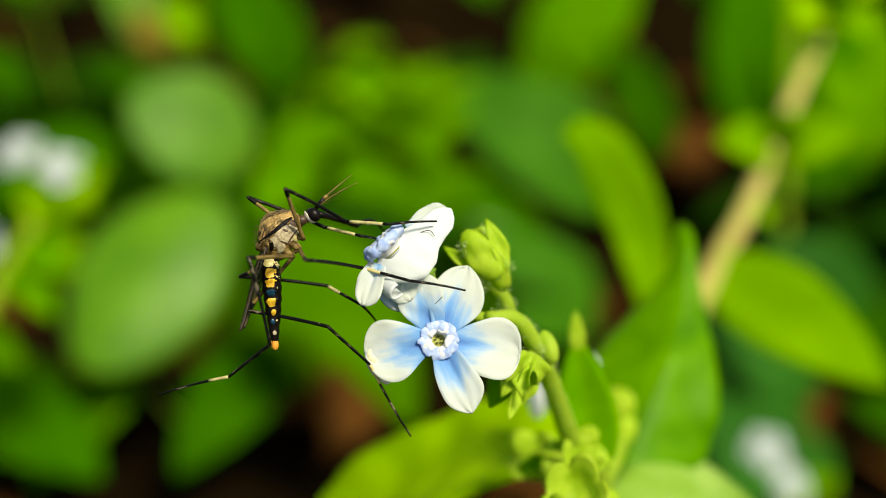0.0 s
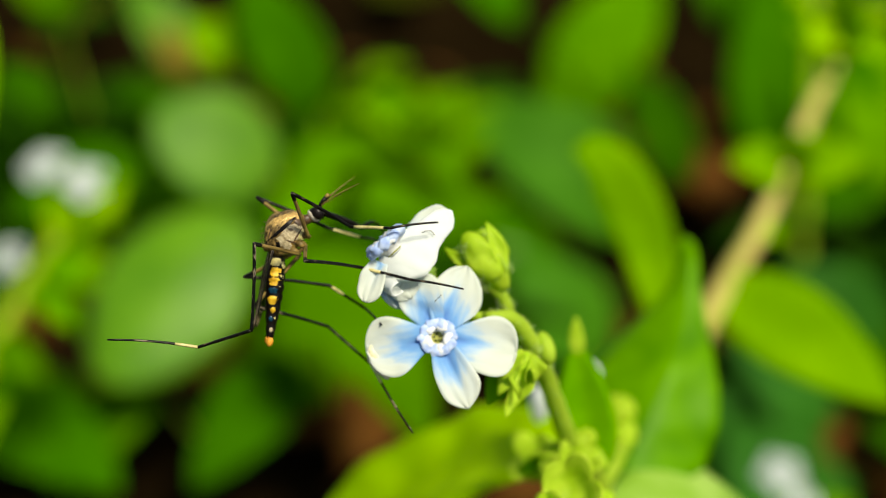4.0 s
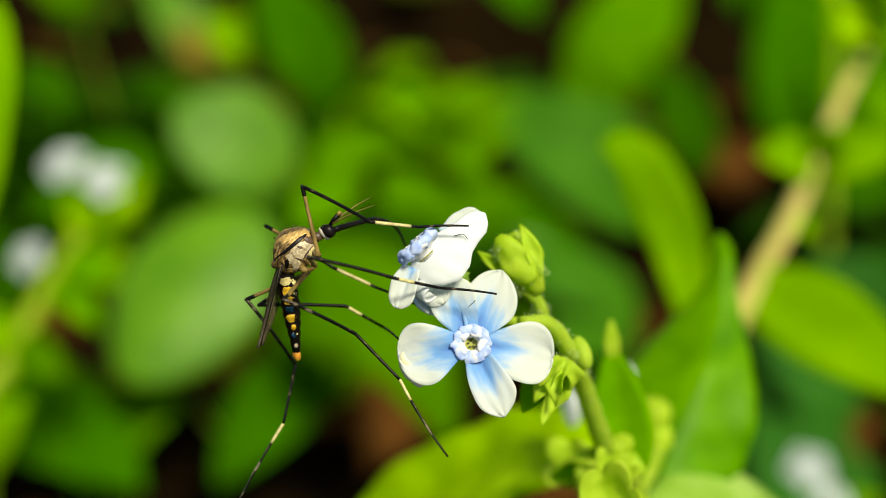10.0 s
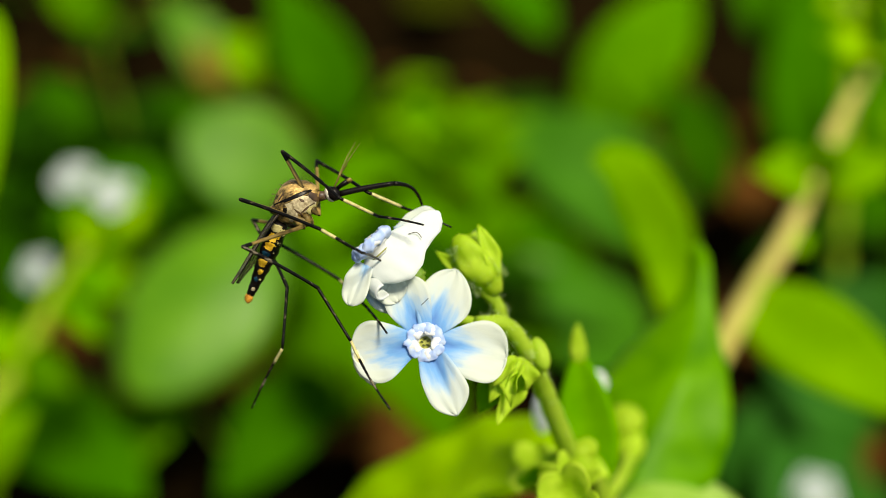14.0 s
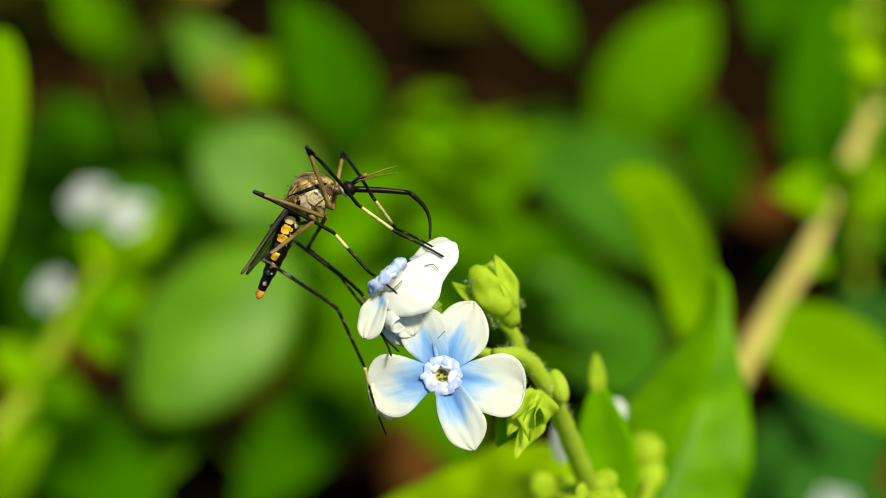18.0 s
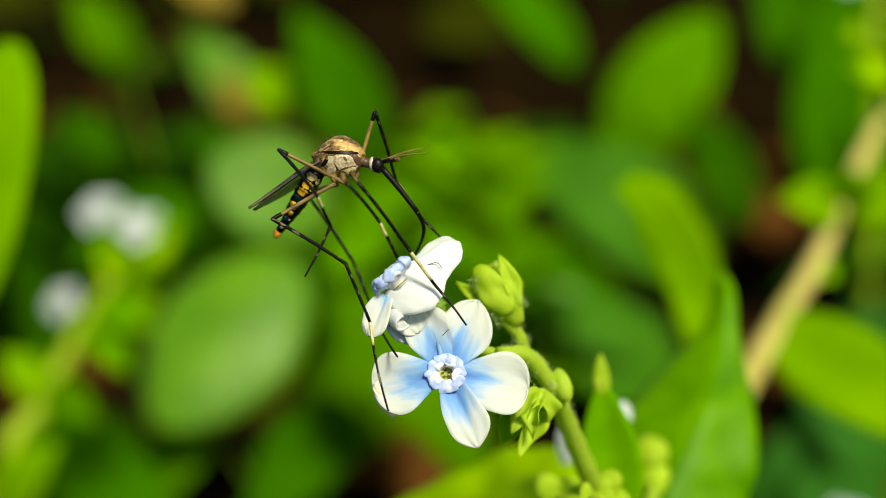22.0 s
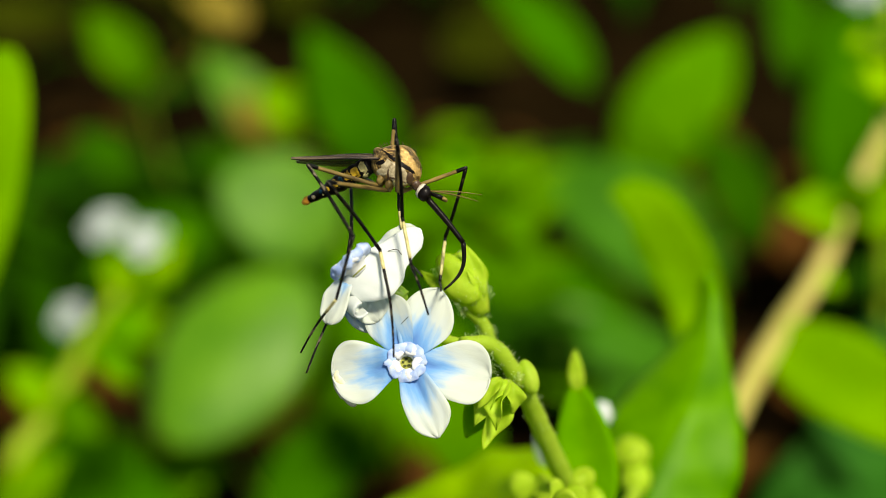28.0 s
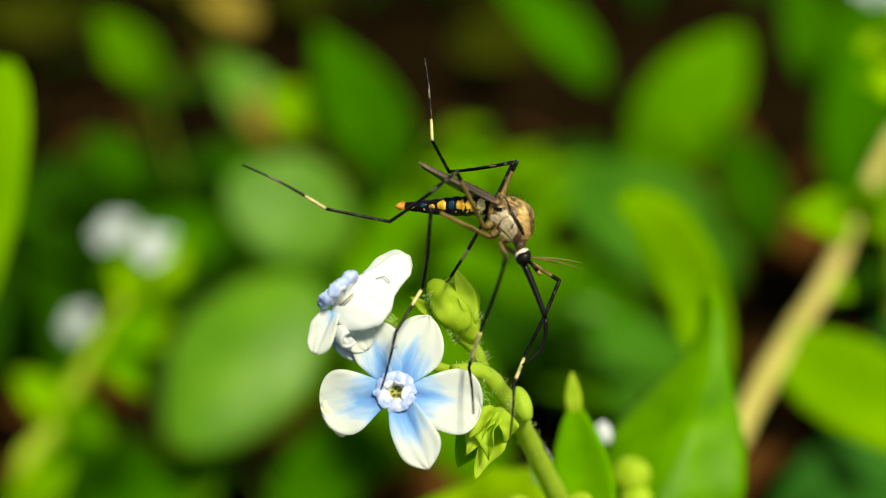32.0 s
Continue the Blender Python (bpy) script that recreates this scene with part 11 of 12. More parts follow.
    walk(hind_near[1], [(0, rod(r, -1.84, -4.12, -0.10, -0.510, 0.265, -0.818)), (1, rod(r, -2.04, -4.28, -1.12, -0.418, 0.217, -0.882)), (2, rod(r, -1.96, -4.33, -1.39, -0.345, -0.019, -0.939)), (3, rod(r, -2.36, -4.13, -1.65, -0.396, 0.182, -0.900)), (3.33, rod(r, -2.16, -4.22, -1.09, -0.498, 0.200, -0.844)), (3.67, rod(r, -1.68, -4.16, -0.04, -0.675, 0.226, -0.703)), (4, rod(r, -1.38, -4.02, 0.46, -0.753, 0.235, -0.614)), (5, rod(r, -1.33, -3.99, 0.53, -0.648, 0.151, -0.746)), (6, rod(r, -1.23, -3.95, 0.65, -0.396, -0.016, -0.918)), (7, rod(r, -1.18, -3.92, 0.72, -0.238, -0.106, -0.965)), (7.25, rod(r, -1.13, -3.94, 0.71, -0.231, -0.039, -0.972)), (7.5, rod(r, -1.02, -3.97, 0.69, -0.212, 0.108, -0.971)), (7.75, rod(r, -0.91, -4.01, 0.66, -0.188, 0.253, -0.949)), (8, rod(r, -0.86, -4.02, 0.65, -0.176, 0.317, -0.932)), (8.33, rod(r, -1.02, -4.09, 0.48, -0.122, 0.315, -0.941)), (8.67, rod(r, -1.31, -4.19, 0.15, -0.018, 0.310, -0.951)), (9, rod(r, -1.46, -4.23, -0.03, 0.037, 0.305, -0.952)), (9.5, rod(r, -1.74, -4.37, -0.92, 0.132, 0.436, -0.890)), (10, rod(r, -1.95, -4.32, -1.84, 0.223, 0.554, -0.802)), (11, rod(r, -1.71, -4.20, -0.19, 0.252, 0.301, -0.920)), (11.5, rod(r, -1.85, -4.11, -0.08, 0.341, 0.406, -0.848)), (12, rod(r, -1.98, -4.00, 0.04, 0.423, 0.501, -0.755)), (13, rod(r, -2.14, -4.00, -0.15, 0.485, 0.403, -0.776)), (13.33, rod(r, -2.53, -3.86, -0.39, 0.480, 0.415, -0.773)), (13.67, rod(r, -3.20, -3.48, -0.91, 0.470, 0.438, -0.766)), (14, rod(r, -3.49, -3.22, -1.19, 0.464, 0.450, -0.763)), (15, rod(r, -3.66, -2.93, -2.20, 0.533, 0.482, -0.695)), (16, rod(r, -3.66, -2.92, -2.28, 0.558, 0.323, -0.764)), (17, rod(r, -3.63, -2.90, -2.43, 0.559, 0.003, -0.829)), (18, rod(r, -3.62, -2.88, -2.51, 0.535, -0.171, -0.827)), (18.33, rod(r, -3.77, -2.89, -1.63, 0.424, -0.034, -0.905)), (18.67, rod(r, -3.62, -2.59, 0.05, 0.170, 0.228, -0.959)), (19, rod(r, -3.32, -2.29, 0.83, 0.026, 0.354, -0.935)), (19.33, rod(r, -3.70, -2.36, 0.16, 0.206, 0.312, -0.928)), (19.67, rod(r, -4.10, -2.32, -1.27, 0.526, 0.203, -0.826)), (20, rod(r, -4.13, -2.20, -2.03, 0.668, 0.135, -0.732)), (21, rod(r, -4.06, -2.10, -2.57, 0.701, 0.284, -0.655)), (21.5, rod(r, -4.02, -1.86, -2.97, 0.774, 0.058, -0.630)), (22, rod(r, -3.94, -1.60, -3.35, 0.803, -0.171, -0.570)), (23, rod(r, -4.15, -1.05, -3.18, 0.821, -0.176, -0.543)), (23.33, rod(r, -4.28, -1.53, -2.51, 0.726, 0.020, -0.687)), (23.67, rod(r, -4.09, -2.32, -1.12, 0.413, 0.380, -0.827)), (24, rod(r, -3.77, -2.63, -0.40, 0.204, 0.535, -0.820)), (24.5, rod(r, -3.50, -2.69, 0.14, 0.117, 0.596, -0.794)), (25, rod(r, -3.17, -2.70, 0.66, 0.029, 0.650, -0.760)), (25.75, rod(r, -3.47, -2.69, 0.21, 0.215, 0.551, -0.807)), (26.5, rod(r, -3.94, -2.53, -0.84, 0.577, 0.251, -0.777)), (27.25, rod(r, -4.13, -2.22, -1.95, 0.811, -0.105, -0.575)), (28, rod(r, -4.12, -2.03, -2.45, 0.860, -0.264, -0.437)), (28.5, rod(r, -4.17, -1.58, -2.84, 0.825, -0.367, -0.429)), (29, rod(r, -4.13, -1.10, -3.20, 0.781, -0.465, -0.417)), (29.33, rod(r, -4.04, -1.35, -3.29, 0.849, -0.201, -0.489)), (29.67, rod(r, -3.82, -1.81, -3.44, 0.790, 0.332, -0.516)), (30, rod(r, -3.68, -2.04, -3.50, 0.665, 0.581, -0.470)), (30.33, rod(r, -3.73, -1.77, -3.61, 0.737, 0.302, -0.604)), (30.67, rod(r, -3.78, -1.22, -3.80, 0.668, -0.292, -0.684)), (31, rod(r, -3.78, -0.94, -3.88, 0.530, -0.572, -0.626)), (31.33, rod(r, -3.97, -1.63, -3.27, 0.447, -0.336, -0.829)), (31.67, rod(r, -3.84, -2.76, -1.87, 0.168, 0.191, -0.967)), (32, rod(r, -3.51, -3.19, -1.10, -0.010, 0.449, -0.893))])
    r = (-0.294, 0.105, -0.950)
    walk(hind_near[2], [(0, rod(r, -4.44, -2.77, -4.28, -0.884, 0.459, 0.083)), (1, rod(r, -4.18, -3.17, -5.62, -0.935, 0.340, -0.102)), (2, rod(r, -3.72, -4.42, -6.17, -0.891, 0.349, -0.291)), (3, rod(r, -4.38, -3.20, -6.24, -0.902, 0.289, -0.322)), (3.33, rod(r, -4.70, -3.20, -5.39, -0.943, 0.311, -0.121)), (3.67, rod(r, -5.12, -3.01, -3.63, -0.909, 0.316, 0.273)), (4, rod(r, -5.22, -2.82, -2.67, -0.834, 0.299, 0.464)), (5, rod(r, -4.64, -3.22, -3.28, -0.876, 0.414, 0.246)), (6, rod(r, -3.25, -4.03, -4.03, -0.810, 0.555, -0.188)), (7, rod(r, -2.39, -4.46, -4.21, -0.701, 0.583, -0.411)), (7.25, rod(r, -2.31, -4.14, -4.25, -0.763, 0.386, -0.518)), (7.5, rod(r, -2.10, -3.42, -4.27, -0.753, -0.105, -0.649)), (7.75, rod(r, -1.87, -2.72, -4.18, -0.549, -0.568, -0.613)), (8, rod(r, -1.75, -2.41, -4.10, -0.405, -0.737, -0.542)), (8.33, rod(r, -1.64, -2.48, -4.32, -0.412, -0.515, -0.752)), (8.67, rod(r, -1.40, -2.61, -4.70, -0.320, 0.024, -0.947)), (9, rod(r, -1.28, -2.67, -4.89, -0.225, 0.314, -0.922)), (9.5, rod(r, -1.07, -2.14, -5.46, -0.121, 0.130, -0.984)), (10, rod(r, -0.81, -1.49, -5.93, -0.011, -0.059, -0.998)), (11, rod(r, -0.43, -2.67, -4.88, 0.078, 0.315, -0.946)), (11.5, rod(r, -0.11, -2.04, -4.40, 0.237, 0.077, -0.969)), (12, rod(r, 0.18, -1.45, -3.81, 0.376, -0.168, -0.911)), (13, rod(r, 0.33, -1.94, -4.10, 0.283, -0.267, -0.921)), (13.33, rod(r, -0.09, -1.75, -4.34, 0.232, -0.202, -0.952)), (13.67, rod(r, -0.81, -1.24, -4.82, 0.128, -0.072, -0.989)), (14, rod(r, -1.13, -0.92, -5.08, 0.072, -0.004, -0.997)), (15, rod(r, -0.95, -0.47, -5.74, 0.159, -0.041, -0.986)), (16, rod(r, -0.81, -1.28, -6.18, 0.114, 0.030, -0.993)), (17, rod(r, -0.78, -2.88, -6.65, 0.027, 0.161, -0.987)), (18, rod(r, -0.89, -3.76, -6.72, -0.020, 0.230, -0.973)), (18.33, rod(r, -1.60, -3.06, -6.24, -0.202, 0.147, -0.968)), (18.67, rod(r, -2.75, -1.43, -4.84, -0.524, -0.025, -0.852)), (19, rod(r, -3.18, -0.48, -3.94, -0.663, -0.115, -0.740)), (19.33, rod(r, -2.65, -0.77, -4.57, -0.489, -0.096, -0.867)), (19.67, rod(r, -1.42, -1.28, -5.48, -0.099, -0.047, -0.994)), (20, rod(r, -0.72, -1.51, -5.76, 0.116, -0.018, -0.993)), (21, rod(r, -0.49, -0.66, -5.91, 0.147, -0.001, -0.989)), (21.5, rod(r, -0.08, -1.57, -6.18, 0.218, 0.109, -0.970)), (22, rod(r, 0.15, -2.48, -6.26, 0.285, 0.217, -0.934)), (23, rod(r, 0.04, -1.95, -5.95, 0.405, 0.047, -0.913)), (23.33, rod(r, -0.58, -1.43, -6.01, 0.183, -0.077, -0.980)), (23.67, rod(r, -1.98, -0.38, -5.34, -0.266, -0.294, -0.918)), (24, rod(r, -2.73, 0.10, -4.58, -0.480, -0.381, -0.791)), (24.5, rod(r, -2.90, 0.35, -3.91, -0.660, -0.294, -0.691)), (25, rod(r, -3.02, 0.62, -3.22, -0.808, -0.193, -0.557)), (25.75, rod(r, -2.37, 0.12, -3.90, -0.694, -0.148, -0.705)), (26.5, rod(r, -0.99, -1.25, -4.81, -0.358, -0.032, -0.933)), (27.25, rod(r, 0.01, -2.75, -4.88, 0.042, 0.089, -0.995)), (28, rod(r, 0.26, -3.37, -4.68, 0.225, 0.140, -0.964)), (28.5, rod(r, 0.04, -3.45, -5.03, 0.177, 0.310, -0.934)), (29, rod(r, -0.15, -3.47, -5.33, 0.124, 0.470, -0.874)), (29.33, rod(r, 0.29, -2.37, -5.78, 0.165, 0.340, -0.926)), (29.67, rod(r, 0.21, -0.11, -6.07, 0.233, 0.072, -0.970)), (30, rod(r, -0.29, 0.92, -5.90, 0.262, -0.071, -0.963)), (30.33, rod(r, 0.03, -0.22, -6.69, 0.194, 0.028, -0.981)), (30.67, rod(r, -0.37, -2.71, -7.29, 0.056, 0.215, -0.975)), (31, rod(r, -1.07, -3.85, -7.07, -0.017, 0.309, -0.951)), (31.33, rod(r, -1.69, -3.34, -7.50, -0.212, 0.190, -0.959)), (31.67, rod(r, -2.98, -1.79, -6.80, -0.549, -0.061, -0.834)), (32, rod(r, -3.56, -0.90, -5.66, -0.685, -0.190, -0.703))])
    r = (-0.550, 0.091, -0.830)
    walk(hind_near[3], [(0, rod(r, -7.63, -1.12, -3.98, -0.805, 0.433, 0.406)), (1, rod(r, -7.54, -1.94, -5.99, -0.936, 0.152, 0.316)), (2, rod(r, -6.93, -3.17, -7.22, -0.954, 0.268, 0.134)), (3, rod(r, -7.63, -2.16, -7.40, -0.999, 0.036, 0.036)), (3.33, rod(r, -8.10, -2.08, -5.82, -0.966, -0.042, 0.256)), (3.67, rod(r, -8.39, -1.87, -2.64, -0.756, -0.183, 0.629)), (4, rod(r, -8.22, -1.74, -1.00, -0.582, -0.244, 0.776)), (5, rod(r, -7.79, -1.73, -2.39, -0.766, -0.004, 0.643)), (6, rod(r, -6.17, -2.03, -4.71, -0.878, 0.422, 0.225)), (7, rod(r, -4.92, -2.36, -5.69, -0.802, 0.596, -0.046)), (7.25, rod(r, -5.06, -2.75, -6.12, -0.783, 0.620, -0.061)), (7.5, rod(r, -4.81, -3.80, -6.61, -0.737, 0.669, -0.095)), (7.75, rod(r, -3.84, -4.76, -6.39, -0.687, 0.715, -0.129)), (8, rod(r, -3.21, -5.06, -6.05, -0.663, 0.734, -0.144)), (8.33, rod(r, -3.12, -4.34, -7.02, -0.668, 0.665, -0.336)), (8.67, rod(r, -2.55, -2.52, -8.11, -0.598, 0.456, -0.659)), (9, rod(r, -2.09, -1.54, -8.21, -0.525, 0.318, -0.790)), (9.5, rod(r, -1.51, -1.68, -9.00, -0.385, 0.090, -0.919)), (10, rod(r, -0.85, -1.70, -9.52, -0.211, -0.146, -0.967)), (11, rod(r, -0.15, -1.53, -8.29, 0.054, -0.064, -0.997)), (11.5, rod(r, 0.75, -1.76, -7.89, 0.186, 0.036, -0.982)), (12, rod(r, 1.53, -2.05, -7.09, 0.313, 0.135, -0.940)), (13, rod(r, 1.35, -2.90, -7.42, 0.197, 0.450, -0.871)), (13.33, rod(r, 0.75, -2.47, -7.76, 0.188, 0.204, -0.961)), (13.67, rod(r, -0.35, -1.50, -8.38, 0.135, -0.295, -0.946)), (14, rod(r, -0.87, -0.94, -8.67, 0.093, -0.532, -0.842)), (15, rod(r, -0.37, -0.62, -9.29, 0.047, -0.555, -0.831)), (16, rod(r, -0.40, -1.17, -9.75, -0.015, -0.272, -0.962)), (17, rod(r, -0.68, -2.30, -10.20, -0.122, 0.302, -0.946)), (18, rod(r, -0.96, -2.93, -10.23, -0.164, 0.580, -0.798)), (18.33, rod(r, -2.33, -2.53, -9.73, -0.419, 0.466, -0.779)), (18.67, rod(r, -4.63, -1.52, -7.91, -0.801, 0.156, -0.578)), (19, rod(r, -5.57, -0.90, -6.60, -0.915, -0.029, -0.403)), (19.33, rod(r, -4.41, -1.12, -7.69, -0.786, -0.057, -0.616)), (19.67, rod(r, -1.78, -1.45, -9.06, -0.407, -0.101, -0.908)), (20, rod(r, -0.31, -1.58, -9.34, -0.167, -0.115, -0.979)), (21, rod(r, 0.04, -0.66, -9.47, -0.066, -0.096, -0.993)), (21.5, rod(r, 0.71, -1.17, -9.67, 0.034, -0.088, -0.996)), (22, rod(r, 1.18, -1.69, -9.62, 0.133, -0.078, -0.988)), (23, rod(r, 1.50, -1.78, -9.24, 0.144, -0.060, -0.988)), (23.33, rod(r, 0.08, -1.71, -9.54, -0.148, -0.055, -0.987)), (23.67, rod(r, -2.94, -1.44, -8.64, -0.653, -0.033, -0.757)), (24, rod(r, -4.45, -1.27, -7.43, -0.844, -0.017, -0.537)), (24.5, rod(r, -5.28, -0.71, -6.40, -0.917, -0.152, -0.369)), (25, rod(r, -5.93, -0.08, -5.22, -0.943, -0.280, -0.181)), (25.75, rod(r, -4.87, -0.41, -6.44, -0.931, -0.119, -0.345)), (26.5, rod(r, -2.28, -1.37, -8.17, -0.736, 0.245, -0.631)), (27.25, rod(r, 0.16, -2.43, -8.47, -0.356, 0.548, -0.757)), (28, rod(r, 1.07, -2.87, -8.15, -0.147, 0.643, -0.752)), (28.5, rod(r, 0.68, -2.33, -8.39, -0.063, 0.319, -0.946)), (29, rod(r, 0.30, -1.78, -8.47, 0.031, -0.053, -0.998)), (29.33, rod(r, 0.88, -1.15, -9.11, 0.034, -0.080, -0.996)), (29.67, rod(r, 1.05, 0.15, -9.56, 0.040, -0.131, -0.991)), (30, rod(r, 0.65, 0.67, -9.36, 0.043, -0.158, -0.987)), (30.33, rod(r, 0.73, -0.12, -10.22, -0.043, -0.127, -0.991)), (30.67, rod(r, -0.17, -1.94, -10.80, -0.207, -0.066, -0.976)), (31, rod(r, -1.13, -2.74, -10.50, -0.291, -0.033, -0.956)), (31.33, rod(r, -2.46, -2.66, -10.95, -0.465, -0.103, -0.879)), (31.67, rod(r, -4.96, -2.00, -9.81, -0.742, -0.223, -0.632)), (32, rod(r, -6.03, -1.58, -8.19, -0.843, -0.272, -0.463))])
    r = (-0.883, 0.354, 0.307)
    walk(hind_far[0], [(0, rod(r, -0.35, 0.45, -1.50, -0.995, 0.013, -0.100)), (0.5, rod(r, -0.35, 0.45, -1.50, -0.986, -0.057, -0.154)), (1, rod(r, -0.35, 0.45, -1.50, -0.970, -0.127, -0.206)), (1.5, rod(r, -0.35, 0.45, -1.50, -0.983, 0.101, -0.155)), (2, rod(r, -0.35, 0.45, -1.50, -0.941, 0.324, -0.095)), (2.5, rod(r, -0.35, 0.45, -1.50, -0.990, 0.096, -0.103)), (3, rod(r, -0.35, 0.45, -1.50, -0.985, -0.137, -0.105)), (3.5, rod(r, -0.35, 0.45, -1.50, -0.989, -0.135, -0.067)), (4, rod(r, -0.35, 0.45, -1.50, -0.991, -0.134, -0.029)), (4.75, rod(r, -0.35, 0.45, -1.50, -0.981, -0.150, 0.121)), (5.5, rod(r, -0.35, 0.45, -1.50, -0.882, -0.174, 0.437)), (6.25, rod(r, -0.35, 0.45, -1.50, -0.687, -0.180, 0.705)), (7, rod(r, -0.35, 0.45, -1.50, -0.571, -0.175, 0.802)), (7.5, rod(r, -0.35, 0.45, -1.50, -0.589, -0.036, 0.807)), (8, rod(r, -0.35, 0.45, -1.50, -0.596, 0.104, 0.796)), (8.5, rod(r, -0.35, 0.45, -1.50, -0.708, 0.087, 0.701)), (9, rod(r, -0.35, 0.45, -1.50, -0.804, 0.068, 0.590)), (9.5, rod(r, -0.35, 0.45, -1.50, -0.868, 0.114, 0.484)), (10, rod(r, -0.35, 0.45, -1.50, -0.916, 0.158, 0.368)), (10.5, rod(r, -0.35, 0.45, -1.50, -0.949, 0.141, 0.282)), (11, rod(r, -0.35, 0.45, -1.50, -0.974, 0.122, 0.193)), (11.5, rod(r, -0.35, 0.45, -1.50, -0.966, 0.240, -0.091)), (12, rod(r, -0.35, 0.45, -1.50, -0.868, 0.335, -0.367)), (13, rod(r, -0.35, 0.45, -1.50, -0.876, 0.256, -0.410)), (13.25, rod(r, -0.35, 0.45, -1.50, -0.903, 0.331, -0.273)), (13.5, rod(r, -0.35, 0.45, -1.50, -0.885, 0.463, 0.047)), (13.75, rod(r, -0.35, 0.45, -1.50, -0.761, 0.539, 0.362)), (14, rod(r, -0.35, 0.45, -1.50, -0.672, 0.553, 0.492)), (14.33, rod(r, -0.35, 0.45, -1.50, -0.638, 0.529, 0.559)), (14.67, rod(r, -0.35, 0.45, -1.50, -0.562, 0.474, 0.678)), (15, rod(r, -0.35, 0.45, -1.50, -0.517, 0.441, 0.733)), (15.5, rod(r, -0.35, 0.45, -1.50, -0.537, 0.463, 0.706)), (16, rod(r, -0.35, 0.45, -1.50, -0.581, 0.513, 0.633)), (16.5, rod(r, -0.35, 0.45, -1.50, -0.630, 0.570, 0.528)), (17, rod(r, -0.35, 0.45, -1.50, -0.668, 0.618, 0.415)), (17.5, rod(r, -0.35, 0.45, -1.50, -0.690, 0.648, 0.323)), (18, rod(r, -0.35, 0.45, -1.50, -0.697, 0.658, 0.286)), (19, rod(r, -0.35, 0.45, -1.50, -0.652, 0.740, 0.164)), (19.33, rod(r, -0.35, 0.45, -1.50, -0.696, 0.704, 0.141)), (19.67, rod(r, -0.35, 0.45, -1.50, -0.774, 0.626, 0.096)), (20, rod(r, -0.35, 0.45, -1.50, -0.810, 0.582, 0.072)), (20.5, rod(r, -0.35, 0.45, -1.50, -0.748, 0.652, 0.120)), (21, rod(r, -0.35, 0.45, -1.50, -0.678, 0.715, 0.168)), (22, rod(r, -0.35, 0.45, -1.50, -0.578, 0.816, 0.020)), (23, rod(r, -0.35, 0.45, -1.50, -0.588, 0.807, -0.050)), (23.5, rod(r, -0.35, 0.45, -1.50, -0.560, 0.829, 0.001)), (24, rod(r, -0.35, 0.45, -1.50, -0.529, 0.847, 0.053)), (24.2, rod(r, -0.35, 0.45, -1.50, -0.557, 0.823, 0.108)), (24.4, rod(r, -0.35, 0.45, -1.50, -0.613, 0.753, 0.238)), (24.6, rod(r, -0.35, 0.45, -1.50, -0.660, 0.645, 0.386)), (24.8, rod(r, -0.35, 0.45, -1.50, -0.681, 0.536, 0.499)), (25, rod(r, -0.35, 0.45, -1.50, -0.685, 0.486, 0.543)), (26, rod(r, -0.35, 0.45, -1.50, -0.695, 0.580, 0.424)), (27, rod(r, -0.35, 0.45, -1.50, -0.672, 0.718, 0.181)), (28, rod(r, -0.35, 0.45, -1.50, -0.637, 0.770, 0.043)), (28.25, rod(r, -0.35, 0.45, -1.50, -0.703, 0.700, 0.125)), (28.5, rod(r, -0.35, 0.45, -1.50, -0.808, 0.509, 0.298)), (28.75, rod(r, -0.35, 0.45, -1.50, -0.850, 0.278, 0.447)), (29, rod(r, -0.35, 0.45, -1.50, -0.847, 0.165, 0.505)), (29.5, rod(r, -0.35, 0.45, -1.50, -0.748, 0.015, 0.664)), (30, rod(r, -0.35, 0.45, -1.50, -0.605, -0.135, 0.785)), (30.33, rod(r, -0.35, 0.45, -1.50, -0.576, -0.132, 0.806)), (30.67, rod(r, -0.35, 0.45, -1.50, -0.519, -0.126, 0.845)), (31, rod(r, -0.35, 0.45, -1.50, -0.489, -0.123, 0.864)), (31.33, rod(r, -0.35, 0.45, -1.50, -0.499, -0.120, 0.859)), (31.67, rod(r, -0.35, 0.45, -1.50, -0.517, -0.113, 0.848)), (32, rod(r, -0.35, 0.45, -1.50, -0.526, -0.110, 0.843))])
    r = (0.204, 0.118, -0.972)
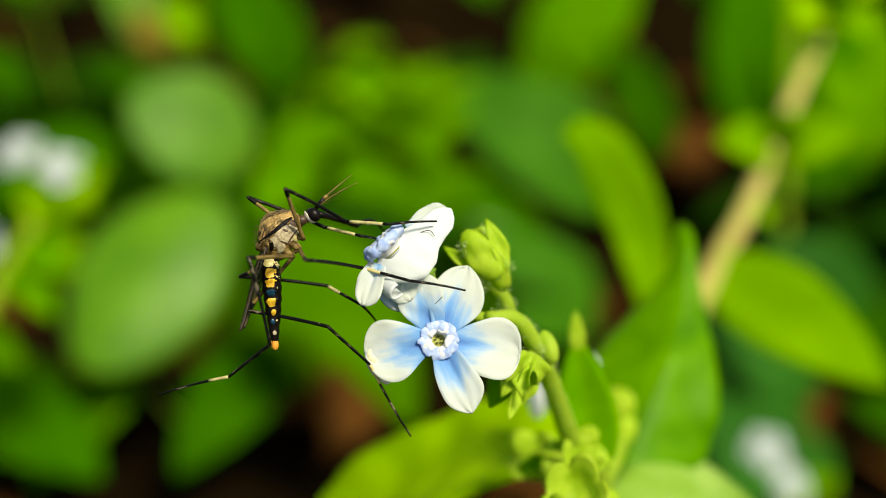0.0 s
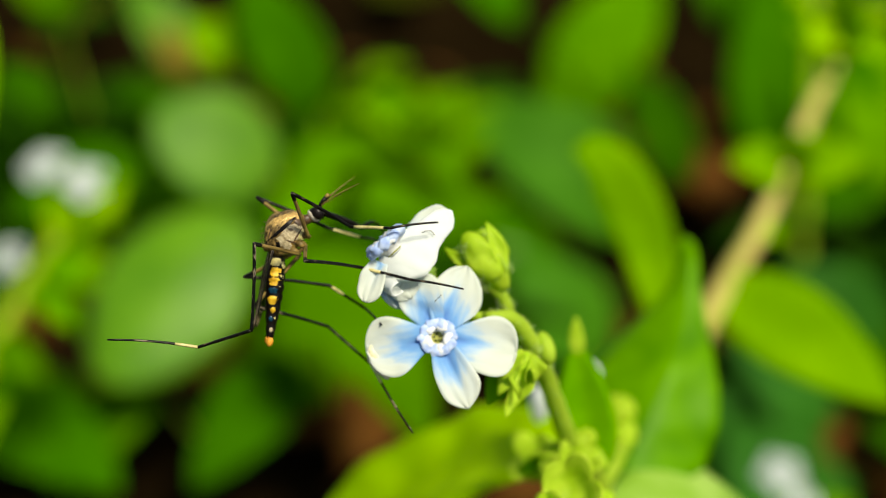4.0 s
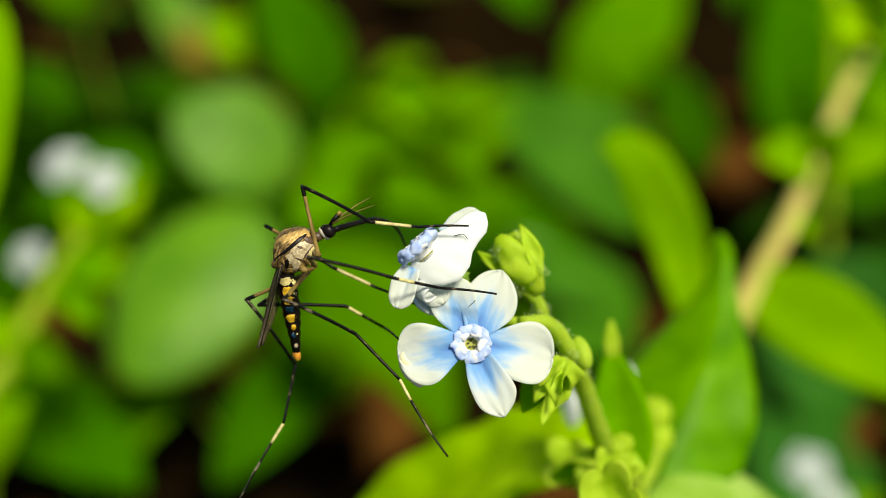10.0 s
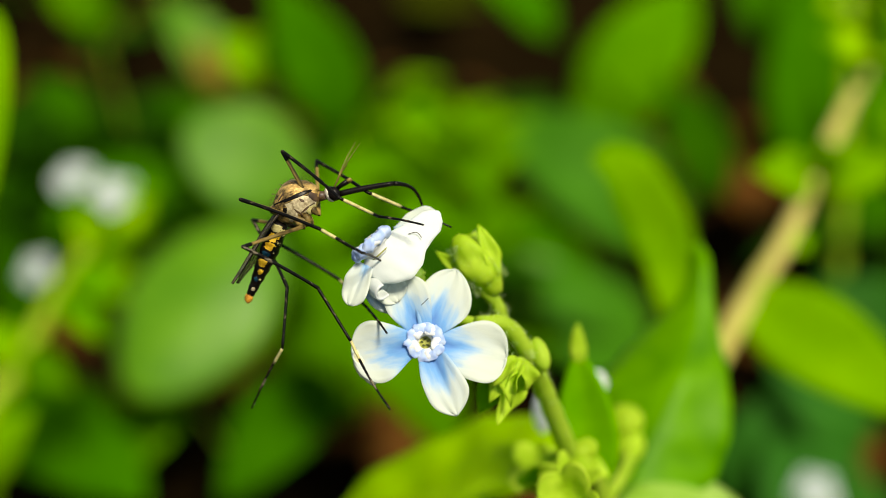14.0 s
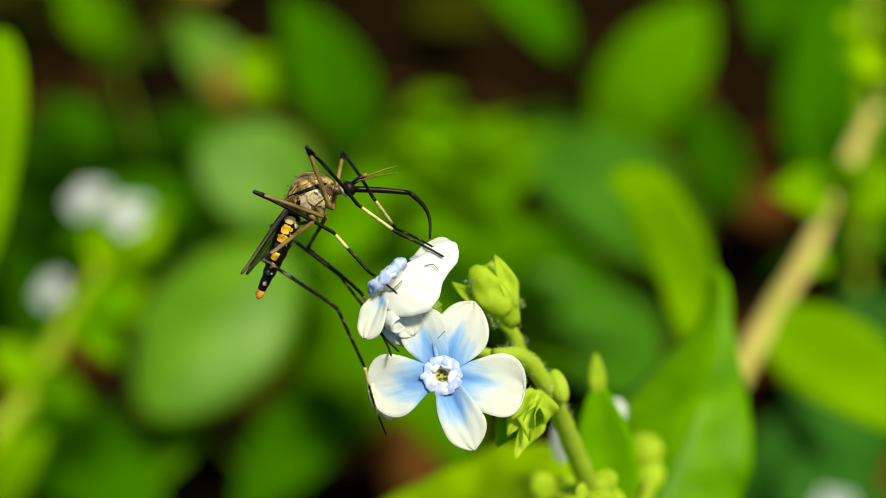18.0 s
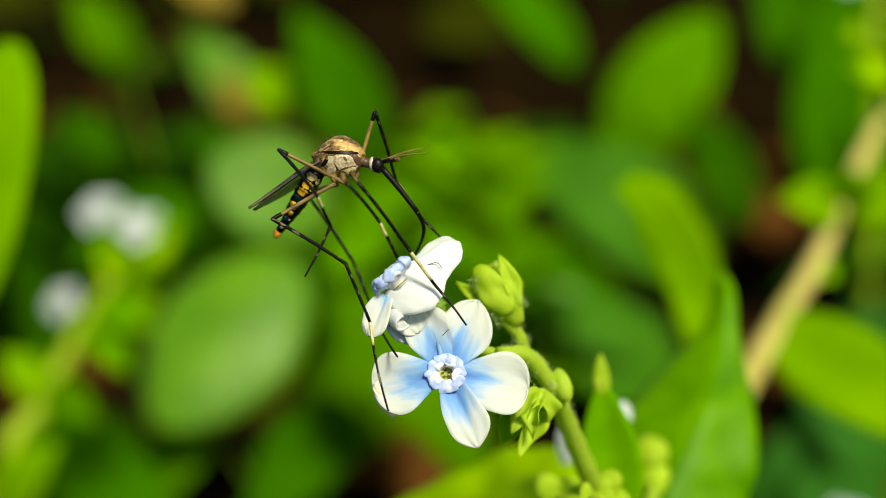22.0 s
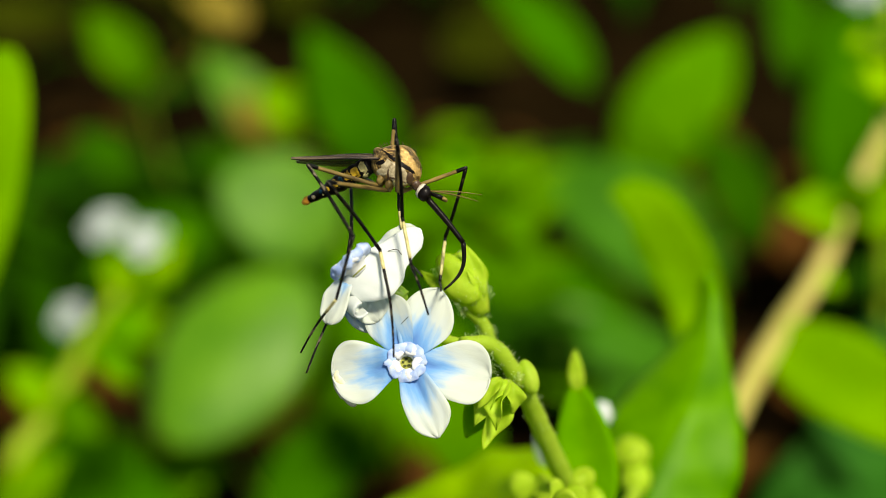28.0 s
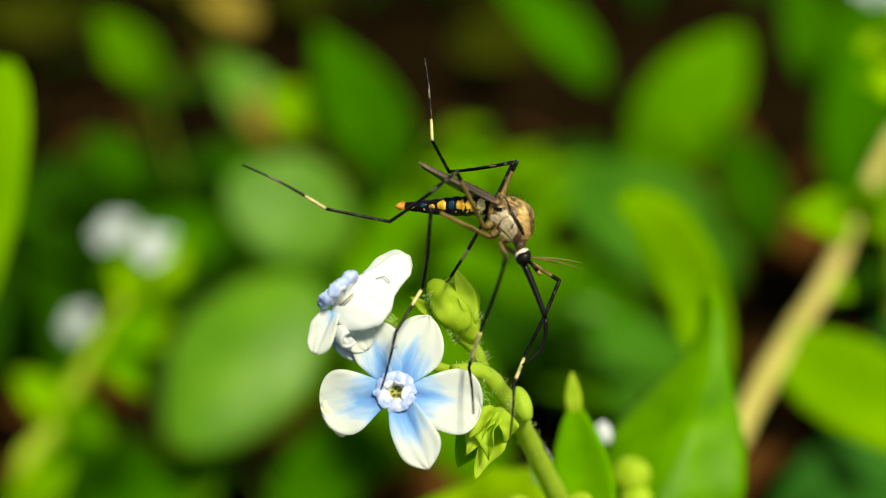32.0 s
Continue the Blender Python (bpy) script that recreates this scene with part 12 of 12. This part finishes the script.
    walk(hind_far[1], [(0, rod(r, -4.53, 0.50, -1.92, 0.569, -0.321, -0.757)), (0.5, rod(r, -4.49, 0.21, -2.15, 0.576, 0.031, -0.817)), (1, rod(r, -4.43, -0.08, -2.37, 0.509, 0.379, -0.773)), (1.5, rod(r, -4.48, 0.88, -2.15, 0.511, 0.325, -0.796)), (2, rod(r, -4.30, 1.81, -1.90, 0.512, 0.270, -0.816)), (2.5, rod(r, -4.51, 0.85, -1.93, 0.491, 0.343, -0.801)), (3, rod(r, -4.49, -0.13, -1.94, 0.468, 0.414, -0.781)), (3.5, rod(r, -4.50, -0.12, -1.78, 0.421, 0.456, -0.784)), (4, rod(r, -4.51, -0.11, -1.62, 0.372, 0.496, -0.785)), (4.75, rod(r, -4.47, -0.18, -0.99, 0.229, 0.463, -0.856)), (5.5, rod(r, -4.06, -0.28, 0.34, -0.102, 0.349, -0.931)), (6.25, rod(r, -3.23, -0.30, 1.46, -0.421, 0.190, -0.887)), (7, rod(r, -2.75, -0.29, 1.87, -0.550, 0.109, -0.828)), (7.5, rod(r, -2.82, 0.30, 1.89, -0.763, 0.134, -0.633)), (8, rod(r, -2.85, 0.89, 1.84, -0.912, 0.148, -0.384)), (8.5, rod(r, -3.32, 0.82, 1.44, -0.772, 0.201, -0.603)), (9, rod(r, -3.73, 0.73, 0.98, -0.578, 0.239, -0.780)), (9.5, rod(r, -4.00, 0.93, 0.53, -0.389, 0.291, -0.874)), (10, rod(r, -4.20, 1.11, 0.05, -0.181, 0.330, -0.927)), (10.5, rod(r, -4.34, 1.04, -0.32, 0.079, 0.131, -0.988)), (11, rod(r, -4.44, 0.96, -0.69, 0.330, -0.083, -0.940)), (11.5, rod(r, -4.41, 1.46, -1.88, 0.525, -0.190, -0.830)), (12, rod(r, -4.00, 1.86, -3.04, 0.687, -0.285, -0.669)), (13, rod(r, -4.03, 1.53, -3.22, 0.834, -0.203, -0.512)), (13.25, rod(r, -4.14, 1.84, -2.65, 0.745, -0.251, -0.617)), (13.5, rod(r, -4.07, 2.39, -1.30, 0.496, -0.338, -0.800)), (13.75, rod(r, -3.54, 2.71, 0.02, 0.196, -0.390, -0.900)), (14, rod(r, -3.17, 2.77, 0.57, 0.051, -0.401, -0.915)), (14.33, rod(r, -3.03, 2.67, 0.85, -0.078, -0.319, -0.945)), (14.67, rod(r, -2.71, 2.44, 1.35, -0.318, -0.141, -0.937)), (15, rod(r, -2.52, 2.30, 1.58, -0.433, -0.042, -0.900)), (15.5, rod(r, -2.60, 2.39, 1.46, -0.368, -0.045, -0.929)), (16, rod(r, -2.79, 2.60, 1.16, -0.197, -0.050, -0.979)), (16.5, rod(r, -2.99, 2.84, 0.72, 0.034, -0.053, -0.998)), (17, rod(r, -3.16, 3.04, 0.24, 0.263, -0.054, -0.963)), (17.5, rod(r, -3.25, 3.17, -0.14, 0.431, -0.053, -0.901)), (18, rod(r, -3.28, 3.21, -0.30, 0.494, -0.052, -0.868)), (19, rod(r, -3.09, 3.56, -0.81, 0.452, -0.205, -0.868)), (19.33, rod(r, -3.27, 3.41, -0.91, 0.470, -0.135, -0.872)), (19.67, rod(r, -3.60, 3.08, -1.10, 0.499, -0.000, -0.867)), (20, rod(r, -3.75, 2.90, -1.20, 0.510, 0.070, -0.857)), (20.5, rod(r, -3.49, 3.19, -0.99, 0.490, 0.076, -0.868)), (21, rod(r, -3.20, 3.45, -0.79, 0.470, 0.082, -0.879)), (22, rod(r, -2.78, 3.88, -1.42, 0.497, 0.081, -0.864)), (23, rod(r, -2.82, 3.84, -1.71, 0.522, 0.104, -0.846)), (23.5, rod(r, -2.70, 3.93, -1.49, 0.514, 0.088, -0.853)), (24, rod(r, -2.57, 4.01, -1.28, 0.505, 0.072, -0.860)), (24.2, rod(r, -2.69, 3.91, -1.04, 0.499, 0.069, -0.864)), (24.4, rod(r, -2.93, 3.61, -0.50, 0.483, 0.061, -0.873)), (24.6, rod(r, -3.12, 3.16, 0.12, 0.465, 0.051, -0.884)), (24.8, rod(r, -3.21, 2.70, 0.59, 0.450, 0.044, -0.892)), (25, rod(r, -3.23, 2.49, 0.78, 0.443, 0.040, -0.896)), (26, rod(r, -3.27, 2.89, 0.28, 0.478, -0.152, -0.865)), (27, rod(r, -3.17, 3.47, -0.74, 0.493, -0.489, -0.720)), (28, rod(r, -3.03, 3.68, -1.32, 0.473, -0.646, -0.600)), (28.25, rod(r, -3.30, 3.39, -0.97, 0.370, -0.521, -0.769)), (28.5, rod(r, -3.74, 2.59, -0.25, 0.084, -0.159, -0.984)), (28.75, rod(r, -3.92, 1.62, 0.38, -0.224, 0.244, -0.943)), (29, rod(r, -3.91, 1.14, 0.62, -0.350, 0.412, -0.841)), (29.5, rod(r, -3.49, 0.51, 1.29, -0.354, 0.388, -0.851)), (30, rod(r, -2.89, -0.12, 1.80, -0.358, 0.364, -0.860)), (30.33, rod(r, -2.77, -0.11, 1.89, -0.387, 0.426, -0.818)), (30.67, rod(r, -2.53, -0.08, 2.05, -0.436, 0.538, -0.722)), (31, rod(r, -2.40, -0.07, 2.13, -0.457, 0.591, -0.665)), (31.33, rod(r, -2.44, -0.05, 2.11, -0.443, 0.599, -0.667)), (31.67, rod(r, -2.52, -0.03, 2.06, -0.415, 0.615, -0.670)), (32, rod(r, -2.56, -0.01, 2.04, -0.401, 0.623, -0.672))])
    r = (-0.241, -0.295, -0.925)
    walk(hind_far[2], [(0, rod(r, -1.63, -1.13, -5.78, 0.029, 0.394, -0.918)), (0.5, rod(r, -1.56, 0.37, -6.31, 0.086, -0.026, -0.996)), (1, rod(r, -1.83, 1.85, -6.31, 0.127, -0.441, -0.888)), (1.5, rod(r, -1.87, 2.53, -6.21, 0.133, -0.457, -0.880)), (2, rod(r, -1.69, 3.19, -6.06, 0.139, -0.472, -0.871)), (2.5, rod(r, -2.00, 2.60, -6.02, 0.134, -0.480, -0.867)), (3, rod(r, -2.10, 1.99, -5.92, 0.129, -0.489, -0.863)), (3.5, rod(r, -2.36, 2.21, -5.78, 0.084, -0.267, -0.960)), (4, rod(r, -2.61, 2.42, -5.62, 0.034, -0.029, -0.999)), (4.75, rod(r, -3.30, 2.18, -5.36, -0.214, -0.001, -0.977)), (5.5, rod(r, -4.58, 1.50, -4.41, -0.691, 0.059, -0.720)), (6.25, rod(r, -5.38, 0.67, -3.06, -0.963, 0.101, -0.250)), (7, rod(r, -5.55, 0.27, -2.36, -0.994, 0.110, -0.002)), (7.5, rod(r, -6.71, 0.98, -1.34, -0.939, -0.071, 0.336)), (8, rod(r, -7.50, 1.64, -0.11, -0.744, -0.241, 0.623)), (8.5, rod(r, -7.26, 1.84, -1.63, -0.929, -0.256, 0.267)), (9, rod(r, -6.67, 1.96, -3.00, -0.964, -0.230, -0.131)), (9.5, rod(r, -5.98, 2.41, -3.93, -0.913, -0.206, -0.351)), (10, rod(r, -5.12, 2.79, -4.68, -0.815, -0.172, -0.553)), (10.5, rod(r, -3.94, 1.71, -5.36, -0.549, -0.113, -0.828)), (11, rod(r, -2.76, 0.54, -5.49, -0.201, -0.037, -0.979)), (11.5, rod(r, -1.73, 0.49, -6.12, 0.066, -0.009, -0.998)), (12, rod(r, -0.49, 0.40, -6.45, 0.328, 0.019, -0.945)), (13, rod(r, 0.23, 0.49, -5.83, 0.279, 0.371, -0.886)), (13.25, rod(r, -0.34, 0.56, -5.79, 0.152, 0.313, -0.937)), (13.5, rod(r, -1.54, 0.67, -5.38, -0.133, 0.165, -0.977)), (13.75, rod(r, -2.54, 0.72, -4.57, -0.405, -0.001, -0.914)), (14, rod(r, -2.91, 0.73, -4.10, -0.516, -0.078, -0.853)), (14.33, rod(r, -3.43, 1.05, -3.97, -0.551, -0.326, -0.768)), (14.67, rod(r, -4.34, 1.72, -3.44, -0.510, -0.725, -0.463)), (15, rod(r, -4.73, 2.09, -3.01, -0.436, -0.864, -0.252)), (15.5, rod(r, -4.48, 2.16, -3.27, -0.421, -0.825, -0.376)), (16, rod(r, -3.79, 2.35, -3.84, -0.354, -0.668, -0.654)), (16.5, rod(r, -2.82, 2.57, -4.37, -0.211, -0.362, -0.908)), (17, rod(r, -1.81, 2.77, -4.67, -0.031, 0.010, -0.999)), (17.5, rod(r, -1.05, 2.90, -4.74, 0.114, 0.298, -0.948)), (18, rod(r, -0.76, 2.95, -4.73, 0.169, 0.406, -0.898)), (19, rod(r, -0.79, 2.51, -5.24, 0.110, 0.593, -0.798)), (19.33, rod(r, -0.88, 2.72, -5.36, 0.163, 0.330, -0.930)), (19.67, rod(r, -1.06, 3.08, -5.52, 0.222, -0.235, -0.946)), (20, rod(r, -1.15, 3.25, -5.57, 0.224, -0.511, -0.830)), (20.5, rod(r, -0.99, 3.58, -5.42, 0.238, -0.256, -0.937)), (21, rod(r, -0.80, 3.87, -5.28, 0.233, 0.019, -0.972)), (22, rod(r, -0.24, 4.29, -5.82, 0.318, -0.339, -0.885)), (23, rod(r, -0.16, 4.37, -6.03, 0.334, -0.408, -0.850)), (23.5, rod(r, -0.08, 4.38, -5.85, 0.343, -0.645, -0.683)), (24, rod(r, 0.00, 4.37, -5.67, 0.323, -0.828, -0.459)), (24.2, rod(r, -0.15, 4.26, -5.45, 0.274, -0.739, -0.616)), (24.4, rod(r, -0.46, 3.92, -4.95, 0.121, -0.429, -0.895)), (24.6, rod(r, -0.75, 3.42, -4.39, -0.089, 0.045, -0.995)), (24.8, rod(r, -0.92, 2.92, -3.95, -0.248, 0.439, -0.864)), (25, rod(r, -0.97, 2.70, -3.79, -0.302, 0.582, -0.755)), (26, rod(r, -0.83, 2.11, -4.13, -0.133, 0.462, -0.877)), (27, rod(r, -0.66, 0.97, -4.41, 0.194, 0.175, -0.965)), (28, rod(r, -0.61, 0.39, -4.38, 0.358, 0.002, -0.934)), (28.25, rod(r, -1.41, 0.73, -4.89, 0.230, -0.184, -0.956)), (28.5, rod(r, -3.31, 1.77, -5.27, -0.084, -0.546, -0.833)), (28.75, rod(r, -5.06, 2.86, -4.43, -0.377, -0.775, -0.507)), (29, rod(r, -5.69, 3.25, -3.67, -0.484, -0.818, -0.311)), (29.5, rod(r, -5.30, 2.50, -3.05, -0.482, -0.839, -0.254)), (30, rod(r, -4.72, 1.74, -2.59, -0.478, -0.856, -0.195)), (30.33, rod(r, -4.74, 2.07, -2.28, -0.717, -0.693, -0.074)), (30.67, rod(r, -4.76, 2.66, -1.63, -0.963, -0.207, 0.169)), (31, rod(r, -4.74, 2.94, -1.26, -0.957, 0.087, 0.277)), (31.33, rod(r, -4.70, 3.00, -1.30, -0.944, -0.221, 0.246)), (31.67, rod(r, -4.64, 3.11, -1.36, -0.672, -0.730, 0.125)), (32, rod(r, -4.61, 3.17, -1.39, -0.428, -0.903, 0.041))])
    r = (-0.535, -0.436, -0.724)
    walk(hind_far[3], [(0, rod(r, -1.52, 0.29, -9.09, -0.256, 0.201, -0.945)), (0.5, rod(r, -1.25, 0.27, -9.90, -0.269, 0.210, -0.940)), (1, rod(r, -1.37, 0.26, -9.51, -0.282, 0.220, -0.934)), (1.5, rod(r, -1.39, 0.89, -9.38, -0.265, 0.059, -0.962)), (2, rod(r, -1.19, 1.49, -9.19, -0.242, -0.102, -0.965)), (2.5, rod(r, -1.52, 0.87, -9.14, -0.248, -0.108, -0.963)), (3, rod(r, -1.64, 0.23, -9.03, -0.255, -0.113, -0.960)), (3.5, rod(r, -2.05, 1.25, -9.24, -0.237, -0.263, -0.935)), (4, rod(r, -2.49, 2.31, -9.22, -0.214, -0.407, -0.888)), (4.75, rod(r, -4.07, 2.18, -8.87, -0.424, -0.457, -0.782)), (5.5, rod(r, -7.07, 1.71, -7.01, -0.784, -0.474, -0.402)), (6.25, rod(r, -8.85, 1.03, -3.96, -0.929, -0.360, 0.088)), (7, rod(r, -9.13, 0.67, -2.36, -0.910, -0.273, 0.311)), (7.5, rod(r, -10.10, 0.73, -0.13, -0.789, -0.117, 0.603)), (8, rod(r, -10.18, 0.78, 2.13, -0.570, 0.054, 0.820)), (8.5, rod(r, -10.60, 0.92, -0.67, -0.795, -0.125, 0.594)), (9, rod(r, -10.15, 1.13, -3.47, -0.913, -0.288, 0.289)), (9.5, rod(r, -9.27, 1.67, -5.19, -0.959, -0.283, 0.017)), (10, rod(r, -8.06, 2.18, -6.67, -0.932, -0.257, -0.255)), (10.5, rod(r, -5.91, 1.30, -8.34, -0.797, -0.219, -0.563)), (11, rod(r, -3.48, 0.41, -9.01, -0.571, -0.155, -0.806)), (11.5, rod(r, -1.50, 0.46, -9.71, -0.248, -0.123, -0.961)), (12, rod(r, 0.69, 0.47, -9.85, 0.106, -0.076, -0.991)), (13, rod(r, 1.23, 1.83, -9.02, 0.217, -0.102, -0.971)), (13.25, rod(r, 0.21, 1.68, -9.17, 0.044, 0.010, -0.999)), (13.5, rod(r, -2.02, 1.26, -8.90, -0.333, 0.249, -0.909)), (13.75, rod(r, -4.00, 0.72, -7.86, -0.641, 0.437, -0.631)), (14, rod(r, -4.77, 0.45, -7.17, -0.740, 0.494, -0.457)), (14.33, rod(r, -5.41, -0.13, -6.74, -0.798, 0.528, -0.291)), (14.67, rod(r, -6.17, -0.89, -5.10, -0.836, 0.547, 0.050)), (15, rod(r, -6.30, -1.02, -3.92, -0.817, 0.531, 0.227)), (15.5, rod(r, -6.00, -0.81, -4.63, -0.904, 0.400, 0.147)), (16, rod(r, -5.07, -0.06, -6.19, -0.997, 0.030, -0.065)), (16.5, rod(r, -3.58, 1.27, -7.64, -0.835, -0.449, -0.317)), (17, rod(r, -1.92, 2.80, -8.27, -0.406, -0.785, -0.468)), (17.5, rod(r, -0.64, 3.97, -8.15, 0.021, -0.875, -0.483)), (18, rod(r, -0.15, 4.41, -7.96, 0.196, -0.865, -0.463)), (19, rod(r, -0.39, 4.65, -8.11, 0.173, -0.789, -0.589)), (19.33, rod(r, -0.29, 3.90, -8.70, 0.175, -0.788, -0.590)), (19.67, rod(r, -0.26, 2.23, -8.92, 0.177, -0.786, -0.592)), (20, rod(r, -0.34, 1.42, -8.56, 0.178, -0.785, -0.593)), (20.5, rod(r, -0.14, 2.66, -8.80, 0.190, -0.760, -0.622)), (21, rod(r, 0.04, 3.94, -8.78, 0.202, -0.733, -0.649)), (22, rod(r, 0.90, 3.07, -9.01, 0.315, -0.785, -0.533)), (23, rod(r, 1.05, 2.90, -9.09, 0.372, -0.765, -0.525)), (23.5, rod(r, 1.15, 2.06, -8.31, 0.417, -0.693, -0.588)), (24, rod(r, 1.16, 1.39, -7.32, 0.458, -0.612, -0.645)), (24.2, rod(r, 0.84, 1.60, -7.67, 0.387, -0.678, -0.624)), (24.4, rod(r, -0.02, 2.38, -8.17, 0.206, -0.809, -0.551)), (24.6, rod(r, -1.07, 3.58, -7.97, -0.024, -0.906, -0.423)), (24.8, rod(r, -1.81, 4.50, -7.06, -0.217, -0.932, -0.290)), (25, rod(r, -2.05, 4.79, -6.51, -0.294, -0.928, -0.230)), (26, rod(r, -1.31, 3.77, -7.29, -0.211, -0.822, -0.529)), (27, rod(r, 0.04, 1.60, -7.89, -0.004, -0.406, -0.914)), (28, rod(r, 0.68, 0.40, -7.74, 0.113, -0.109, -0.988)), (28.25, rod(r, -0.59, 0.07, -8.33, -0.111, 0.017, -0.994)), (28.5, rod(r, -3.62, -0.19, -8.26, -0.558, 0.279, -0.782)), (28.75, rod(r, -6.42, 0.07, -6.26, -0.830, 0.453, -0.326)), (29, rod(r, -7.43, 0.30, -4.79, -0.870, 0.487, -0.074)), (29.5, rod(r, -7.03, -0.52, -3.96, -0.943, 0.326, 0.060)), (30, rod(r, -6.44, -1.34, -3.29, -0.970, 0.149, 0.191)), (30.33, rod(r, -7.33, -0.43, -2.55, -0.955, -0.088, 0.284)), (30.67, rod(r, -8.22, 1.91, -1.02, -0.754, -0.516, 0.406)), (31, rod(r, -8.18, 3.26, -0.27, -0.575, -0.695, 0.433)), (31.33, rod(r, -8.10, 2.21, -0.41, -0.725, -0.491, 0.483)), (31.67, rod(r, -7.06, 0.48, -0.91, -0.872, -0.022, 0.489)), (32, rod(r, -6.15, -0.09, -1.24, -0.865, 0.232, 0.445))])


motions()
